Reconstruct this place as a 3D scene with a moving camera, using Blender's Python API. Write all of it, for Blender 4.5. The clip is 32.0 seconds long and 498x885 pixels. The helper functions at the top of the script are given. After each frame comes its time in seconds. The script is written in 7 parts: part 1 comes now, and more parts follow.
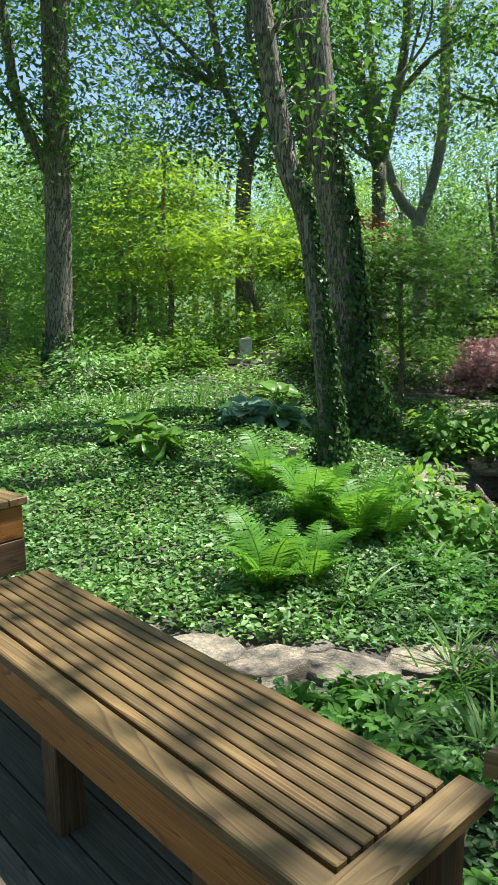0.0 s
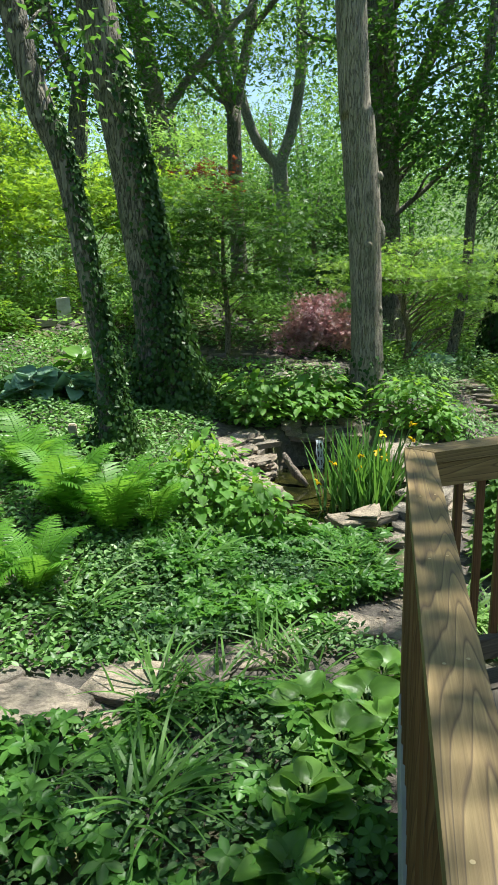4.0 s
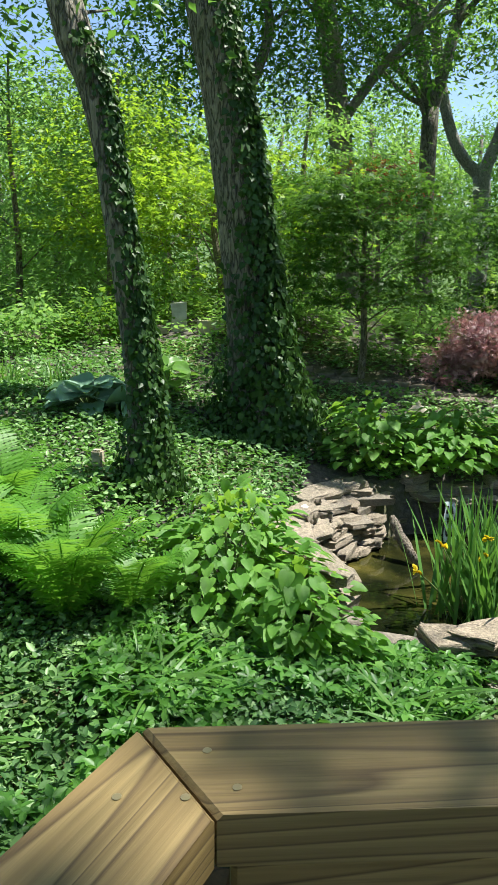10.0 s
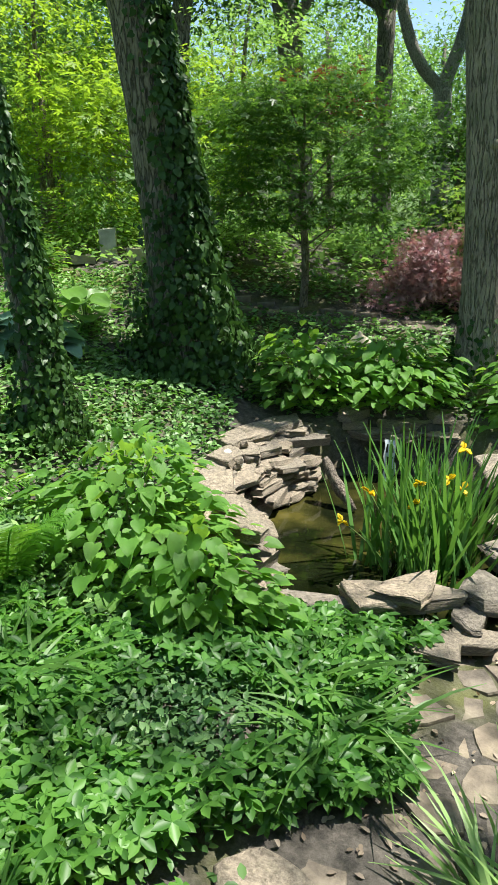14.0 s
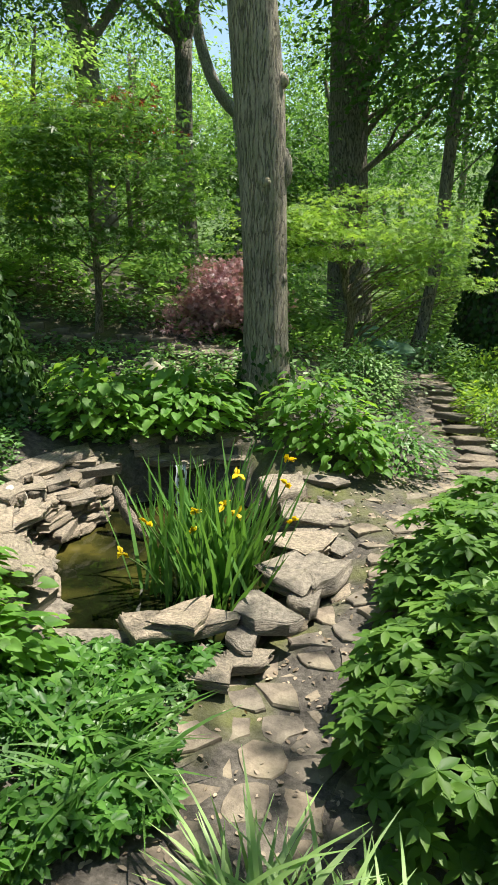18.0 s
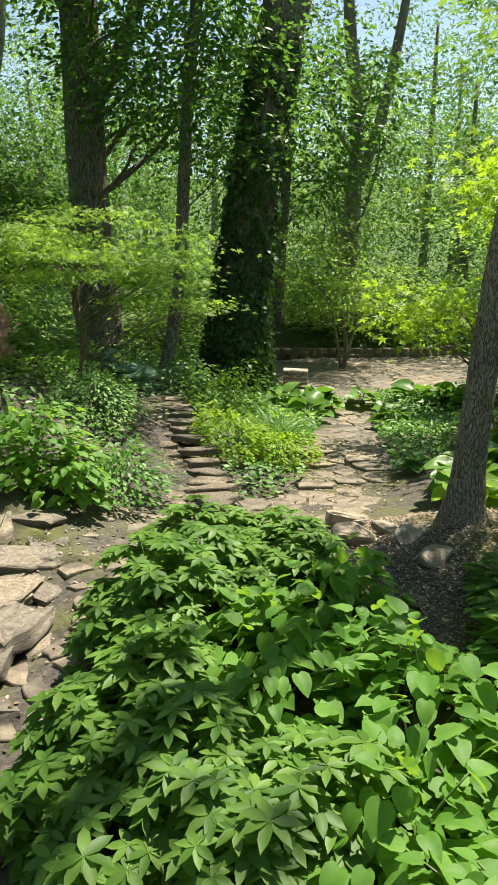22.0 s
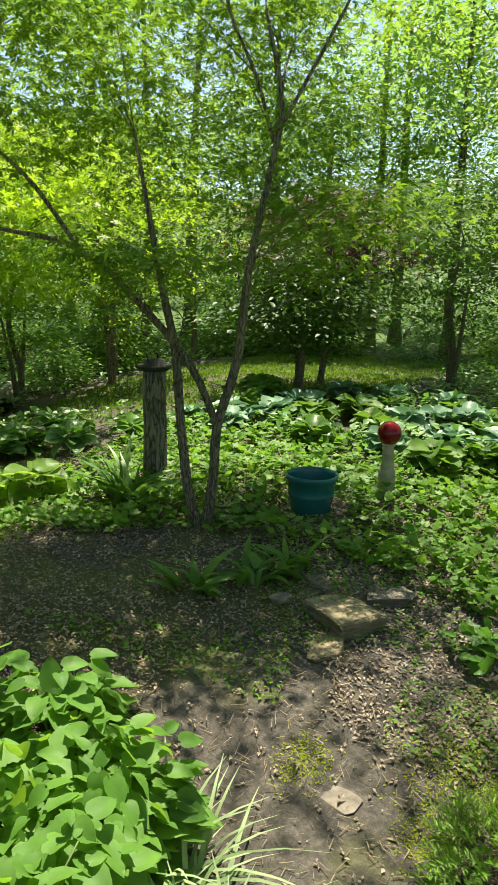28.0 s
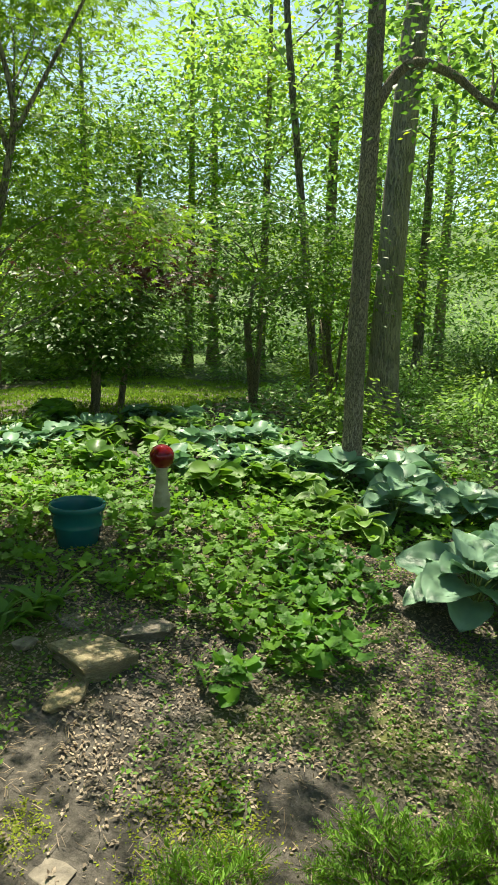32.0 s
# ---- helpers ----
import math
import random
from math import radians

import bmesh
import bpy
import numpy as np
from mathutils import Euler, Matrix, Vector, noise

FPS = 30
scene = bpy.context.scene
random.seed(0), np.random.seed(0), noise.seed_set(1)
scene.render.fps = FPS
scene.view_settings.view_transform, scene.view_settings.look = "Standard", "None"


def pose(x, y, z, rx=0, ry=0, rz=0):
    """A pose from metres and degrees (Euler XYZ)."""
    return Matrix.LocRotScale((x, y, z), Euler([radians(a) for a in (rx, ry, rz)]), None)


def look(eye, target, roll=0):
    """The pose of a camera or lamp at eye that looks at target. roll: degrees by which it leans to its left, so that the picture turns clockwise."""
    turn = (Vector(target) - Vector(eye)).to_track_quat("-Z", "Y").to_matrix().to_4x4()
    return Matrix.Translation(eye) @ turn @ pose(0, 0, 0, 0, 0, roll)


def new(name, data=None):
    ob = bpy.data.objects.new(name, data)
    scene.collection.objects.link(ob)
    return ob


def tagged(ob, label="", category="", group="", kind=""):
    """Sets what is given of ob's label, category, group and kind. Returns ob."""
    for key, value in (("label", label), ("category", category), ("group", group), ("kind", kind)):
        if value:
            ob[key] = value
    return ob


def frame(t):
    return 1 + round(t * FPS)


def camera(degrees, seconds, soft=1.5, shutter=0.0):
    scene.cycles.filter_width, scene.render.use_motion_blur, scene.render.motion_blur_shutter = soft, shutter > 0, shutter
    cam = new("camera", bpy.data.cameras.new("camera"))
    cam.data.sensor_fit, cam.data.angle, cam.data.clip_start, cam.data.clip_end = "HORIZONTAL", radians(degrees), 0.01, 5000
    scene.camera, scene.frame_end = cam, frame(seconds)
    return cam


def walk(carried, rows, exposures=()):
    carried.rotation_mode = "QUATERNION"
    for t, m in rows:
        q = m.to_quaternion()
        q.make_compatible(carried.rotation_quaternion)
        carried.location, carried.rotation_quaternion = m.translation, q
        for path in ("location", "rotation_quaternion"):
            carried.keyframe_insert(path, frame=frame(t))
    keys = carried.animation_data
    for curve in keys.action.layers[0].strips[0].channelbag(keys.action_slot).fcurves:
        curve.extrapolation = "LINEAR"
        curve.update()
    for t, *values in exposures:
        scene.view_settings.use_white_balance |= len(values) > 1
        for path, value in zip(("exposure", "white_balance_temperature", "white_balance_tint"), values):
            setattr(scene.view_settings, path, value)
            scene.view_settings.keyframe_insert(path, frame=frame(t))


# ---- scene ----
cam = camera(37.9, 32.0, soft=0.5)
PATH = [
    (0, (-0.096, 0.338, 1.482), (-0.078, 2.304, 1.115), -1.0),
    (0.5, (0.061, 0.448, 1.549), (0.101, 2.404, 1.133), -1.7),
    (1, (0.236, 0.487, 1.549), (0.302, 2.435, 1.103), -2.05),
    (1.5, (0.385, 0.51, 1.548), (0.502, 2.45, 1.078), -2.3),
    (2, (0.525, 0.536, 1.547), (0.691, 2.467, 1.055), -2.7),
    (2.5, (0.664, 0.63, 1.555), (0.919, 2.548, 1.05), -2.8),
    (3, (0.815, 0.714, 1.544), (1.107, 2.626, 1.036), -1.9),
    (3.5, (0.933, 0.765, 1.569), (1.221, 2.676, 1.056), -1.5),
    (5.5, (1.329, 1.216, 1.409), (1.559, 3.167, 1.036), -1.7),
    (6, (1.387, 1.316, 1.39), (1.574, 3.284, 1.089), -0.5),
    (6.5, (1.499, 1.479, 1.349), (1.483, 3.464, 1.1), -0.4),
    (7, (1.585, 1.638, 1.341), (1.63, 3.621, 1.088), -0.3),
    (7.5, (1.687, 1.807, 1.323), (1.628, 3.787, 1.046), 1.2),
    (8, (1.801, 2.007, 1.305), (1.654, 3.983, 1.029), 2.1),
    (8.5, (1.866, 2.227, 1.287), (1.662, 4.196, 0.999), 1.0),
    (9, (1.927, 2.419, 1.252), (1.699, 4.38, 0.931), 0.3),
    (9.5, (2.006, 2.555, 1.243), (1.765, 4.505, 0.867), 0.5),
    (10, (2.05, 2.657, 1.226), (1.789, 4.595, 0.803), 0.5),
    (10.5, (2.059, 2.771, 1.23), (1.784, 4.697, 0.765), 0.6),
    (11, (2.097, 2.867, 1.2), (1.805, 4.783, 0.707), 0.6),
    (11.5, (2.161, 2.941, 1.201), (1.86, 4.848, 0.681), 0.4),
    (12, (2.223, 3.015, 1.185), (1.925, 4.916, 0.641), 0.0),
    (12.5, (2.254, 3.094, 1.174), (1.98, 4.992, 0.605), -0.2),
    (13, (2.274, 3.174, 1.158), (2.03, 5.071, 0.572), -0.7),
    (13.5, (2.304, 3.192, 1.154), (2.093, 5.088, 0.554), -0.8),
    (15.5, (2.49, 3.119, 1.232), (2.434, 5.025, 0.628), -0.1),
    (16, (2.51, 3.114, 1.248), (2.528, 5.023, 0.651), -0.1),
    (16.5, (2.534, 3.104, 1.25), (2.633, 5.013, 0.662), -0.0),
    (17, (2.572, 3.112, 1.257), (2.749, 5.017, 0.674), 0.2),
    (17.5, (2.611, 3.123, 1.26), (2.85, 5.024, 0.686), 0.4),
    (18, (2.649, 3.141, 1.271), (2.929, 5.039, 0.707), 0.6),
    (18.5, (2.7, 3.166, 1.279), (2.997, 5.065, 0.729), 0.9),
    (19, (2.761, 3.177, 1.284), (3.065, 5.08, 0.746), 1.3),
    (19.5, (2.865, 3.177, 1.291), (3.184, 5.079, 0.759), 1.6),
    (20, (2.986, 3.173, 1.298), (3.357, 5.065, 0.768), 1.6),
    (20.5, (3.045, 3.2, 1.301), (3.497, 5.075, 0.772), 1.5),
    (21, (3.085, 3.223, 1.309), (3.685, 5.059, 0.788), 0.8),
    (21.5, (3.129, 3.237, 1.288), (3.884, 5.02, 0.785), 0.9),
    (22, (3.194, 3.249, 1.28), (4.04, 4.991, 0.781), 1.7),
    (22.5, (3.265, 3.238, 1.281), (4.167, 4.954, 0.793), 2.2),
    (23, (3.311, 3.215, 1.291), (4.29, 4.893, 0.814), 2.0),
    (23.5, (3.377, 3.261, 1.282), (4.45, 4.882, 0.814), 1.6),
    (24, (3.425, 3.302, 1.277), (4.61, 4.846, 0.815), 1.2),
    (24.5, (3.475, 3.323, 1.28), (4.761, 4.78, 0.811), 0.9),
    (26.5, (3.513, 3.126, 1.366), (5.095, 4.26, 0.904), 2.3),
    (27, (3.584, 3.107, 1.357), (5.239, 4.139, 0.912), 2.2),
    (27.5, (3.647, 3.066, 1.369), (5.388, 3.946, 0.928), 1.4),
    (28, (3.695, 3.039, 1.369), (5.481, 3.82, 0.922), 1.5),
    (28.5, (3.742, 2.997, 1.381), (5.544, 3.738, 0.927), 2.3),
    (29, (3.812, 2.893, 1.369), (5.613, 3.635, 0.917), 3.1),
    (29.5, (3.846, 2.818, 1.344), (5.656, 3.547, 0.905), 3.1),
    (30, (3.881, 2.771, 1.362), (5.709, 3.457, 0.929), 2.8),
    (30.5, (3.942, 2.733, 1.356), (5.798, 3.353, 0.943), 2.4),
    (31, (4.003, 2.693, 1.349), (5.891, 3.224, 0.955), 1.8),
    (31.5, (4.031, 2.673, 1.383), (5.942, 3.111, 0.987), 1.9),
    (32, (4.064, 2.626, 1.352), (5.994, 2.993, 0.977), 1.8),
]
walk(cam, [(t, look(eye, target, roll)) for t, eye, target, roll in PATH], [(0, 1.17, 6300, 7), (13, 1.18, 6400, 8), (20, 1.14, 7000, 9), (25, 1.14, 7400, 8), (32, 1.17, 7500, 2)])

# ---- light ----
SUN_EL, SUN_AZ = 67.0, 72.0          # height of the sun, and its bearing clockwise from +y
world = bpy.data.worlds.new("sky")
scene.world = world
world.use_nodes = True
wn = world.node_tree
sky = wn.nodes.new("ShaderNodeTexSky")
sky.sky_type = "NISHITA"
sky.sun_disc = False
sky.air_density, sky.dust_density, sky.ozone_density = 1.0, 0.6, 1.8
sky.sun_elevation, sky.sun_rotation = radians(SUN_EL), radians(SUN_AZ)
wn.links.new(sky.outputs[0], wn.nodes["Background"].inputs[0])
wn.nodes["Background"].inputs[1].default_value = 0.095
sun = new("sun", bpy.data.lights.new("sun", "SUN"))
sun.data.energy, sun.data.angle, sun.data.color = 5.0, radians(0.53), (1.0, 0.96, 0.88)
sdir = Vector((math.sin(radians(SUN_AZ)) * math.cos(radians(SUN_EL)), math.cos(radians(SUN_AZ)) * math.cos(radians(SUN_EL)), math.sin(radians(SUN_EL))))
sun.matrix_world = look(sdir * 60, (0, 0, 0))


# ---- materials ----
def node(nt, kind, **inputs):
    n = nt.nodes.new(kind)
    for k, v in inputs.items():
        n.inputs[k.replace("_", " ")].default_value = v
    return n


def ramp(nt, fac, *stops):
    r = nt.nodes.new("ShaderNodeValToRGB")
    while len(r.color_ramp.elements) < len(stops):
        r.color_ramp.elements.new(0.5)
    for e, (p, c) in zip(r.color_ramp.elements, stops):
        e.position, e.color = p, (*c, 1)
    nt.links.new(fac, r.inputs[0])
    return r.outputs[0]


def material(name):
    m = bpy.data.materials.new(name)
    m.use_nodes = True
    return m, m.node_tree, m.node_tree.nodes["Principled BSDF"]


def coords(nt, scale=(1, 1, 1), kind="Object"):
    tc = nt.nodes.new("ShaderNodeTexCoord")
    mp = nt.nodes.new("ShaderNodeMapping")
    mp.inputs["Scale"].default_value = scale
    nt.links.new(tc.outputs[kind], mp.inputs[0])
    return mp.outputs[0]


def noise_tex(nt, vec, scale, detail=4.0, rough=0.55):
    n = node(nt, "ShaderNodeTexNoise", Scale=scale, Detail=detail, Roughness=rough)
    nt.links.new(vec, n.inputs["Vector"])
    return n.outputs["Fac"]


def mix_col(nt, fac, a, b, mode="MIX"):
    m = nt.nodes.new("ShaderNodeMix")
    m.data_type, m.blend_type = "RGBA", mode
    for sock, v in ((m.inputs[0], fac), (m.inputs[6], a), (m.inputs[7], b)):
        if isinstance(v, (int, float)):
            sock.default_value = v
        elif isinstance(v, tuple):
            sock.default_value = (*v, 1)
        else:
            nt.links.new(v, sock)
    return m.outputs[2]


def bump(nt, bsdf, height, strength, dist=0.01):
    b = node(nt, "ShaderNodeBump", Strength=strength, Distance=dist)
    nt.links.new(height, b.inputs["Height"])
    nt.links.new(b.outputs[0], bsdf.inputs["Normal"])


def leaf_mat(name, dark, mid, light, through_col, share=0.4, rough=0.45, patch=1.2, gloss=0.3):
    """Leaf: varied from leaf to leaf and in broad patches; lets light through."""
    if dark[1] > dark[0]:
        dark, mid, light, through_col = [(c[0] * 0.9, c[1], c[2] * 0.9) for c in (dark, mid, light, through_col)]
    m, nt, b = material(name)
    geo = nt.nodes.new("ShaderNodeNewGeometry")
    info = nt.nodes.new("ShaderNodeObjectInfo")
    both = nt.nodes.new("ShaderNodeMath")
    both.operation = "ADD"
    nt.links.new(geo.outputs["Random Per Island"], both.inputs[0])
    nt.links.new(info.outputs["Random"], both.inputs[1])
    wrap = nt.nodes.new("ShaderNodeMath")
    wrap.operation = "PINGPONG"
    wrap.inputs[1].default_value = 1.0
    nt.links.new(both.outputs[0], wrap.inputs[0])
    col = ramp(nt, wrap.outputs[0], (0.0, dark), (0.5, mid), (1.0, light))
    big = noise_tex(nt, coords(nt, (1, 1, 1)), patch, 3)
    tone = ramp(nt, big, (0.3, (0.72, 0.76, 0.8)), (0.7, (1.18, 1.12, 0.95)))
    col = mix_col(nt, 1.0, col, tone, "MULTIPLY")
    nt.links.new(col, b.inputs["Base Color"])
    b.inputs["Roughness"].default_value = rough
    b.inputs["Specular IOR Level"].default_value = gloss
    tr = nt.nodes.new("ShaderNodeBsdfTranslucent")
    tcol = mix_col(nt, 1.0, tone, through_col, "MULTIPLY")
    nt.links.new(tcol, tr.inputs[0])
    mx = nt.nodes.new("ShaderNodeMixShader")
    mx.inputs[0].default_value = share
    nt.links.new(b.outputs[0], mx.inputs[1])
    nt.links.new(tr.outputs[0], mx.inputs[2])
    nt.links.new(mx.outputs[0], nt.nodes["Material Output"].inputs[0])
    return m


def bark_mat(name, dark, light, moss=0.0, scale=1.0, tall=3.2, furrow=0.055):
    """Bark with long furrows between flaky plates."""
    m, nt, b = material(name)
    n1 = noise_tex(nt, coords(nt, (11 * scale, 11 * scale, tall * 0.75 * scale)), 2.4, 3, 0.5)
    n2 = noise_tex(nt, coords(nt), 1.3, 3)
    fine = noise_tex(nt, coords(nt, (52 * scale, 52 * scale, 13 * scale)), 1.5, 5, 0.65)
    mid = tuple(p * 0.35 + q * 0.65 for p, q in zip(dark, light))
    col = ramp(nt, n1, (0.3, mid), (0.5 - furrow, light), (0.5, dark), (0.5 + furrow, mid), (0.7, light))
    col = mix_col(nt, 0.75, col, ramp(nt, fine, (0.3, (0.5, 0.5, 0.5)), (0.5, (0.95, 0.95, 0.95)), (0.7, (1.3, 1.3, 1.3))), "MULTIPLY")
    col = mix_col(nt, 1.0, col, ramp(nt, n2, (0.3, (0.7, 0.7, 0.7)), (0.7, (1.15, 1.13, 1.08))), "MULTIPLY")
    if moss:
        n3 = noise_tex(nt, coords(nt), 3.1, 4)
        f = ramp(nt, n3, (0.5, (0, 0, 0)), (0.68, (moss, moss, moss)))
        col = mix_col(nt, f, col, (0.07, 0.1, 0.03))
    nt.links.new(col, b.inputs["Base Color"])
    b.inputs["Roughness"].default_value = 0.9
    crack = ramp(nt, n1, (0.5 - furrow * 1.4, (1, 1, 1)), (0.5, (0, 0, 0)), (0.5 + furrow * 1.4, (1, 1, 1)))
    hsum = nt.nodes.new("ShaderNodeMath")
    hsum.operation = "MULTIPLY_ADD"
    hsum.inputs[1].default_value = 0.45
    nt.links.new(fine, hsum.inputs[0])
    nt.links.new(crack, hsum.inputs[2])
    bump(nt, b, hsum.outputs[0], 0.9, 0.022)
    return m


def wood_mat(name, a, b_, c, grain=1.0, rough=0.6):
    """Sawn timber, grain along the object's own x."""
    m, nt, b = material(name)
    info = nt.nodes.new("ShaderNodeObjectInfo")
    vec = coords(nt, (0.4, 9, 9))
    add = nt.nodes.new("ShaderNodeVectorMath")
    nt.links.new(vec, add.inputs[0])
    sc = nt.nodes.new("ShaderNodeVectorMath")
    sc.operation = "SCALE"
    sc.inputs[0].default_value = (31, 17, 23)
    nt.links.new(info.outputs["Random"], sc.inputs["Scale"])
    nt.links.new(sc.outputs[0], add.inputs[1])
    field = noise_tex(nt, add.outputs[0], 1.1, 1.5, 0.4)
    times = nt.nodes.new("ShaderNodeMath")
    times.operation = "MULTIPLY"
    times.inputs[1].default_value = 26.0 * grain
    nt.links.new(field, times.inputs[0])
    ringed = nt.nodes.new("ShaderNodeMath")
    ringed.operation = "FRACT"
    nt.links.new(times.outputs[0], ringed.inputs[0])
    fine = noise_tex(nt, coords(nt, (3.5, 190, 190)), 1.0, 4, 0.65)
    streak = noise_tex(nt, coords(nt, (0.8, 55, 55)), 1.0, 3, 0.5)
    col = ramp(nt, ringed.outputs[0], (0.0, a), (0.1, c), (0.55, b_), (0.85, b_), (1.0, a))
    col = mix_col(nt, 0.35, col, ramp(nt, streak, (0.36, (0.6, 0.55, 0.48)), (0.55, (1.05, 1.03, 1.0)), (0.75, (1.15, 1.13, 1.08))), "MULTIPLY")
    col = mix_col(nt, 0.7, col, ramp(nt, fine, (0.3, (0.6, 0.56, 0.5)), (0.7, (1.2, 1.17, 1.12))), "MULTIPLY")
    knot = nt.nodes.new("ShaderNodeTexVoronoi")
    knot.inputs["Scale"].default_value = 1.0
    kv = nt.nodes.new("ShaderNodeVectorMath")
    nt.links.new(coords(nt, (2.6, 6.5, 6.5)), kv.inputs[0])
    nt.links.new(sc.outputs[0], kv.inputs[1])
    nt.links.new(kv.outputs[0], knot.inputs["Vector"])
    col = mix_col(nt, 1.0, col, ramp(nt, knot.outputs["Distance"], (0.045, (0.4, 0.34, 0.3)), (0.09, (0.75, 0.7, 0.66)), (0.14, (1.0, 1.0, 1.0))), "MULTIPLY")
    stain = noise_tex(nt, coords(nt, (1.5, 5, 5)), 1.7, 4)
    col = mix_col(nt, 0.6, col, ramp(nt, stain, (0.36, (0.6, 0.62, 0.5)), (0.6, (1.1, 1.08, 1.05))), "MULTIPLY")
    rnd = ramp(nt, info.outputs["Random"], (0.0, (0.76, 0.77, 0.75)), (1.0, (1.16, 1.14, 1.12)))
    col = mix_col(nt, 1.0, col, rnd, "MULTIPLY")
    nt.links.new(col, b.inputs["Base Color"])
    b.inputs["Roughness"].default_value = rough
    bump(nt, b, fine, 0.25, 0.003)
    return m


def stone_mat(name, a, b_, lichen=0.3):
    m, nt, b = material(name)
    info = nt.nodes.new("ShaderNodeObjectInfo")
    v = coords(nt, (1, 1, 3.5), "Generated")
    n1 = noise_tex(nt, coords(nt), 9.0, 7, 0.65)
    n2 = noise_tex(nt, coords(nt, (2, 2, 5)), 2.0, 4)
    n3 = noise_tex(nt, coords(nt), 2.2, 4)
    col = ramp(nt, n1, (0.3, a), (0.7, b_))
    col = mix_col(nt, 0.5, col, ramp(nt, n2, (0.35, (0.62, 0.6, 0.56)), (0.65, (1.15, 1.12, 1.06))), "MULTIPLY")
    col = mix_col(nt, 1.0, col, ramp(nt, info.outputs["Random"], (0.0, (0.72, 0.72, 0.72)), (0.5, (1.0, 0.96, 0.9)), (1.0, (1.2, 1.12, 1.02))), "MULTIPLY")
    f = ramp(nt, n3, (0.52, (0, 0, 0)), (0.72, (lichen, lichen, lichen)))
    col = mix_col(nt, f, col, (0.12, 0.13, 0.06))
    nt.links.new(col, b.inputs["Base Color"])
    b.inputs["Roughness"].default_value = 0.82
    bump(nt, b, n1, 0.8, 0.025)
    return m


def plain_mat(name, col, rough=0.5, metal=0.0, wear=0.15):
    m, nt, b = material(name)
    n = noise_tex(nt, coords(nt), 6.0, 5)
    c = mix_col(nt, 1.0, tuple(col), ramp(nt, n, (0.3, (1 - wear,) * 3), (0.7, (1 + wear * 0.6,) * 3)), "MULTIPLY")
    nt.links.new(c, b.inputs["Base Color"])
    b.inputs["Roughness"].default_value, b.inputs["Metallic"].default_value = rough, metal
    return m


M_CANOPY = leaf_mat("canopy_leaf", (0.032, 0.074, 0.018), (0.056, 0.122, 0.028), (0.1, 0.185, 0.045), (0.2, 0.38, 0.06), 0.42, patch=0.35)
M_BRIGHT = leaf_mat("bright_leaf", (0.075, 0.155, 0.038), (0.13, 0.245, 0.062), (0.215, 0.345, 0.1), (0.4, 0.6, 0.13), 0.48, patch=0.4)
M_YELLOW = leaf_mat("golden_leaf", (0.12, 0.21, 0.015), (0.2, 0.3, 0.02), (0.3, 0.4, 0.04), (0.48, 0.66, 0.05), 0.5, patch=0.7)
M_MAPLE = leaf_mat("maple_leaf", (0.036, 0.09, 0.018), (0.064, 0.138, 0.026), (0.1, 0.18, 0.034), (0.33, 0.5, 0.05), 0.45, 0.6, gloss=0.1)
M_PALE = leaf_mat("pale_maple_leaf", (0.1, 0.18, 0.036), (0.16, 0.26, 0.052), (0.22, 0.34, 0.075), (0.42, 0.6, 0.09), 0.46)
M_REDLEAF = leaf_mat("red_maple_leaf", (0.27, 0.13, 0.15), (0.47, 0.28, 0.31), (0.68, 0.5, 0.53), (0.5, 0.2, 0.22), 0.4)
M_LIME = leaf_mat("lime_leaf", (0.11, 0.2, 0.02), (0.18, 0.29, 0.03), (0.26, 0.38, 0.045), (0.5, 0.66, 0.05), 0.5, patch=0.7)
M_SHADELEAF = leaf_mat("shade_leaf", (0.028, 0.07, 0.014), (0.046, 0.11, 0.02), (0.075, 0.15, 0.03), (0.17, 0.32, 0.04), 0.4, patch=0.8)
M_RUSTLEAF = leaf_mat("rust_maple_leaf", (0.07, 0.02, 0.012), (0.12, 0.035, 0.018), (0.18, 0.06, 0.03), (0.35, 0.08, 0.03), 0.4)
M_PURPLE = leaf_mat("purple_maple_leaf", (0.035, 0.013, 0.014), (0.07, 0.025, 0.024), (0.09, 0.036, 0.032), (0.1, 0.03, 0.025), 0.3)
M_IVY = leaf_mat("ivy_leaf", (0.018, 0.046, 0.014), (0.034, 0.078, 0.02), (0.06, 0.12, 0.03), (0.08, 0.17, 0.03), 0.22, 0.45)
M_COVER = leaf_mat("cover_leaf", (0.035, 0.085, 0.022), (0.125, 0.24, 0.068), (0.34, 0.47, 0.23), (0.2, 0.42, 0.06), 0.32, 0.42, 0.9, 0.35)
M_CREEPER = leaf_mat("creeper_leaf", (0.04, 0.105, 0.026), (0.066, 0.165, 0.035), (0.13, 0.27, 0.058), (0.19, 0.42, 0.055), 0.36, 0.42, 0.9)
M_BROAD = leaf_mat("broad_leaf", (0.06, 0.148, 0.024), (0.104, 0.232, 0.042), (0.18, 0.33, 0.07), (0.36, 0.57, 0.065), 0.42, 0.55)
M_SILVER = leaf_mat("striped_sedge", (0.16, 0.23, 0.1), (0.28, 0.36, 0.19), (0.46, 0.52, 0.34), (0.3, 0.4, 0.15), 0.25, 0.5)
M_PALESTRAP = leaf_mat("pale_strap", (0.14, 0.24, 0.07), (0.22, 0.35, 0.11), (0.4, 0.52, 0.24), (0.4, 0.58, 0.15), 0.35, 0.45)
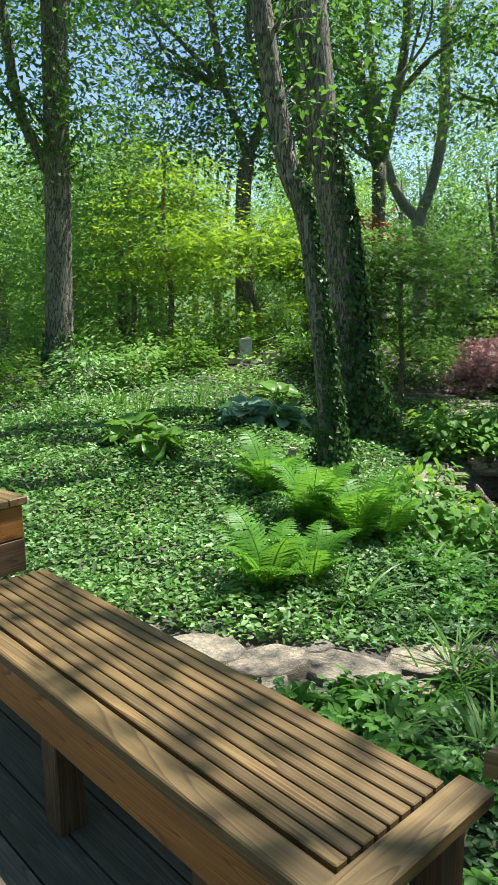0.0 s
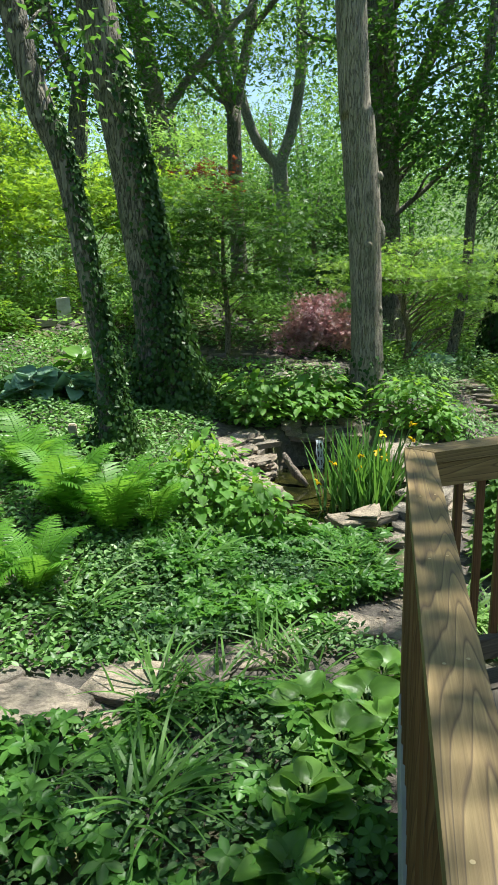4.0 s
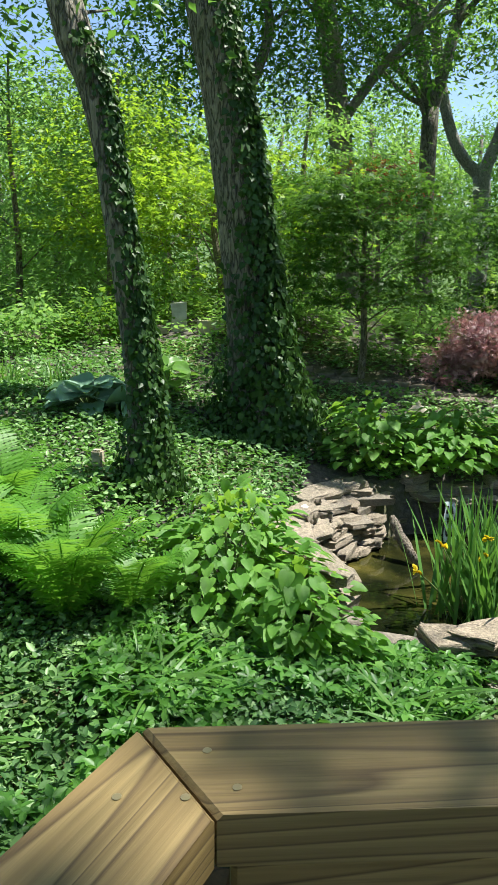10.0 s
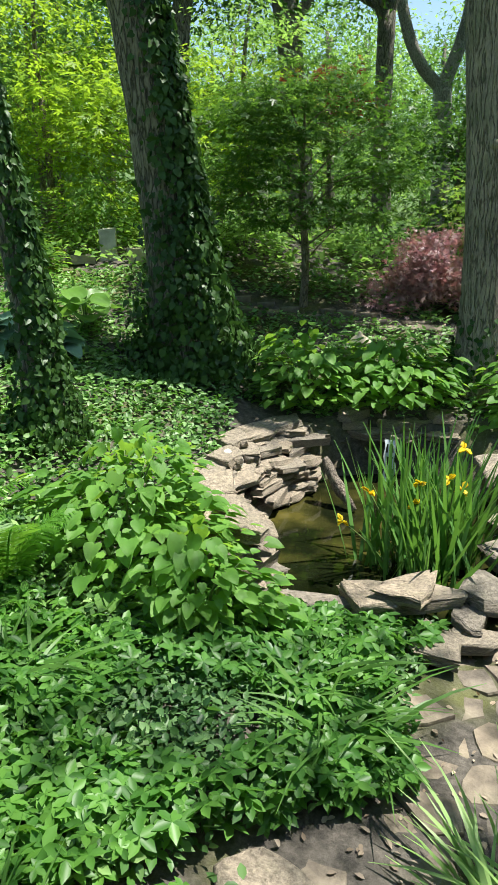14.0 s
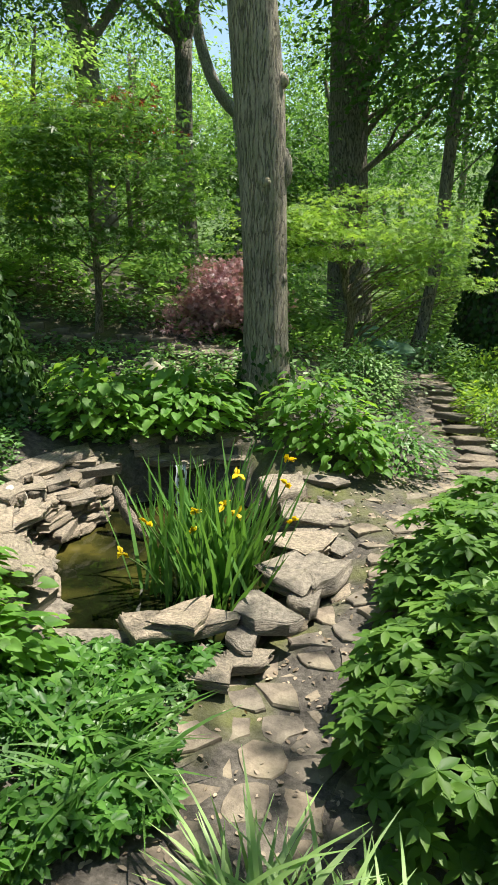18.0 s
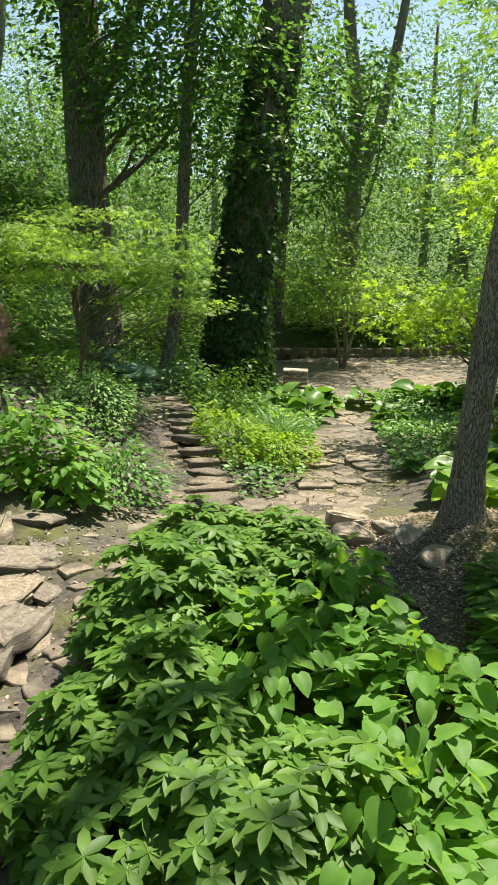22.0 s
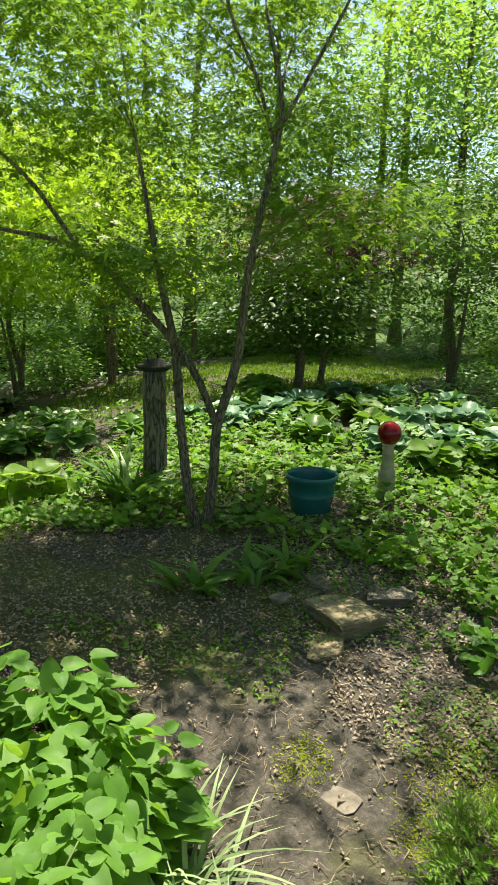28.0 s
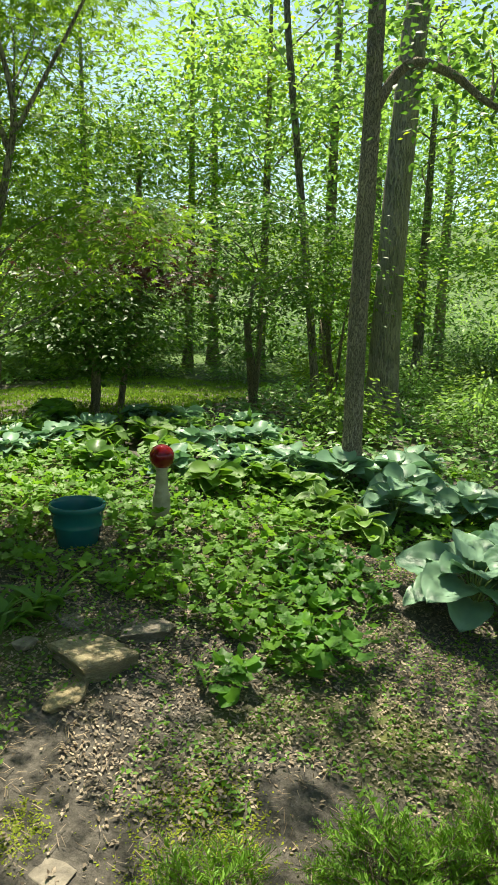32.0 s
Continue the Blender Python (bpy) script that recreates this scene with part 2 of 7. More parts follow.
M_MOSS = leaf_mat("moss", (0.12, 0.15, 0.012), (0.2, 0.23, 0.02), (0.3, 0.32, 0.03), (0.3, 0.33, 0.02), 0.2, 0.8)
M_POPPY = leaf_mat("poppy_leaf", (0.05, 0.12, 0.018), (0.09, 0.2, 0.028), (0.17, 0.3, 0.05), (0.28, 0.5, 0.05), 0.4, 0.5)
M_DARKCOVER = leaf_mat("dark_cover_leaf", (0.018, 0.05, 0.018), (0.04, 0.1, 0.032), (0.13, 0.22, 0.085), (0.09, 0.2, 0.035), 0.22, 0.42, 0.9, 0.3)
M_HELLEB = leaf_mat("hellebore_leaf", (0.05, 0.115, 0.022), (0.088, 0.178, 0.032), (0.16, 0.27, 0.055), (0.26, 0.44, 0.05), 0.34, 0.5)
M_FERN = leaf_mat("fern_leaf", (0.06, 0.15, 0.018), (0.09, 0.22, 0.025), (0.14, 0.3, 0.04), (0.3, 0.55, 0.06), 0.42)
M_HOSTA = leaf_mat("hosta_leaf", (0.06, 0.13, 0.03), (0.1, 0.2, 0.04), (0.15, 0.27, 0.06), (0.25, 0.45, 0.06), 0.33, 0.38)
M_BLUEHOSTA = leaf_mat("blue_hosta_leaf", (0.12, 0.215, 0.155), (0.19, 0.31, 0.23), (0.29, 0.42, 0.33), (0.18, 0.34, 0.18), 0.25, 0.4)
M_GRASS = leaf_mat("strap_leaf", (0.045, 0.11, 0.025), (0.075, 0.17, 0.035), (0.13, 0.24, 0.06), (0.22, 0.42, 0.06), 0.33, 0.45)
M_IRIS = leaf_mat("iris_leaf", (0.05, 0.13, 0.035), (0.08, 0.19, 0.05), (0.14, 0.27, 0.08), (0.2, 0.4, 0.06), 0.3, 0.38)
M_LAWN = leaf_mat("lawn_blade", (0.1, 0.18, 0.03), (0.15, 0.25, 0.04), (0.2, 0.3, 0.05), (0.3, 0.45, 0.06), 0.35, 0.5)
M_YEW = leaf_mat("yew_needle", (0.06, 0.16, 0.02), (0.14, 0.29, 0.035), (0.27, 0.43, 0.075), (0.2, 0.36, 0.03), 0.3, 0.5)
M_PETAL = leaf_mat("iris_petal", (0.75, 0.5, 0.01), (0.85, 0.6, 0.015), (0.9, 0.7, 0.03), (0.9, 0.7, 0.02), 0.35, 0.5)
M_LITTER = leaf_mat("dry_leaf", (0.055, 0.042, 0.032), (0.18, 0.14, 0.107), (0.46, 0.375, 0.3), (0.25, 0.15, 0.08), 0.15, 0.75)
M_STRAW = leaf_mat("dry_twig", (0.11, 0.08, 0.055), (0.2, 0.15, 0.11), (0.34, 0.27, 0.21), (0.2, 0.13, 0.06), 0.1, 0.8)
M_STEM = plain_mat("green_stem", (0.1, 0.16, 0.04), 0.6)
M_BARK = bark_mat("dark_bark", (0.058, 0.05, 0.04), (0.3, 0.267, 0.222), 0.3)
M_GREYBARK = bark_mat("grey_bark", (0.15, 0.132, 0.102), (0.37, 0.325, 0.26), 0.4, 1.5, 1.7, 0.03)
M_PALEBARK = bark_mat("pale_bark", (0.16, 0.15, 0.135), (0.42, 0.4, 0.37), 0.1, 0.9, 6.0)
M_BROWNBARK = bark_mat("brown_bark", (0.1, 0.078, 0.06), (0.45, 0.37, 0.3), 0.1, 2.7, 4.0)
M_TWIG = bark_mat("twig_bark", (0.09, 0.075, 0.05), (0.34, 0.29, 0.21), 0.3, 2.0)
M_DECKWOOD = wood_mat("weathered_deck", (0.07, 0.06, 0.05), (0.1, 0.087, 0.072), (0.14, 0.123, 0.103), rough=0.7)
M_NEWWOOD = wood_mat("treated_pine", (0.085, 0.047, 0.018), (0.155, 0.1, 0.038), (0.2, 0.138, 0.056))
M_RAILWOOD = wood_mat("rail_pine", (0.1, 0.064, 0.026), (0.21, 0.148, 0.062), (0.28, 0.206, 0.092))
M_REDWOOD = wood_mat("stained_pine", (0.19, 0.07, 0.014), (0.33, 0.135, 0.03), (0.41, 0.185, 0.05))
M_BALUSTER = wood_mat("stained_baluster", (0.09, 0.04, 0.014), (0.17, 0.08, 0.03), (0.23, 0.12, 0.048))
# darkened pine: shade under the bench, boxes and deck is in this colour
M_SHADEDPINE = wood_mat("shaded_pine", (0.05, 0.026, 0.014), (0.1, 0.056, 0.03), (0.16, 0.095, 0.05))
M_STONE = stone_mat("ledge_stone", (0.12, 0.104, 0.086), (0.4, 0.352, 0.292), 0.25)
M_FLAG = stone_mat("flagstone", (0.09, 0.075, 0.061), (0.27, 0.235, 0.192), 0.3)
M_SAND = stone_mat("sandy_rock", (0.24, 0.19, 0.11), (0.5, 0.42, 0.27), 0.5)
M_WETSTONE = stone_mat("wet_stone", (0.05, 0.042, 0.03), (0.15, 0.125, 0.09), 0.5)
M_WHITE = stone_mat("pale_stone", (0.5, 0.48, 0.42), (0.72, 0.7, 0.64), 0.1)
M_CONCRETE = stone_mat("cast_concrete", (0.3, 0.28, 0.22), (0.48, 0.45, 0.36), 0.3)
M_SCREW = plain_mat("brass_screw", (0.45, 0.36, 0.2), 0.4, 0.8)
M_TEAL = plain_mat("teal_glaze", (0.012, 0.13, 0.14), 0.22, 0.0, 0.2)
M_BALL = plain_mat("red_glass", (0.2, 0.006, 0.014), 0.05, 0.25, 0.3)
M_BLACK = plain_mat("black_metal", (0.015, 0.02, 0.016), 0.85)
M_WICKER = plain_mat("wicker", (0.2, 0.13, 0.1), 0.7)
M_WICKERPALE = plain_mat("wicker_pale", (0.42, 0.34, 0.28), 0.7)


def ground_mat():
    m, nt, b = material("garden_soil")
    vec = coords(nt)
    n1 = noise_tex(nt, vec, 26.0, 8, 0.7)
    n2 = noise_tex(nt, vec, 1.1, 4)
    n3 = noise_tex(nt, vec, 70.0, 3, 0.6)
    col = ramp(nt, n1, (0.3, (0.036, 0.031, 0.025)), (0.5, (0.078, 0.068, 0.056)), (0.7, (0.15, 0.13, 0.108)))
    moss = ramp(nt, n2, (0.5, (0, 0, 0)), (0.66, (0.75, 0.75, 0.75)))
    col = mix_col(nt, moss, col, mix_col(nt, n3, (0.06, 0.08, 0.012), (0.17, 0.18, 0.03)))
    sep = nt.nodes.new("ShaderNodeVectorMath")
    sep.operation = "DISTANCE"
    nt.links.new(vec, sep.inputs[0])
    sep.inputs[1].default_value = (5, 6, 0)
    far = node(nt, "ShaderNodeMapRange", From_Min=13.0, From_Max=19.0)
    nt.links.new(sep.outputs["Value"], far.inputs["Value"])
    col = mix_col(nt, far.outputs[0], col, ramp(nt, n1, (0.3, (0.03, 0.06, 0.012)), (0.7, (0.1, 0.17, 0.035))))
    nt.links.new(col, b.inputs["Base Color"])
    b.inputs["Roughness"].default_value = 0.95
    bump(nt, b, n1, 0.7, 0.03)
    return m


M_SOIL = ground_mat()


def water_mat():
    m, nt, b = material("pond_water")
    n = noise_tex(nt, coords(nt), 2.3, 3)
    col = ramp(nt, n, (0.44, (0.006, 0.008, 0.003)), (0.58, (0.03, 0.03, 0.008)), (0.74, (0.085, 0.072, 0.016)))
    nt.links.new(col, b.inputs["Base Color"])
    b.inputs["Roughness"].default_value = 0.04
    b.inputs["IOR"].default_value = 1.33
    bump(nt, b, noise_tex(nt, coords(nt), 9.0, 2), 0.06, 0.02)
    return m


M_WATER = water_mat()
M_FALL = plain_mat("falling_water", (0.55, 0.6, 0.62), 0.1)


# ---- mesh helpers ----
def mesh_of(name, V, F, mats, smooth=False):
    """A mesh from an array of corners and an array (or list) of faces."""
    me = bpy.data.meshes.new(name)
    V = np.asarray(V, dtype=np.float32)
    if isinstance(F, np.ndarray):
        n, k = F.shape
        me.vertices.add(len(V))
        me.vertices.foreach_set("co", V.ravel())
        me.loops.add(n * k)
        me.loops.foreach_set("vertex_index", F.astype(np.int32).ravel())
        me.polygons.add(n)
        me.polygons.foreach_set("loop_start", np.arange(0, n * k, k, dtype=np.int32))
        if smooth:
            me.polygons.foreach_set("use_smooth", np.ones(n, dtype=bool))
        me.update(calc_edges=True)
    else:
        me.from_pydata([tuple(map(float, v)) for v in V], [], F)
        if smooth:
            me.polygons.foreach_set("use_smooth", [True] * len(me.polygons))
        me.update()
    for m in mats if isinstance(mats, (list, tuple)) else [mats]:
        me.materials.append(m)
    return me


def obj(name, me, parent=None, label=""):
    ob = new(name, me)
    if parent is not None:
        ob.parent = parent
    if label:
        ob["label"] = label
    return ob


def part(name, bm, mat, parent, label="", smooth=False):
    me = bpy.data.meshes.new(name)
    if smooth:
        for f in bm.faces:
            f.smooth = True
    bm.to_mesh(me)
    bm.free()
    me.materials.append(mat)
    return obj(name, me, parent, label)


def box_mesh(name, sx, sy, sz, mat, bev=0.004, ends=0.0):
    """Board with eased edges, from x = 0 to sx, centred in y and z."""
    bm = bmesh.new()
    bmesh.ops.create_cube(bm, size=1)
    for v in bm.verts:
        v.co = Vector(((v.co.x + 0.5) * sx, v.co.y * sy, v.co.z * sz))
    if bev:
        bmesh.ops.bevel(bm, geom=list(bm.edges), offset=bev, segments=1, affect="EDGES")
    me = bpy.data.meshes.new(name)
    bm.to_mesh(me)
    bm.free()
    me.materials.append(mat)
    return me


def along(a, b, roll=0.0):
    """Pose of a board that runs from a towards b."""
    a, b = Vector(a), Vector(b)
    x = (b - a).normalized()
    up = Vector((0, 0, 1)) if abs(x.z) < 0.95 else Vector((0, 1, 0))
    y = up.cross(x).normalized()
    z = x.cross(y)
    m = Matrix((x, y, z)).transposed().to_4x4()
    m.translation = a
    return m @ pose(0, 0, 0, roll)


def board(name, a, b, width, thick, mat, parent, bev=0.004):
    L = (Vector(b) - Vector(a)).length
    ob = obj(name, box_mesh(name, L, width, thick, mat, bev), parent)
    ob.matrix_basis = along(a, b)
    return ob


def thing(name, at=(0, 0, 0), label="", category="", group="", kind=""):
    e = new(name)
    e.location = at
    e.empty_display_size = 0.1
    return tagged(e, label, category, group, kind)


def unit(v):
    return v / np.maximum(np.linalg.norm(v, axis=-1, keepdims=True), 1e-9)


def scatter(tmpl, P, D, N, S):
    """Leaves: template (verts, tris) at points P, pointing along D, facing N, of size S (n) or (n, 2: width, length)."""
    tv, tf = tmpl
    D = unit(D)
    side = unit(np.cross(D, N))
    nn = np.cross(side, D)
    S = np.asarray(S, dtype=float)
    if S.ndim == 1:
        S = np.stack([S, S], 1)
    V = (P[:, None, :] + side[:, None, :] * (tv[None, :, 0:1] * S[:, None, 0:1]) + D[:, None, :] * (tv[None, :, 1:2] * S[:, None, 1:2])
         + nn[:, None, :] * (tv[None, :, 2:3] * S[:, None, 1:2]))
    F = tf[None] + (np.arange(len(P)) * len(tv))[:, None, None]
    return V.reshape(-1, 3), F.reshape(-1, tf.shape[1])


def merge(*pairs):
    V, F, o = [], [], 0
    for v, f in pairs:
        V.append(v)
        F.append(f + o)
        o += len(v)
    return np.concatenate(V), np.concatenate(F)


A = np.array
LEAF4 = (A([(0, 0, 0), (0.23, 0.25, 0.06), (0.25, 0.6, 0.05), (0, 1, -0.1), (-0.25, 0.6, 0.05), (-0.23, 0.25, 0.06)]), A([(0, 1, 2), (0, 2, 3), (0, 3, 4), (0, 4, 5)]))
DIAMOND = (A([(0, 0, 0), (0.27, 0.42, 0.07), (0, 1, -0.06), (-0.27, 0.42, 0.07)]), A([(0, 1, 2), (0, 2, 3)]))
OVAL = (A([(0, 0, 0), (0.2, 0.22, 0.05), (0.27, 0.55, 0.05), (0, 1, -0.12), (-0.27, 0.55, 0.05), (-0.2, 0.22, 0.05), (0, 0.5, 0)]),
        A([(0, 1, 6), (1, 2, 6), (2, 3, 6), (3, 4, 6), (4, 5, 6), (5, 0, 6)]))
HEART = (A([(0, 0.04, 0), (0.2, -0.07, 0.05), (0.42, 0.16, 0.08), (0.36, 0.5, 0.05), (0.15, 0.82, -0.03), (0, 1.02, -0.12), (-0.15, 0.82, -0.03), (-0.36, 0.5, 0.05), (-0.42, 0.16, 0.08), (-0.2, -0.07, 0.05), (0, 0.45, 0)]),
         A([(i, (i + 1) % 10, 10) for i in range(10)]))
PINNA = (A([(0, 0, 0), (0.1, 0.12, 0), (0.045, 0.3, 0), (0.1, 0.36, 0), (0.04, 0.55, 0), (0.075, 0.6, 0), (0, 1, -0.05),
            (-0.075, 0.6, 0), (-0.04, 0.55, 0), (-0.1, 0.36, 0), (-0.045, 0.3, 0), (-0.1, 0.12, 0)]),
         A([(0, 1, 11), (1, 2, 10), (1, 10, 11), (2, 3, 9), (2, 9, 10), (3, 4, 8), (3, 8, 9), (4, 5, 7), (4, 7, 8), (5, 6, 7)]))


def palm(lobes, spread, w=0.16, notch=0.3):
    """Star-shaped maple leaf: one fan of pointed lobes."""
    vs, tip = [(0, 0, 0)], []
    for i in range(lobes):
        a = (i / (lobes - 1) - 0.5) * spread
        l = 1.0 - 0.42 * abs(i / (lobes - 1) - 0.5) * 2
        for da, r in ((-w, notch * l), (0, l), (w, notch * l)):
            vs.append((math.sin(a + da) * r * 0.8, math.cos(a + da) * r * 0.8 + 0.1, -0.1 * r * r))
    fs = []
    for i in range(lobes):
        k = 1 + 3 * i
        fs += [(0, k + 1, k), (0, k + 2, k + 1)]
    return A(vs), A(fs)


TRI = (A([(-0.2, 0.0, 0.03), (0.26, 0.25, 0.05), (-0.02, 1, -0.06)]), A([(0, 1, 2)]))
STRAW = (A([(-0.5, 0, 0), (0.5, 0, 0), (0.3, 1, 0.04), (-0.3, 1, 0.04)]), A([(0, 1, 2), (0, 2, 3)]))


def leaflet():
    """Longish pointed leaflet, folded along its midrib and drooping at the tip."""
    V, F, w = [], [], (0.04, 0.2, 0.17, 0.0)
    for i, h in enumerate(w):
        u = i / 3
        V += [(-h, u, 0.3 * h - 0.12 * u * u), (0, u, -0.12 * u * u), (h, u, 0.3 * h - 0.12 * u * u)]
    for i in range(3):
        for j in range(2):
            a = 3 * i + j
            F += [(a, a + 1, a + 4), (a, a + 4, a + 3)]
    return A(V), A(F)


def lobed():
    """Broad leaf with rounded lobes."""
    V, n = [(0, 0.42, 0.0)], 15
    for i in range(n):
        a = 2 * math.pi * i / n
        r = 0.44 + 0.09 * math.cos(5 * a) - 0.1 * (i == 0)
        V.append((math.sin(a) * r, 0.42 - math.cos(a) * r * 1.1, 0.06 * math.cos(5 * a) - 0.1 * r))
    return A(V), A([(0, 1 + i, 1 + (i + 1) % n) for i in range(n)])


LEAFLET, LOBED = leaflet(), lobed()
STAR = palm(5, 4.2, 0.36, 0.5)


def tube(pts, radii, seg=8, wob=0.0, seed=0):
    """Tapered, slightly uneven tube through points, closed at the tip."""
    pts = A(pts, dtype=float)
    radii = A(radii, dtype=float)
    n = len(pts)
    tan = unit(np.gradient(pts, axis=0))
    ref = A([1.0, 0.0, 0.0]) if abs(tan[0][0]) < 0.8 else A([0.0, 1.0, 0.0])
    V, r = [], np.random.default_rng(seed)
    ang = np.linspace(0, 2 * np.pi, seg, endpoint=False)
    lobe = r.uniform(0, 6.28, 3)
    for i in range(n):
        u = unit(np.cross(tan[i], ref))
        w = np.cross(tan[i], u)
        rad = radii[i] * (1 + wob * (np.sin(2 * ang + lobe[0] + i * 0.35) * 0.5 + np.sin(3 * ang + lobe[1]) * 0.35 + r.normal(0, 0.3, seg)))
        V.append(pts[i] + rad[:, None] * (np.cos(ang)[:, None] * u + np.sin(ang)[:, None] * w))
    V = np.concatenate(V)
    F = []
    for i in range(n - 1):
        for j in range(seg):
            a, b = i * seg + j, i * seg + (j + 1) % seg
            F.append((a, b, b + seg))
            F.append((a, b + seg, a + seg))
    V = np.concatenate([V, pts[-1:]])
    k = len(V) - 1
    F += [((n - 1) * seg + j, (n - 1) * seg + (j + 1) % seg, k) for j in range(seg)]
    return V, A(F)


def smooth_path(pts, per=4):
    """Points along a smooth curve through the given ones."""
    pts = A(pts, dtype=float)
    out = []
    P = np.concatenate([2 * pts[:1] - pts[1:2], pts, 2 * pts[-1:] - pts[-2:-1]])
    for i in range(1, len(P) - 2):
        for t in np.linspace(0, 1, per, endpoint=False):
            out.append(0.5 * (2 * P[i] + (P[i + 1] - P[i - 1]) * t + (2 * P[i - 1] - 5 * P[i] + 4 * P[i + 1] - P[i + 2]) * t * t
                              + (3 * P[i] - P[i - 1] - 3 * P[i + 1] + P[i + 2]) * t ** 3))
    out.append(P[-2])
    return A(out)


# ---- the lie of the land ----
HILLS = [(-2.0, 13.0, 4.5, 1.08), (2.5, 13.0, 3.0, 0.87), (0.0, 8.0, 2.2, 0.23), (2.0, 9.6, 1.6, -0.18), (3.8, 9.6, 1.2, 0.25),
         (2.5, 7.2, 1.1, -0.42), (3.3, 5.0, 2.0, -0.29), (9.0, 4.5, 2.6, 0.18), (13.0, 7.0, 4.0, 0.43), (9.5, 13.0, 4.0, -0.71),
         (6.0, 8.5, 1.8, -0.33), (0.0, 3.5, 3.0, 0.02), (6.2, 6.4, 1.0, 0.25), (-4.0, 7.0, 4.0, 0.33), (6.0, 1.0, 3.0, -0.26)]
WATER_Z = -0.76


def pond_shape(x, y):
    """Below 1 inside the pond."""
    return ((x - 2.76 - 0.12 * (y - 7.4)) / 0.76) ** 2 + ((y - 7.45) / 1.0) ** 2


def height(x, y):
    x, y = np.asarray(x, dtype=float), np.asarray(y, dtype=float)
    z = np.full(np.broadcast(x, y).shape, -0.5)
    for u, v, r, a in HILLS:
        z = z + a * np.exp(-((x - u) ** 2 + (y - v) ** 2) / r ** 2)
    d = np.hypot(x - 3, y - 6)
    z = z + 11.0 * np.clip((d - 26) / 60, 0, 1) ** 1.3
    k = np.clip((1.3 - np.maximum(np.abs(x - 13.1) / 3.9, np.abs(y - 16.2) / 2.6)) / 0.3, 0, 1)
    z = z + (-1.13 - z) * k * k * (3 - 2 * k)
    k = np.clip((1.32 - pond_shape(x, y)) / 0.3, 0, 1)
    z = z + (np.minimum(z, -1.05) - z) * k
    return z


def gz(x, y):
    return float(height(x, y))


def rough(x, y, s=1.0):
    return 0.03 * s * (np.sin(x * 5.1 + 1.3 * np.sin(y * 3.3)) + np.sin(y * 6.3 + 1.7 * np.sin(x * 2.9))) * 0.5


def spacing(lo, hi, step, far, grow=1.35):
    mid = list(np.arange(lo, hi, step))
    out, s, a = [], step, hi
    while a < far:
        out.append(a)
        s *= grow
        a += s
    left, s, a = [], step, lo
    while a > -far:
        s *= grow
        a -= s
        left.append(a)
    return A(left[::-1] + mid + out)


def build_ground():
    xs, ys = spacing(-6, 20, 0.15, 900), spacing(-3, 24, 0.15, 900)
    X, Y = np.meshgrid(xs, ys)
    Z = height(X, Y) + rough(X, Y)
    V = np.stack([X, Y, Z], -1).reshape(-1, 3)
    n, k = len(xs), len(ys)
    i = (np.arange(k - 1)[:, None] * n + np.arange(n - 1)[None]).ravel()
    F = np.stack([i, i + 1, i + n + 1, i + n], 1)
    g = obj("ground", mesh_of("ground", V, F, M_SOIL, True))
    tagged(g, "bare brown garden soil with moss and leaf litter", "ground", kind="structure")


build_ground()


# ---- trees ----
def crown_points(c, rad, n, per, flat=0.35, size=0.45, seed=0, low=-1.0):
    """Leaf points in uneven clumps through an ellipsoid; gives points, outward ways and clump centres."""
    r = np.random.default_rng(seed)
    q = unit(r.normal(0, 1, (n * 3, 3))) * (r.uniform(0.12, 1, (n * 3, 1)) ** 0.45)
    q = q[q[:, 2] > low]
    lump = np.sin(q[:, 0] * 4.1 + seed) + np.sin(q[:, 1] * 4.7 + seed * 1.7) + np.sin(q[:, 2] * 5.3 + seed * 0.6)
    q = q[lump > -0.75][:n]
    C = A(c) + q * A(rad)
    P = np.repeat(C, per, 0)
    off = r.normal(0, 1, P.shape) * A([size, size, size * flat]) * r.uniform(0.6, 1.2, (len(P), 1))
    P = P + off
    return P, off, C


def leaf_cloud(P, off, tmpl, size, seed=0, droop=0.25, up=0.8, level=False):
    r = np.random.default_rng(seed)
    D = off * A([1, 1, 0.3]) + r.normal(0, 0.25, P.shape) - A([0, 0, droop]) * np.linalg.norm(off, axis=1, keepdims=True)
    N = r.normal(0, 0.45, P.shape) + A([0, 0, up])
    if level:
        D[:, 2] = 0.3 * D[:, 2] - 0.1
        N = r.normal(0, 0.3, P.shape) + A([0, 0, 1.0])
    return scatter(tmpl, P, D, N, size * r.uniform(0.65, 1.3, len(P)))


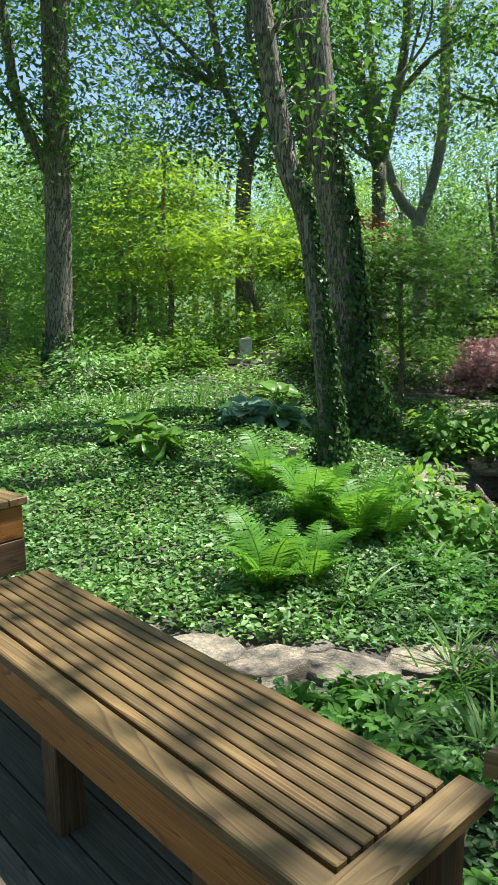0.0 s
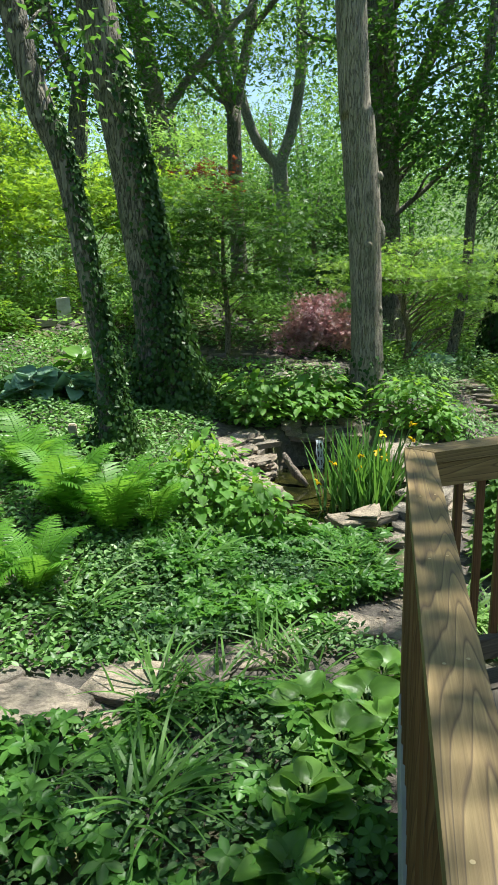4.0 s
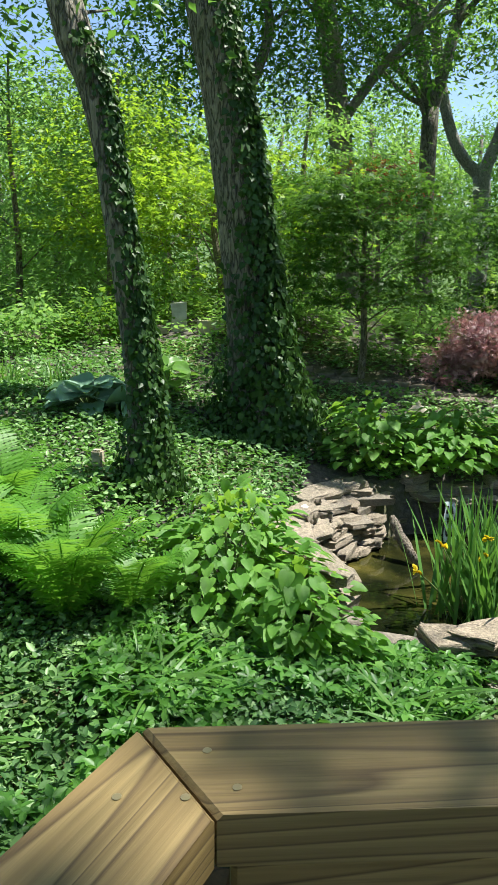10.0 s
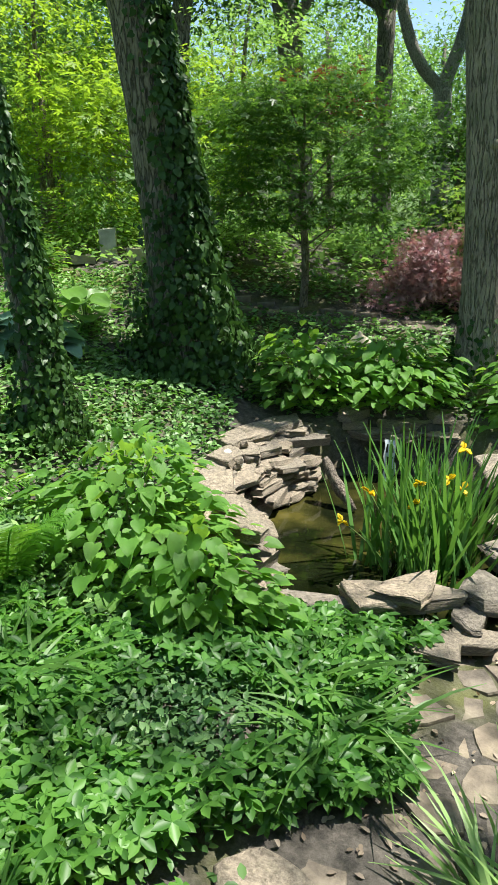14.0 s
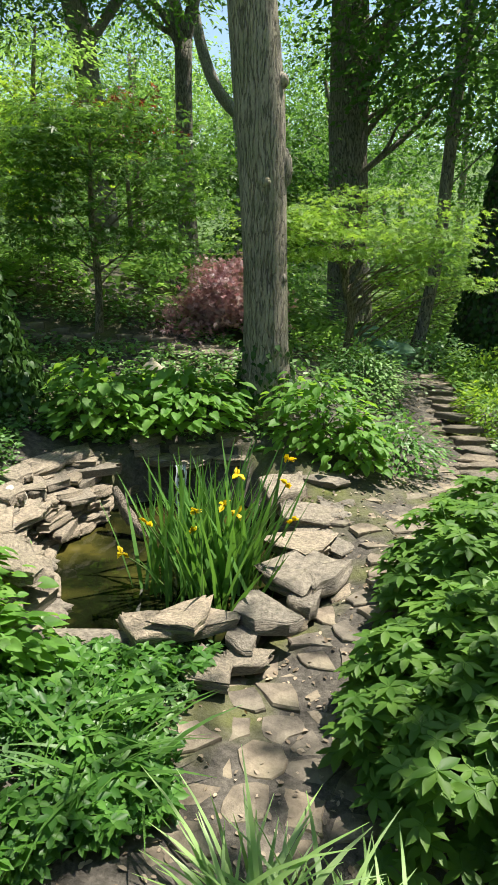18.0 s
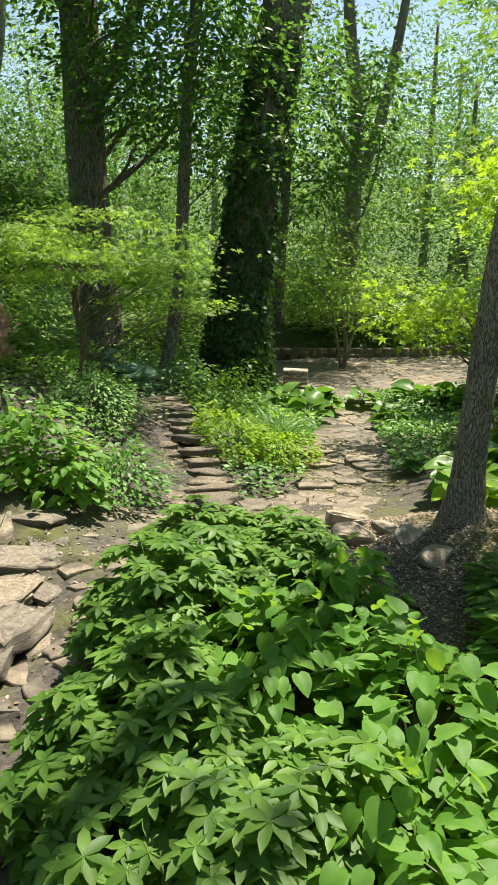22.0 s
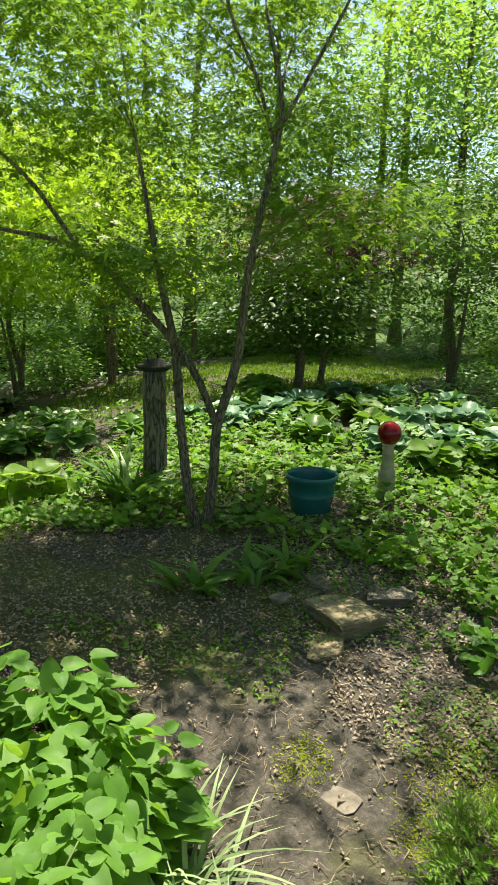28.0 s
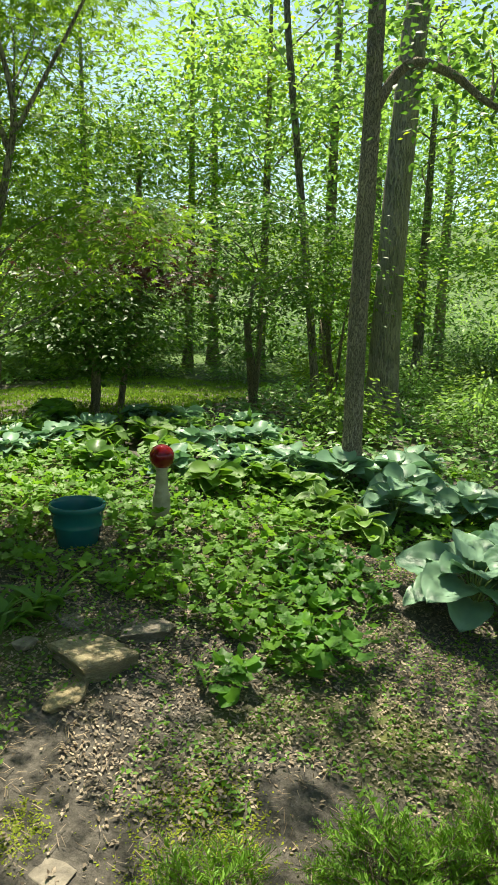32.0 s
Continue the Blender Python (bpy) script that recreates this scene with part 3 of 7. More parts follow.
def limbs_to(start_pts, C, count, r0, seed=0, sag=0.2, seg=6):
    """Limbs that leave the trunk and reach for clumps of leaves."""
    r = np.random.default_rng(seed + 5)
    out = []
    pick = r.choice(len(C), min(count, len(C)), replace=False)
    for k in pick:
        lower = [p for p in start_pts if p[2] < C[k][2] + 0.2]
        b = C[k]
        lower = A(lower if lower else start_pts[:1])
        out_of = np.hypot(lower[:, 0] - b[0], lower[:, 1] - b[1])
        a = lower[np.argmin(out_of + np.abs(b[2] - 0.6 * out_of - lower[:, 2]))]
        d = np.linalg.norm(b - a)
        m1 = a + (b - a) * 0.35 + A([0, 0, sag * d]) * 0.5 + r.normal(0, 0.06 * d, 3)
        m2 = a + (b - a) * 0.7 + A([0, 0, sag * d]) * 0.45 + r.normal(0, 0.05 * d, 3)
        pts = smooth_path([a, m1, m2, b], 3)
        out.append((pts, np.linspace(r0 * r.uniform(0.6, 1), r0 * 0.12, len(pts))))
    return out


def ivy_on(pts, radii, z0, z1, n, size, seed=0, bulge=0.03, side=None):
    r = np.random.default_rng(seed)
    s = r.uniform(0, 1, n)
    zz = z0 + (z1 - z0) * s ** 2.0
    px = np.interp(zz, pts[:, 2], pts[:, 0])
    py = np.interp(zz, pts[:, 2], pts[:, 1])
    rr = np.interp(zz, pts[:, 2], radii)
    a = r.uniform(0, 6.283, n) if side is None else side + r.normal(0, 1, n) * (0.55 + 2.2 * (1 - s) ** 2.5)
    out = np.stack([np.cos(a), np.sin(a), np.zeros(n)], 1)
    thick = bulge * (1.0 - s) ** 1.5 * r.uniform(0, 2.2, n)
    P = np.stack([px, py, zz], 1) + out * (rr + 0.005 + thick)[:, None]
    D = r.normal(0, 0.5, (n, 3)) - A([0, 0, 0.9]) + out * 0.3
    N = out + r.normal(0, 0.35, (n, 3))
    return scatter(HEART, P, D, N, size * r.uniform(0.6, 1.3, n))


def tree(name, pts, radii, bark, crown=None, limbs=(), label="", category="tree", leaf=None, size=0.13, tmpl=DIAMOND, per=26, ivy=None,
         limb_n=9, flare=1.5, seg=14, group="", flat=0.4, clump=0.5, extra_crowns=(), seed=0, low=-1.0, limb_r=None, knots=()):
    """Trunk through pts, forks (pts, radii), random limbs, and a crown of leaf clumps."""
    base = A(pts[0], dtype=float)
    t = thing(name, tuple(base), label, category, group)
    p = smooth_path(pts, 5)
    rad = np.interp(np.linspace(0, 1, len(p)), np.linspace(0, 1, len(radii)), radii)
    hgt = p[:, 2] - base[2]
    rad = rad * (1 + (flare - 1) * np.exp(-np.clip(hgt, 0, None) / (rad[0] * 1.6)))
    loc = p.copy()
    loc = np.concatenate([[p[0] - A([0, 0, 0.25])], p])
    V, F = tube(loc, np.concatenate([[rad[0] * 1.05], rad]), seg, 0.07, seed)
    trunk = obj("trunk", mesh_of("trunk", V - base, F, bark, True), t)
    for k, (kp, kr) in enumerate(limbs):
        lp = smooth_path(kp, 4)
        lr = np.interp(np.linspace(0, 1, len(lp)), np.linspace(0, 1, len(kr)), kr)
        V, F = tube(lp, lr, 9, 0.06, seed + k)
        obj("limb", mesh_of("limb", V - base, F, bark, True), t)
    for kp, kr, kh in knots:
        bm = bmesh.new()
        bmesh.ops.create_icosphere(bm, subdivisions=2, radius=1)
        for v in bm.verts:
            w = 1 + 0.18 * noise.noise(v.co * 2.3 + Vector(kp))
            v.co = Vector((v.co.x * kr * 1.15, v.co.y * kr * 0.7, v.co.z * kh)) * w + Vector(kp) - Vector(base)
        part("knot", bm, bark, t, smooth=True)
    pairs, boughs = [], []
    for k, (c, r3, n) in enumerate(([crown] if crown else []) + list(extra_crowns)):
        P, off, C = crown_points(c, r3, n, per, flat, clump, seed * 13 + k, low)
        pairs.append(leaf_cloud(P, off, tmpl, size, seed + k, level=flat < 0.21))
        for lp, lr in limbs_to([tuple(q) for q in p] + [tuple(q) for kp, _ in limbs for q in kp[1:]], C, limb_n, limb_r or max(0.018, radii[-1] * 0.5), seed + k):
            boughs.append(tube(lp, lr, 5, 0.05))
    if boughs and group == "trees of the wood":
        V, F = merge(*boughs)
        tagged(obj("branchwork", mesh_of("branchwork", V - base, F, bark, True), t), kind="stuff")
    else:
        for V, F in boughs:
            obj("bough", mesh_of("bough", V - base, F, bark, True), t)
    if pairs:
        V, F = merge(*pairs)
        obj("crown", mesh_of("crown", V - base, F, leaf or M_CANOPY), t)
    if ivy:
        V, F = ivy_on(p, rad, base[2], base[2] + ivy[0], ivy[1], ivy[2], seed, ivy[3] if len(ivy) > 3 else 0.03, ivy[4] if len(ivy) > 4 else None)
        obj("ivy", mesh_of("ivy", V - base, F, M_IVY), t, "glossy dark ivy leaves")
    return t


def far_up(pts, z):
    """Lengthens a trunk by its own lean to the height z."""
    a, b = A(pts[-2], dtype=float), A(pts[-1], dtype=float)
    d = (b - a) / max(b[2] - a[2], 0.1)
    d[:2] *= 0.5
    return list(pts) + [tuple(b + d * (z - b[2]) * 0.5), tuple(b + d * (z - b[2]))]


# high crowns of the next four trees are unseen, placed to dapple the ground
tree("ivy_clad_tree", far_up([(0.76, 7.21, -0.08), (0.71, 7.21, 0.78), (0.61, 7.19, 1.6), (0.5, 7.18, 2.34), (0.26, 7.15, 3.18)], 10), [0.11, 0.1, 0.095, 0.09, 0.11, 0.09, 0.07, 0.04], M_BARK,
     ((-0.6, 7.0, 9.5), (2.4, 2.4, 2.4), 24), label="slender leaning tree with ivy round its foot", ivy=(2.8, 3600, 0.042, 0.06, -0.3), seed=1, size=0.09, per=40, clump=0.4,
     extra_crowns=[((0.5, 7.3, 3.6), (0.5, 0.5, 0.9), 12)])
tree("leaning_oak", far_up([(1.29, 9.07, 0.0), (1.19, 9.06, 1.2), (1.03, 9.0, 2.55), (0.8, 8.95, 3.9)], 13), [0.25, 0.215, 0.205, 0.195, 0.17, 0.1], M_BARK,
     ((-0.6, 8.5, 11.5), (3.0, 3.2, 3.0), 44), label="big dark leaning oak, foot wrapped in ivy", ivy=(3.6, 7600, 0.055, 0.17, -0.2), seed=2, size=0.14, per=30, flare=1.35, seg=20)
tree("grey_knotted_tree", far_up([(3.67, 9.13, -0.1), (3.65, 9.13, 0.95), (3.6, 9.14, 2.02), (3.52, 9.15, 2.91), (3.46, 9.16, 3.6)], 13), [0.19, 0.18, 0.19, 0.182, 0.172, 0.15, 0.09], M_GREYBARK,
     ((7.0, 12.4, 11), (2.5, 2.5, 2.6), 18), label="straight grey trunk with swollen knots and scars", ivy=(0.5, 420, 0.05), seed=3, size=0.17, seg=22, flare=1.25,
     limbs=[([(3.46, 9.15, 4.0), (3.1, 9.2, 4.9), (2.5, 9.3, 5.6)], [0.1, 0.08, 0.05]), ([(3.46, 9.15, 4.3), (4.0, 9.1, 5.2), (4.6, 9.0, 6.0)], [0.11, 0.08, 0.05])],
     knots=[((3.75, 9.1, 1.72), 0.09, 0.17), ((3.755, 9.02, 0.89), 0.05, 0.055), ((3.61, 8.975, 1.62), 0.045, 0.05), ((3.74, 9.05, 2.35), 0.05, 0.06)])
tree("rough_barked_tree", far_up([(6.34, 6.58, -0.36), (6.36, 6.57, 0.54), (6.41, 6.53, 1.55), (6.54, 6.46, 2.37), (6.64, 6.42, 3.1)], 12), [0.1, 0.09, 0.086, 0.084, 0.082, 0.08, 0.05], M_BROWNBARK,
     ((7.0, 6.5, 10.5), (2.2, 2.0, 2.0), 20), label="rough brown trunk with flared roots", seed=4, size=0.16, flare=1.75, seg=18)
tree("ivy_tower_tree", far_up([(8.59, 15.07, -0.95), (8.78, 14.96, 1.9), (9.03, 14.81, 4.12), (9.24, 14.69, 5.37), (9.41, 14.59, 6.3)], 15), [0.45, 0.42, 0.4, 0.38, 0.34, 0.25, 0.15], M_BARK,
     ((9.8, 14.5, 13), (4.5, 4.5, 3.5), 80), label="thick trunk covered in ivy to its crown", ivy=(5.6, 7500, 0.09, 0.14), seed=5, size=0.17, per=34, flare=1.2)
tree("dark_tall_tree", far_up([(6.7, 17.24, -0.2), (6.57, 17.25, 2.1), (6.5, 17.26, 4.05), (6.46, 17.27, 5.42), (6.42, 17.28, 6.71)], 16), [0.38, 0.36, 0.35, 0.34, 0.33, 0.25, 0.15], M_BARK,
     ((6.4, 17.3, 13), (5, 4.5, 4), 110), label="dark broad trunk among the trees", seed=6, size=0.15, per=44, flare=1.2, limbs=[([(6.5, 17.26, 3.4), (7.2, 17.2, 4.8), (8.2, 17.1, 7.5)], [0.16, 0.14, 0.1])],
     extra_crowns=[((7.8, 16.2, 4.6), (2.2, 1.2, 1.9), 90), ((5.6, 16.0, 6.2), (1.6, 1.2, 1.2), 40)])
tree("slim_leaning_tree", far_up([(7.12, 14.63, -0.75), (7.36, 14.59, 0.87), (7.43, 14.58, 2.57), (7.51, 14.57, 3.99), (7.61, 14.55, 5.11)], 9), [0.1, 0.1, 0.1, 0.095, 0.09, 0.06, 0.03], M_BARK,
     ((7.9, 14.5, 6.5), (1.8, 1.6, 2.6), 110), label="slim dark tree beside the steps", seed=7, size=0.13, per=40, extra_crowns=[((8.0, 14.0, 3.6), (1.6, 1.0, 1.1), 60)])
tree("grey_tree", far_up([(2.03, 18.54, 0.1), (1.92, 18.53, 2.4), (1.69, 18.5, 4.49), (1.42, 18.47, 6.16), (1.22, 18.44, 7.78)], 16), [0.26, 0.23, 0.235, 0.235, 0.22, 0.15, 0.1], M_GREYBARK,
     ((1.4, 18.2, 8.4), (4.2, 3, 4.2), 240), label="tall grey tree trunk", seed=8, size=0.14, tmpl=TRI, per=80, leaf=M_CANOPY, limbs=[([(1.7, 18.5, 4.4), (2.6, 18.6, 5.6), (4.0, 18.7, 7.0)], [0.11, 0.09, 0.05])])
tree("forked_tree", [(3.79, 20.76, 0.0), (3.71, 20.75, 2.95), (3.71, 20.75, 5.2)], [0.24, 0.19, 0.19], M_BARK, ((3.4, 21.0, 9.2), (4.2, 3.2, 4.0), 190),
     [([(3.71, 20.75, 5.1), (3.24, 20.69, 7.15), (2.86, 20.65, 8.6), (2.5, 20.6, 11)], [0.15, 0.13, 0.12, 0.08]), ([(3.73, 20.75, 5.1), (4.16, 20.8, 6.91), (4.4, 20.83, 8.61), (4.5, 20.9, 11)], [0.15, 0.13, 0.12, 0.08])],
     label="forked dark tree on the slope", seed=9, size=0.14, tmpl=TRI, per=80, leaf=M_CANOPY)
tree("pale_forked_tree", [(5.28, 22.44, 0.0), (5.3, 22.44, 2.67), (5.2, 22.43, 3.96)], [0.23, 0.21, 0.22], M_PALEBARK, ((5.4, 23.0, 9.0), (3.8, 3.2, 4.2), 170),
     [([(5.2, 22.43, 3.9), (4.62, 22.36, 4.52), (4.22, 22.32, 5.49), (3.86, 22.27, 7.25), (3.5, 22.2, 10)], [0.15, 0.15, 0.14, 0.13, 0.08]),
      ([(5.2, 22.43, 3.9), (5.67, 22.49, 5.22), (5.89, 22.51, 6.86), (5.86, 22.51, 9.23), (5.9, 22.6, 11)], [0.17, 0.16, 0.15, 0.14, 0.08])],
     label="pale grey tree with a wide Y-shaped fork", seed=10, size=0.14, tmpl=TRI, per=80, leaf=M_BRIGHT)
tree("mossy_tree", far_up([(-2.86, 11.36, 0.2), (-2.74, 11.36, 2.3), (-2.67, 11.36, 3.87), (-2.59, 11.36, 5.71)], 13), [0.22, 0.19, 0.18, 0.18, 0.13, 0.08], M_BARK,
     ((-3.2, 12.3, 7.8), (3.4, 2.8, 4), 230), [([(-2.7, 11.36, 3.2), (-3.14, 11.37, 4.18), (-3.29, 11.37, 5.29), (-3.33, 11.37, 6.5)], [0.085, 0.08, 0.07, 0.04])],
     label="straight dark tree with ivy round its foot", ivy=(1.0, 900, 0.07, 0.08), seed=11, size=0.12, tmpl=TRI, per=80, leaf=M_CANOPY, extra_crowns=[((-2.6, 11.0, 4.6), (0.8, 0.6, 1.4), 24)])
tree("twisted_tree", [(-0.05, 16.34, 0.3), (0.01, 16.34, 3.65), (0.14, 16.34, 4.66)], [0.17, 0.16, 0.15], M_BARK, ((-0.4, 16.4, 7.4), (3.2, 2.6, 3.2), 230),
     [([(0.14, 16.34, 4.55), (-0.3, 16.34, 5.88), (-0.6, 16.34, 7.58), (-0.8, 16.4, 9)], [0.1, 0.085, 0.075, 0.05]), ([(0.14, 16.34, 4.55), (0.51, 16.33, 5.65), (0.18, 16.34, 6.94), (0.5, 16.3, 9)], [0.1, 0.085, 0.075, 0.05])],
     label="crooked forked tree behind the shrubs", seed=12, size=0.13, tmpl=TRI, per=80, leaf=M_CANOPY)
tree("slender_tree", far_up([(11.03, 2.93, -0.3), (11.03, 2.95, 1.06), (11.03, 2.94, 2.09), (11.03, 2.93, 3.15), (11.03, 2.94, 3.97)], 9), [0.095, 0.085, 0.085, 0.08, 0.075, 0.05, 0.03], M_BROWNBARK,
     ((11.2, 2.6, 7.5), (3, 3, 2.2), 60), [([(11.03, 2.95, 3.0), (11.08, 2.66, 3.46), (11.16, 2.26, 3.4), (11.23, 1.9, 3.16), (11.3, 1.4, 3.0)], [0.05, 0.045, 0.04, 0.03, 0.02])],
     # last crown is unseen, added to throw shade on the path below
     label="slender grey-brown tree among the hostas", seed=13, size=0.1, per=34, extra_crowns=[((11.2, 1.7, 3.6), (1.2, 1.2, 0.7), 40), ((9.6, 3.9, 7.4), (1.5, 1.4, 0.8), 36)])
tree("stout_tree", far_up([(15.45, 2.72, -0.4), (15.45, 2.71, 1.74), (15.46, 2.67, 3.36), (15.47, 2.59, 5.19), (15.48, 2.53, 5.99)], 14), [0.24, 0.2, 0.195, 0.19, 0.18, 0.14, 0.08], M_GREYBARK,
     ((15.5, 2.5, 11), (4, 4, 3.5), 80), label="stout dark trunk behind the slender tree", seed=14, size=0.15)
tree("young_tree", far_up([(18.05, 3.99, -0.45), (18.01, 4.25, 1.79), (17.95, 4.56, 4.29), (17.9, 4.79, 6.17)], 9), [0.085, 0.075, 0.065, 0.06, 0.05, 0.03], M_BARK,
     ((17.9, 4.7, 6), (2.2, 2.2, 2.8), 130), label="young dark tree beyond the lawn", seed=15, size=0.17, leaf=M_BRIGHT)
tree("split_tree", [(14.19, 20.02, -0.5), (14.15, 20.05, 4.41), (13.86, 20.22, 6.9), (13.71, 20.3, 9)], [0.2, 0.17, 0.15, 0.1], M_GREYBARK, ((14.2, 20.2, 11), (4, 4, 4), 130),
     [([(14.2, 20.0, 3.0), (14.64, 19.76, 4.7), (14.91, 19.6, 6.56), (15.2, 19.5, 9)], [0.15, 0.14, 0.12, 0.08])], label="grey tree split into two stems", seed=16, size=0.16, per=40,
     extra_crowns=[((12.6, 18.5, 4.2), (2.2, 1.6, 1.8), 60)])

# maples
tree("japanese_maple", [(7.9, 5.21, -0.45), (7.93, 5.15, 0.02), (7.94, 5.13, 0.39), (7.99, 5.02, 0.83), (8.01, 4.96, 1.4), (8.06, 4.85, 2.01), (8.08, 4.8, 2.4), (8.04, 4.9, 2.9)], [0.045, 0.036, 0.032, 0.03, 0.027, 0.022, 0.018, 0.01], M_TWIG,
     ((8.6, 5.65, 2.8), (1.5, 1.4, 1.0), 100),
     [([(7.9, 5.2, -0.4), (7.87, 5.3, -0.1), (7.84, 5.35, 0.4), (7.83, 5.39, 0.89), (7.79, 5.47, 1.32), (7.7, 5.6, 2.2)], [0.04, 0.035, 0.032, 0.028, 0.024, 0.01]),
      ([(7.94, 5.13, 0.39), (7.87, 5.29, 0.78), (7.74, 5.59, 1.17), (7.58, 5.94, 1.51), (7.39, 6.4, 1.62), (7.2, 6.8, 1.7)], [0.026, 0.025, 0.023, 0.019, 0.014, 0.006]),
      ([(7.58, 5.94, 1.51), (7.48, 6.19, 1.88), (7.39, 6.37, 2.07), (7.2, 6.6, 2.3)], [0.016, 0.014, 0.011, 0.006]),
      ([(8.07, 4.84, 2.18), (8.14, 4.68, 2.5), (8.21, 4.51, 2.84), (8.3, 4.3, 3.3)], [0.014, 0.012, 0.01, 0.005]),
      ([(8.07, 4.84, 2.18), (8.02, 4.95, 2.55), (7.95, 5.1, 2.9), (7.9, 5.2, 3.4)], [0.013, 0.011, 0.009, 0.005])],
     label="multi-stemmed japanese maple with layered star leaves", leaf=M_MAPLE, size=0.07, tmpl=STAR, per=54, seed=20, flat=0.16, clump=0.27, limb_n=7, limb_r=0.007, flare=1.3, seg=10,
     extra_crowns=[((7.25, 6.45, 2.6), (1.1, 0.8, 0.8), 80), ((7.55, 5.55, 1.42), (0.4, 0.45, 0.24), 18), ((8.6, 4.75, 1.75), (0.7, 0.8, 0.45), 40), ((9.2, 5.5, 3.7), (1.3, 1.2, 0.7), 56)])
tree("golden_maple", [(9.9, 9.1, -0.6), (9.95, 9.1, 0.5), (9.9, 9.0, 1.4), (9.9, 9.0, 2.3)], [0.07, 0.055, 0.045, 0.02], M_TWIG, ((10.0, 8.75, 1.95), (1.4, 1.3, 0.95), 115),
     label="golden-leaved maple glowing in the sun", leaf=M_YELLOW, size=0.1, tmpl=STAR, per=42, seed=21, flat=0.25, clump=0.32, limb_n=14, limb_r=0.02, extra_crowns=[((8.9, 10.0, 0.7), (0.6, 0.5, 0.5), 18), ((10.7, 8.9, 2.7), (0.8, 0.8, 0.5), 30)])
tree("weeping_maple", [(5.05, 11.6, -0.3), (5.1, 11.55, 0.3), (5.02, 11.6, 0.7), (5.1, 11.6, 1.25)], [0.055, 0.045, 0.04, 0.02], M_TWIG, ((5.15, 11.5, 1.2), (1.3, 1.1, 0.55), 110),
     label="pale green weeping maple with feathery tiers", leaf=M_PALE, size=0.07, tmpl=STAR, per=50, seed=22, flat=0.13, clump=0.24, limb_n=18, limb_r=0.016, low=-0.45, extra_crowns=[((6.0, 11.2, 0.75), (0.55, 0.5, 0.3), 14)])
tree("red_lace_maple", [(3.5, 11.1, 0.05), (3.52, 11.1, 0.45), (3.47, 11.08, 0.8)], [0.05, 0.04, 0.02], M_TWIG, ((3.62, 11.08, 0.6), (0.46, 0.5, 0.42), 120),
     label="mounded lace-leaf maple with dusky pink leaves", leaf=M_REDLEAF, size=0.055, tmpl=STAR, per=38, seed=23, flat=0.45, clump=0.1, limb_n=9, limb_r=0.012, low=-0.7, extra_crowns=[((3.2, 11.0, 0.34), (0.36, 0.4, 0.24), 44), ((2.98, 10.95, 0.16), (0.22, 0.3, 0.16), 18), ((3.9, 11.1, 0.42), (0.35, 0.4, 0.28), 36)])
tree("layered_maple", [(2.2, 10.77, 0.1), (2.22, 10.77, 0.7), (2.18, 10.78, 1.4), (2.2, 10.8, 2.1)], [0.045, 0.036, 0.03, 0.012], M_TWIG, ((2.25, 10.8, 1.65), (1.1, 0.9, 0.9), 130),
     label="dark green maple with flat layered branches", leaf=M_SHADELEAF, size=0.075, tmpl=STAR, per=56, seed=24, flat=0.1, clump=0.27, limb_n=22, limb_r=0.012, low=-0.7)
tree("yellow_green_maple", [(0.2, 13.2, 0.4), (0.22, 13.2, 1.2), (0.1, 13.2, 2.0), (0.15, 13.2, 2.6)], [0.07, 0.06, 0.045, 0.02], M_TWIG, ((0.2, 13.0, 2.2), (1.7, 1.3, 1.15), 120),
     label="yellow-green maple behind the stone blocks", leaf=M_LIME, size=0.11, tmpl=STAR, per=26, seed=25, flat=0.2, clump=0.33, limb_n=14, limb_r=0.016)
tree("lime_maple", [(1.2, 14.6, 0.3), (1.2, 14.6, 1.4), (1.15, 14.55, 2.6)], [0.07, 0.06, 0.03], M_TWIG, ((1.15, 14.5, 2.5), (0.9, 0.8, 0.8), 90),
     label="lime green maple in the sun", leaf=M_LIME, size=0.11, tmpl=STAR, per=26, seed=26, flat=0.2, clump=0.33, limb_n=12, limb_r=0.016)
tree("rust_maple", [(2.5, 15.5, 0.3), (2.5, 15.5, 1.6), (2.45, 15.4, 2.4)], [0.05, 0.04, 0.02], M_TWIG, ((2.45, 15.4, 2.8), (0.5, 0.5, 0.5), 46),
     label="small rust-red maple on the slope", leaf=M_RUSTLEAF, size=0.11, tmpl=STAR, per=20, seed=27, flat=0.2, clump=0.28, limb_n=10, limb_r=0.014)
tree("purple_maple", [(13.6, 6.3, -0.25), (13.6, 6.2, 0.5), (13.5, 6.0, 1.2)], [0.05, 0.04, 0.02], M_TWIG, ((13.3, 6.2, 1.9), (1.2, 1.2, 0.6), 110),
     label="dark purple-leaved maple by the lawn", leaf=M_PURPLE, size=0.09, tmpl=STAR, per=40, seed=28, flat=0.2, clump=0.3, limb_n=16, limb_r=0.016)
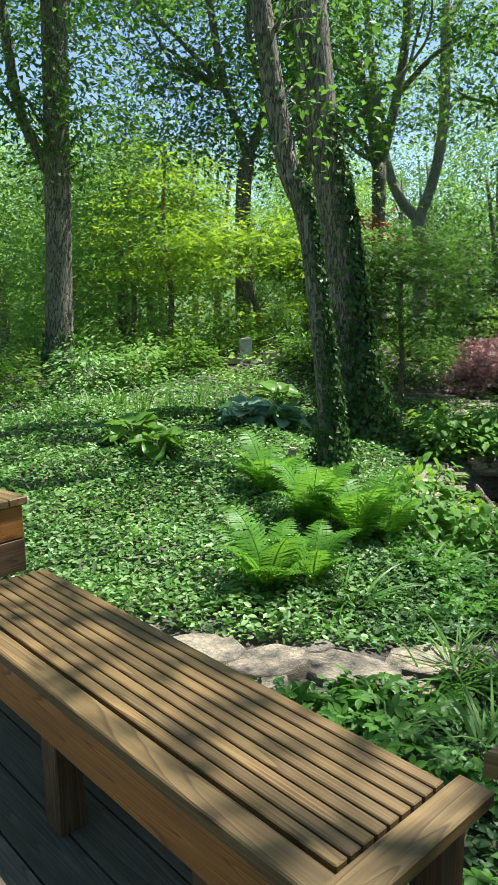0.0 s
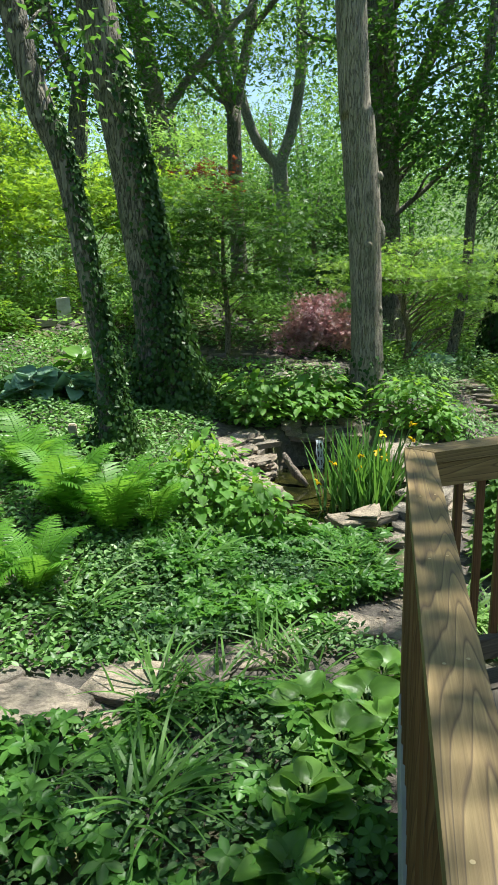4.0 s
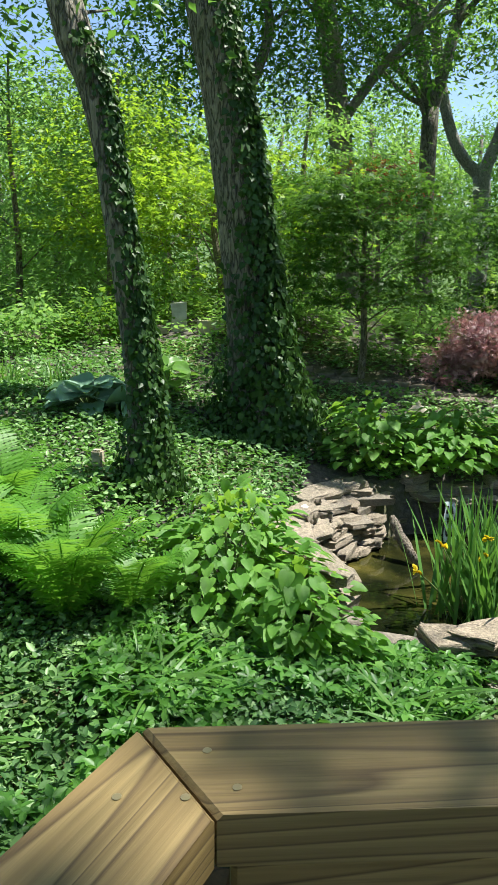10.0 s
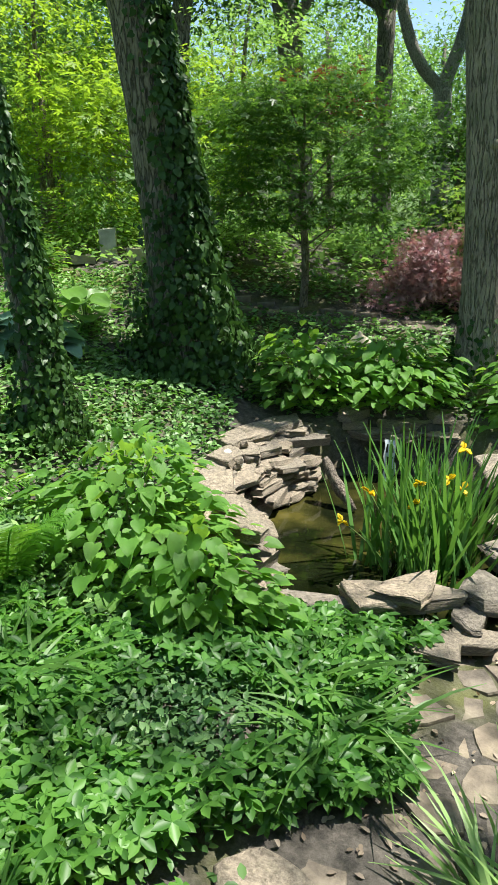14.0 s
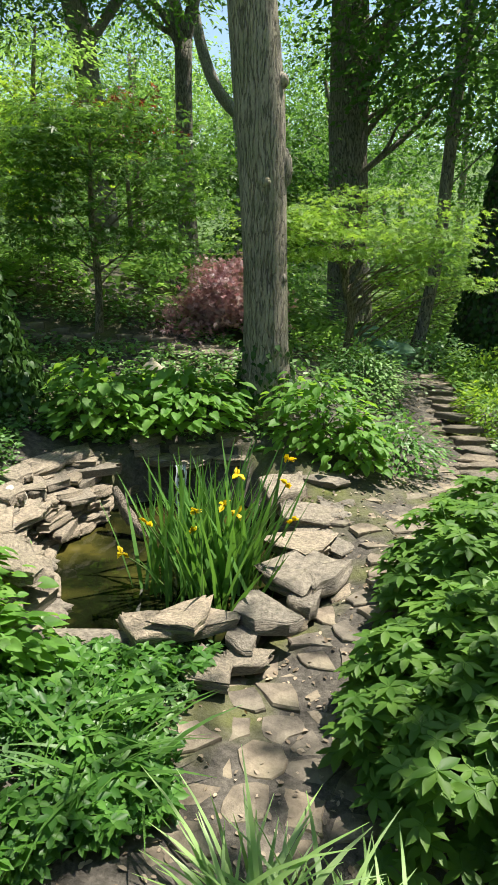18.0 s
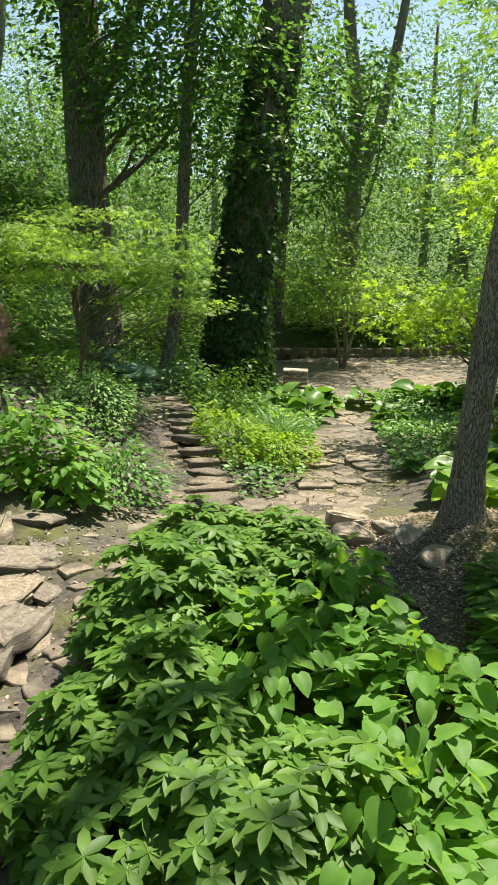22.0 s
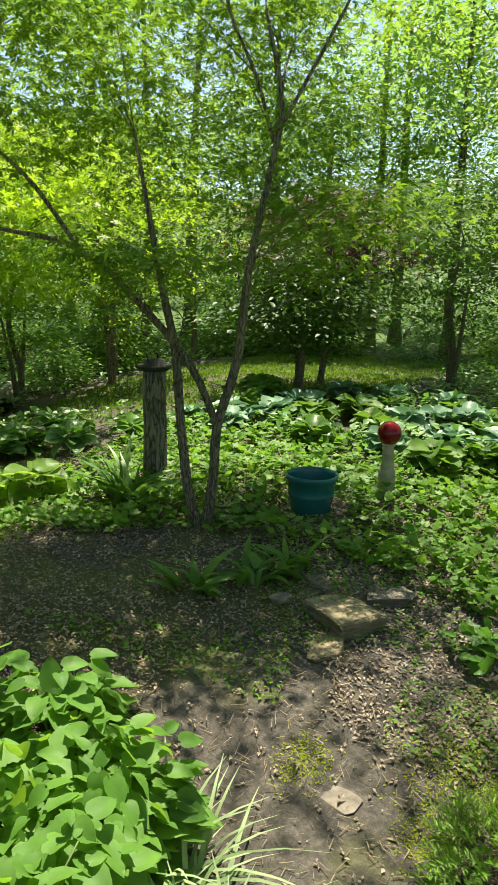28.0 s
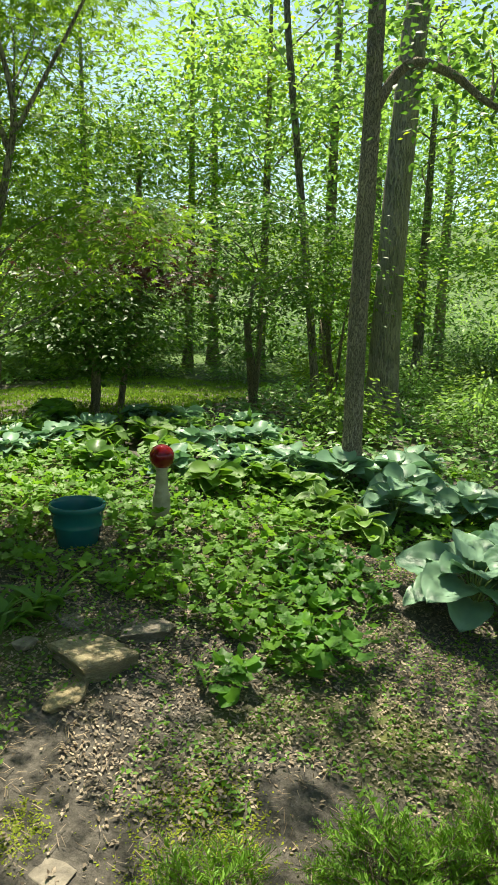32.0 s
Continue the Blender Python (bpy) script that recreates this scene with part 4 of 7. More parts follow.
for k, (x, y, h, w, m) in enumerate([(12.2, 10.6, 2.0, 1.3, M_BRIGHT), (14.6, 4.6, 2.2, 1.5, M_CANOPY), (17.8, 10.6, 2.6, 1.8, M_MAPLE), (11.9, 11.2, 2.4, 1.5, M_BRIGHT), (16.6, 3.6, 2.2, 1.4, M_MAPLE), (12.0, 16.8, 2.2, 1.8, M_PALE), (13.2, 9.6, 2.4, 1.5, M_YELLOW), (12.7, 6.3, 1.25, 1.0, M_SHADELEAF)]):
    z = gz(x, y)
    tree("small_maple", [(x, y, z - 0.05), (x + 0.1, y, z + 0.5), (x, y + 0.1, z + h * 0.6), (x + 0.1, y, z + h)], [0.06, 0.05, 0.04, 0.015], M_TWIG, ((x, y, z + h * 0.95), (w, w, h * 0.55), 90),
         [([(x, y, z), (x - 0.2, y - 0.1, z + 0.6), (x - 0.5, y - 0.2, z + h * 0.7)], [0.045, 0.035, 0.015]), ([(x, y, z), (x + 0.25, y + 0.1, z + 0.5), (x + 0.6, y + 0.3, z + h * 0.7)], [0.045, 0.035, 0.015])],
         label="small multi-stemmed ornamental tree beyond the garden beds", leaf=m, size=0.09, tmpl=DIAMOND, per=66, seed=30 + k, flat=0.2, clump=0.34, limb_n=12, limb_r=0.016, group="ornamental trees round the lawn")

for k, (x, y, h, w, m) in enumerate([(-1.4, 13.4, 3.4, 1.3, M_LIME), (-3.4, 14.2, 4.2, 1.7, M_BRIGHT), (-4.9, 12.6, 3.6, 1.4, M_BRIGHT), (1.3, 13.9, 3.0, 1.1, M_BRIGHT), (-2.4, 15.8, 5.0, 1.8, M_BRIGHT), (4.3, 14.4, 2.6, 1.1, M_SHADELEAF)]):
    z = gz(x, y)
    tree("understory_maple", [(x, y, z - 0.05), (x + 0.1, y, z + h * 0.3), (x, y + 0.1, z + h * 0.7), (x + 0.1, y, z + h)], [0.06, 0.05, 0.035, 0.015], M_TWIG, ((x, y, z + h * 0.62), (w, w, h * 0.42), 95),
         label="understory maple with flat leafy tiers on the hillside", leaf=m, size=0.085, tmpl=DIAMOND, per=64, seed=330 + k, flat=0.1, clump=0.36, limb_n=10, limb_r=0.014, group="understory maples on the hillside")

for k, (x, y, h) in enumerate([(22, 2.0, 9), (23, 6.0, 10), (22, 10.5, 9), (17, 12.6, 8), (13.2, -0.6, 7.5), (19, -0.2, 9), (24.5, 8.4, 11), (20.5, 13.5, 10), (17.5, -3.0, 9)]):
    z = gz(x, y)
    tree("broadleaf_tree", [(x, y, z - 0.1), (x + 0.15, y, z + h * 0.4), (x - 0.1, y, z + h)], [0.13, 0.1, 0.03], M_BARK, ((x, y, z + h * 0.58), (2.4, 2.4, h * 0.42), 150),
         label="broadleaf tree with sunlit leaves beyond the lawn", leaf=(M_BRIGHT, M_LIME, M_PALE)[k % 3], size=0.15 if x > 16 else 0.1, tmpl=DIAMOND, per=44, seed=380 + k, flat=0.14, clump=0.6, limb_n=8, limb_r=0.03, group="broadleaf trees beyond the lawn")

# an unseen tree beside the deck, added so its boughs dapple the deck
tree("unseen_shade_tree", [(7.2, -1.2, -0.8), (7.0, -0.9, 2.5), (6.4, 0.2, 5.5), (5.6, 1.6, 8.5)], [0.26, 0.22, 0.18, 0.1], M_BARK, ((4.6, 2.5, 9.4), (3.2, 3.0, 1.6), 105),
     label="tall tree leaning over the deck", seed=19, size=0.13, per=34, clump=0.55, extra_crowns=[((2.2, 4.6, 10.5), (2.6, 2.0, 1.2), 30), ((5.2, 3.9, 9.2), (0.8, 0.7, 0.5), 16)])

# the wood behind
wr = np.random.default_rng(41)
spots = []
for az, d in ((-30, 17.5), (-25, 20), (-21, 16.5), (-17, 19), (-12, 17), (-28, 25), (-19, 25), (-14, 23), (-9, 26), (-1, 27), (3, 31), (7, 27), (11, 32), (15, 28), (19, 33), (23, 29), (27, 33), (5, 38), (13, 40), (21, 40)):
    spots.append((3 + d * math.sin(radians(az)), 3 + d * math.cos(radians(az))))
while len(spots) < 94:
    az, d = radians(wr.uniform(-34, 112)), wr.uniform(19, 46)
    x, y = 3 + d * math.sin(az), 3 + d * math.cos(az)
    if all((x - a) ** 2 + (y - b) ** 2 > 9 for a, b in spots):
        spots.append((x, y))
for k, (x, y) in enumerate(spots):
    z, h = gz(x, y), wr.uniform(7, 13)
    d = math.hypot(x - 1.5, y - 2.0)
    if math.atan2(x - 1.5, y - 2.0) < radians(22):
        h = min(h, 0.225 * d + 2.2 - z)          # the slope leaves the sky open above its trees
    lean = wr.uniform(-0.8, 0.8)
    c0 = z + h * 0.5
    wide = wr.uniform(2.2, 3.4)
    if (-1 < x < 6.5 and y < 24) or (d > 30 and x > 30) or (d > 38 and k % 2):
        continue
    tree("woodland_tree", [(x, y, z - 0.1), (x + lean * 0.3, y, z + h * 0.35), (x + lean, y, z + h * 0.8)], [0.17, 0.13, 0.05], M_BARK if k % 3 else M_GREYBARK,
         ((x + lean * 0.6, y, c0), (wide, 2.6, h * 0.5), 130), label="leafy woodland tree on the far slope", group="trees of the wood",
         leaf=M_CANOPY if k % 5 == 4 or (x > 6 and y > 12 and k % 3) else M_BRIGHT, size=0.16 if d < 32 else 0.19, tmpl=TRI, per=52 if d < 32 else 40, seed=60 + k, flat=0.4, clump=0.5, limb_n=5, limb_r=0.04, seg=8)
# trees out of view, added to close off sky light behind and beside
for k, (az, d) in enumerate([(-60, 14), (-100, 12), (-140, 13), (175, 14), (140, 13), (118, 13), (-80, 9), (160, 9)]):
    x, y = 3 + d * math.sin(radians(az)), 3 + d * math.cos(radians(az))
    z = gz(x, y)
    tree("unseen_edge_tree", [(x, y, z - 0.1), (x, y, z + 5), (x + 0.4, y, z + 11)], [0.25, 0.2, 0.1], M_BARK, ((x, y, z + 8.5), (4, 4, 4), 120),
         label="tall leafy tree at the garden's edge", group="trees at the garden's edge", size=0.34, per=20, seed=140 + k, flat=0.45, clump=0.7, limb_n=4, limb_r=0.06, seg=8)


# ---- shrubs and herbs ----
def dome(n, r3, seed, inner=0.55):
    r = np.random.default_rng(seed)
    q = unit(r.normal(0, 1, (n, 3)))
    q[:, 2] = np.abs(q[:, 2]) * 1.0
    lump = 1 + 0.16 * np.sin(q[:, 0] * 5 + seed) + 0.12 * np.sin(q[:, 1] * 7 + seed * 2)
    return q, q * A(r3) * (r.uniform(inner, 1, (n, 1)) * lump[:, None])


LEAF_MESH = {}


def big_leaf(mat, kind):
    """A few curled, veined leaf blades of length 1, shared."""
    key = (mat.name, kind)
    if key not in LEAF_MESH:
        out = []
        for v in range(4):
            V, F, us = [], [], (0.0, 0.07, 0.2, 0.4, 0.62, 0.82, 1.0)
            nu = len(us)
            bend, cup = 0.16 + 0.09 * v, 0.22 + 0.08 * (v % 2)
            for i in range(nu):
                u = us[i]
                w = 0.9 * (u + 0.01) ** 0.42 * (1 - u) ** 0.9
                for s in (-1, -0.5, 0, 0.5, 1):
                    back = -0.08 * s * s * (1 - u) ** 2
                    V.append((s * w, u + back, cup * abs(s) * w - bend * u * u + 0.012 * math.cos(i * 3.1) * (abs(s) > 0.2)))
            for i in range(nu - 1):
                for j in range(4):
                    a = i * 5 + j
                    F += [(a, a + 1, a + 6), (a, a + 6, a + 5)]
            out.append(mesh_of("leaf", A(V), A(F), mat, True))
        LEAF_MESH[key] = out
    return LEAF_MESH[key]


def place_leaf(me, P, D, N, s, t, wide=1.0):
    d = unit(D)
    side = unit(np.cross(d, N))
    nn = np.cross(side, d)
    ob = obj("leaf", me, t)
    m = Matrix((Vector(side), Vector(d), Vector(nn))).transposed().to_4x4() @ Matrix.Diagonal((s * wide, s, s, 1))
    m.translation = Vector(P)
    ob.matrix_basis = m


def shrub(name, x, y, r3, n, tmpl, size, mat, label, seed=0, droop=0.22, group="", category="shrub", stems=14, inner=0.55, tilt=0.5, single=0):
    z = gz(x, y)
    t = thing(name, (x, y, z), label, category, group)
    r = np.random.default_rng(seed)
    q, P = dome(n, r3, seed, inner)
    D = q * A([1, 1, 0.1]) + r.normal(0, 0.5, (n, 3)) * A([1, 1, 0.45]) - A([0, 0, droop])
    N = q * tilt * A([1, 1, 0.2]) + A([0, 0, 1.0]) + r.normal(0, 0.25, (n, 3))
    P[:, 2] += 0.03
    S = size * r.uniform(0.55, 1.25, n)
    order = np.argsort(-np.linalg.norm(P / A(r3), axis=1))
    P, D, N, q = P[order], D[order], N[order], q[order]
    single = min(single, n)
    for k in range(single):
        place_leaf(big_leaf(mat, "heart")[k % 4], P[k], D[k], N[k], S[k], t)
    if n > single:
        V, F = scatter(tmpl, P[single:], D[single:], N[single:], S[single:])
        tagged(obj("foliage", mesh_of("foliage", V, F, mat, True), t), kind="stuff" if single else "")
    tubes = []
    for k in r.choice(n, stems, replace=False):
        b = P[k]
        pts = smooth_path([(b[0] * 0.15, b[1] * 0.15, -0.05), (b[0] * 0.5, b[1] * 0.5, b[2] * 0.6), tuple(b)], 3)
        tubes.append(tube(pts, np.linspace(0.008, 0.003, len(pts)), 5))
    if single:
        for V, F in tubes:
            obj("stem", mesh_of("stem", V, F, M_STEM), t)
    elif tubes:
        V, F = merge(*tubes)
        tagged(obj("stemwork", mesh_of("stemwork", V, F, M_STEM), t), kind="stuff")
    return t


def blades(n, length, width, spread, seed, arch=1.0, upright=0.3):
    """Strap leaves that rise from one crown and arch over."""
    r = np.random.default_rng(seed)
    k = 6
    az = r.uniform(0, 6.283, n)
    L = length * r.uniform(0.6, 1.15, n)
    lean = upright + r.uniform(0.0, 0.6, n)
    s = np.linspace(0, 1, k)
    rad = L[:, None] * (lean[:, None] * s + 0.45 * arch * s ** 2.2)
    zz = L[:, None] * (s * np.sqrt(np.clip(1 - lean[:, None] ** 2 * 0.4, 0.2, 1)) - 0.55 * arch * lean[:, None] * s ** 2.6)
    base = r.normal(0, spread, (n, 2))
    cx, cy = np.cos(az)[:, None], np.sin(az)[:, None]
    C = np.stack([base[:, :1] + rad * cx, base[:, 1:] + rad * cy, zz], -1)
    w = width * (np.array([0.6, 0.95, 1.0, 0.85, 0.55, 0.08]))[None, :] * r.uniform(0.7, 1.2, (n, 1)) / 2
    side = np.stack([-np.sin(az + r.normal(0, 0.5, n)), np.cos(az + r.normal(0, 0.5, n)), r.normal(0, 0.25, n)], -1)
    side = unit(side)[:, None, :]
    V = np.stack([C - side * w[..., None], C + side * w[..., None]], 2).reshape(-1, 3)
    F = []
    for i in range(k - 1):
        F.append((2 * i, 2 * i + 1, 2 * i + 3, 2 * i + 2))
    F = A(F)[None] + (np.arange(n) * 2 * k)[:, None, None]
    return V, F.reshape(-1, 4)


BLADES = {}


def blade_set(width, arch, upright):
    """Some single strap leaves of length 1, shared by all clumps of a kind."""
    key = (width, arch, upright)
    if key not in BLADES:
        out = []
        for k in range(14):
            V, F = blades(1, 1.0, width, 0.0, int(1000 * width) + 31 * k, arch, upright)
            a = math.atan2(V[-1][1], V[-1][0])
            ca, sa = math.cos(-a), math.sin(-a)
            V = np.stack([V[:, 0] * ca - V[:, 1] * sa, V[:, 0] * sa + V[:, 1] * ca, V[:, 2]], 1)
            out.append((V, F))
        BLADES[key] = out
    return BLADES[key]


BLADE_MESH = {}


def strap_clump(name, x, y, n, length, width, label, seed, mat=None, spread=0.05, arch=1.0, upright=0.3, category="plant", group="", z=None, t=None):
    mat = mat or M_GRASS
    t = t or thing(name, (x, y, gz(x, y) if z is None else z), label, category, group)
    w = round(width / length, 3)
    key = (w, arch, upright, mat.name)
    if key not in BLADE_MESH:
        BLADE_MESH[key] = [mesh_of("blade", V, F, mat, True) for V, F in blade_set(w, arch, upright)]
    r = np.random.default_rng(seed)
    for k in range(n):
        ob = obj("blade", BLADE_MESH[key][k % 14], t)
        s = length * r.uniform(0.75, 1.2)
        ob.matrix_basis = pose(r.normal(0, spread), r.normal(0, spread), -0.02, 0, 0, r.uniform(0, 360)) @ Matrix.Scale(s, 4)
    return t


def fern(x, y, n, L, seed, z=None):
    t = thing("fern", (x, y, gz(x, y) if z is None else z), "bright green fern with arching feathery fronds", "fern", "ferns on the bank")
    r = np.random.default_rng(seed)
    for k in range(n):
        az = 6.283 * k / n + r.normal(0, 0.2)
        l, up = L * r.uniform(0.75, 1.1), r.uniform(0.55, 1.0)
        s = np.linspace(0, 1, 40)
        rad, zz = l * 0.66 * s ** 1.35, l * up * (1.62 * s - 0.78 * s ** 2.4)
        C = np.stack([rad * math.cos(az), rad * math.sin(az), zz], 1)
        T = unit(np.gradient(C, axis=0))
        side = A([-math.sin(az), math.cos(az), 0.0])
        N = np.cross(T, side[None])
        N *= np.sign(N[:, 2:3] + 1e-6)
        pl = 0.24 * l * np.clip(np.sin(np.pi * np.clip(s * 0.93 + 0.07, 0, 1) ** 0.75), 0.02, 1)
        sel = slice(3, 40)
        pairs = []
        for sg in (-1, 1):
            D = side[None] * sg + T[sel] * 0.45 - A([0, 0, 0.18]) + r.normal(0, 0.06, (37, 3))
            pairs.append(scatter(PINNA, C[sel], D, N[sel], np.stack([pl[sel] * 0.75, pl[sel]], 1)))
        pairs.append(tube(C[::4], np.linspace(0.005, 0.0015, 10) * 1.2, 4))
        V, F = merge(*pairs)
        obj("frond", mesh_of("frond", V, F, M_FERN), t)
    return t


def deck_fern():
    """Tall fern standing on the deck before the bench's end."""
    t = thing("deck_fern", (0.45, 0.77, 0.0), "tall light green fern standing on the deck by the bench", "fern")
    r = np.random.default_rng(9)
    for line, wide in (([(0, 0, -0.01), (-0.03, 0.04, 0.55), (-0.098, 0.15, 0.995), (-0.117, 0.38, 1.105)], 0.078), ([(0, 0, -0.01), (-0.07, 0.08, 0.55), (-0.145, 0.15, 0.94), (-0.186, 0.22, 1.035)], 0.06),
                       ([(0, 0, -0.01), (-0.1, 0.06, 0.55), (-0.2, 0.1, 0.925), (-0.25, 0.16, 1.01)], 0.056), ([(0, 0, -0.01), (-0.04, 0.09, 0.55), (-0.1, 0.166, 0.925), (-0.124, 0.217, 1.01)], 0.054),
                       ([(0, 0, -0.01), (-0.08, 0.06, 0.55), (-0.16, 0.1, 0.915), (-0.17, 0.135, 1.015)], 0.054)):
        C = smooth_path(line, 24) * A([1, 1, 1.05])
        n = len(C)
        s = np.linspace(0, 1, n)
        T_ = unit(np.gradient(C, axis=0))
        side = unit(np.cross(T_, A([0.0, -0.5, 1.0])[None]))
        N = np.cross(side, T_)
        pl = wide * np.clip(np.sin(np.pi * np.clip(s * 0.97, 0, 1) ** 1.4) + 0.12, 0, 1) * (s > 0.2)
        sel = slice(int(n * 0.22), n)
        pairs = [tube(C[::3], np.linspace(0.005, 0.0015, len(C[::3])), 6)]
        for sg in (-1, 1):
            D = side[sel] * sg + T_[sel] * 0.4 + r.normal(0, 0.04, (n - sel.start, 3))
            pairs.append(scatter(PINNA, C[sel], D, N[sel] + r.normal(0, 0.1, (n - sel.start, 3)), np.stack([pl[sel] * r.uniform(0.52, 0.72, n - sel.start) + 0.004, pl[sel] * r.uniform(0.85, 1.08, n - sel.start) + 0.004], 1)))
        V, F = merge(*pairs)
        obj("frond", mesh_of("frond", V, F, M_FERN), t)


def hosta_leaf(nu=10, nv=13, wide=0.45, full=0.7, pucker=0.0):
    """Broad ribbed blade, cupped, of length 1."""
    V, F = [], []
    for i in range(nu):
        u = i / (nu - 1)
        w = wide * (math.sin(math.pi * min(1, u * 0.86 + 0.14) ** 0.8)) ** full if u < 0.999 else 0.0
        for j in range(nv):
            v = j / (nv - 1) * 2 - 1
            rib = 0.016 * math.cos(v * 15.5) * (nv > 8)
            V.append((v * w, u, 0.16 * v * v * w * 2 + rib * (1 - u) - 0.28 * u * u + 0.12 * u + 0.02 * math.sin(u * 9 + v * 3) + pucker * math.sin(u * 26 + abs(v) * 9) * math.cos(v * 13)))
    for i in range(nu - 1):
        for j in range(nv - 1):
            a = i * nv + j
            F += [(a, a + 1, a + nv + 1), (a, a + nv + 1, a + nv)]
    return A(V), A(F)


HOSTALEAF = hosta_leaf()
HOSTALOW = hosta_leaf(6, 7)
HOSTAROUND = hosta_leaf(14, 17, 0.5, 0.6, 0.016)
HOSTA_MESH = {}


def hosta(x, y, n, L, mat, label, seed, split=True, group="hostas in the beds", form="plain", spread=1.0):
    t = thing("hosta", (x, y, gz(x, y)), label, "hosta", group)
    r = np.random.default_rng(seed)
    key = mat.name + form
    if split and key not in HOSTA_MESH:
        blade = HOSTAROUND if form == "round" else HOSTALEAF
        HOSTA_MESH[key] = mesh_of("leaf", blade[0], blade[1], [mat, M_PALESTRAP] if form == "edged" else mat, True)
        if form == "edged":                      # a pale rim: the outermost strips of the blade and its tip
            HOSTA_MESH[key].polygons.foreach_set("material_index", [int(k % 24 < 2 or k % 24 > 21 or k >= 192) for k in range(len(blade[1]))])
    P, D, N, S, stalks = [], [], [], [], []
    for k in range(n):
        ring = k / n
        az = k * 2.4 + r.normal(0, 0.2)
        tilt = 0.95 - 1.0 * ring + r.normal(0, 0.1)
        out = L * (0.25 + 0.75 * ring) * spread
        p = A([math.cos(az) * out * 0.55, math.sin(az) * out * 0.55, L * (1.15 - 0.62 * ring) * 0.8])
        d = A([math.cos(az), math.sin(az), 0.3 + 0.55 * tilt - 0.45 + r.normal(0, 0.2)])
        P.append(p), D.append(d), N.append(A([-math.cos(az) * 0.3, -math.sin(az) * 0.3, 1.0]) + r.normal(0, 0.3, 3)), S.append(L * r.uniform(0.7, 1.1))
        stalks.append(tube(smooth_path([(p[0] * 0.1, p[1] * 0.1, -0.03), (p[0] * 0.5, p[1] * 0.5, p[2] * 0.65), tuple(p)], 2), [0.008, 0.007, 0.006, 0.005, 0.004], 5))
    P, D, N = A(P), unit(A(D)), A(N)
    if split:
        side = unit(np.cross(D, N))
        nn = np.cross(side, D)
        for k in range(n):
            ob = obj("leaf", HOSTA_MESH[key], t)
            m = Matrix((Vector(side[k]), Vector(D[k]), Vector(nn[k]))).transposed().to_4x4() @ Matrix.Scale(S[k], 4)
            m.translation = Vector(P[k])
            ob.matrix_basis = m
    else:
        V, F = scatter(HOSTALOW, P, D, N, A(S))
        obj("leaves", mesh_of("leaves", V, F, mat, True), t)
    V, F = merge(*stalks)
    tagged(obj("stalkwork", mesh_of("stalkwork", V, F, M_STEM), t), kind="stuff")
    return t


def whorls(P, N, leaflets, size, tmpl, seed, droop=0.25, spread=6.283):
    """Hand-shaped leaves: leaflets round a point."""
    r = np.random.default_rng(seed)
    n = len(P)
    a0 = r.uniform(0, 6.283, n)
    N = unit(N)
    ref = unit(np.cross(N, A([0.3, 0.9, 0.1])))
    ref2 = np.cross(N, ref)
    out = []
    sz = size * r.uniform(0.7, 1.25, n)
    for k in range(leaflets):
        a = a0 + spread * (k / leaflets if spread > 6 else k / (leaflets - 1) - 0.5)
        D = ref * np.cos(a)[:, None] + ref2 * np.sin(a)[:, None] - N * droop + r.normal(0, 0.07, (n, 3))
        out.append(scatter(tmpl, P, D, N + r.normal(0, 0.15, (n, 3)), sz))
    return merge(*out)


def whorl_shrub(name, x, y, r3, n, leaflets, size, tmpl, mat, label, seed, group="", spread=5.2, droop=0.3):
    t = thing(name, (x, y, gz(x, y)), label, "shrub", group)
    q, P = dome(n, r3, seed, 0.75)
    V, F = whorls(P + A([0, 0, 0.03]), q * 0.3 + A([0, 0, 1.0]), leaflets, size, tmpl, seed, droop, spread)
    obj("foliage", mesh_of("foliage", V, F, mat, True), t)
    tubes = [tube(smooth_path([(p[0] * 0.2, p[1] * 0.2, -0.05), (p[0] * 0.6, p[1] * 0.6, p[2] * 0.65), tuple(p)], 2), np.linspace(0.007, 0.003, 5), 4) for p in P[:40]]
    V, F = merge(*tubes)
    tagged(obj("stemwork", mesh_of("stemwork", V, F, M_STEM), t), kind="stuff")
    return t


# ---- deck ----
def clip(poly, n, c):
    """Keeps the part of a flat polygon where n . p <= c."""
    out = []
    for i, p in enumerate(poly):
        q = poly[(i + 1) % len(poly)]
        a, b = n[0] * p[0] + n[1] * p[1] - c, n[0] * q[0] + n[1] * q[1] - c
        if a <= 0:
            out.append(p)
        if a * b < 0:
            s = a / (a - b)
            out.append((p[0] + (q[0] - p[0]) * s, p[1] + (q[1] - p[1]) * s))
    return out


def prism(name, poly, z0, z1, mat, parent, ease=0.004, origin=None):
    """Upright prism over a polygon, its upper edge eased."""
    c = A(poly).mean(0)
    bm = bmesh.new()
    area = sum(poly[i][0] * poly[(i + 1) % len(poly)][1] - poly[(i + 1) % len(poly)][0] * poly[i][1] for i in range(len(poly)))
    if area < 0:
        poly = poly[::-1]
    def ring(z, k):
        return [bm.verts.new((p[0] + (c[0] - p[0]) * k, p[1] + (c[1] - p[1]) * k, z)) for p in poly]
    rad = max(np.linalg.norm(A(poly) - c, axis=1).mean(), 0.01)
    a, b, t = ring(z0, 0), ring(z1 - ease, 0), ring(z1, ease / rad)
    n = len(poly)
    for lo, hi in ((a, b), (b, t)):
        for i in range(n):
            bm.faces.new((lo[i], lo[(i + 1) % n], hi[(i + 1) % n], hi[i]))
    bm.faces.new(t)
    bm.faces.new(a[::-1])
    return part(name, bm, mat, parent)


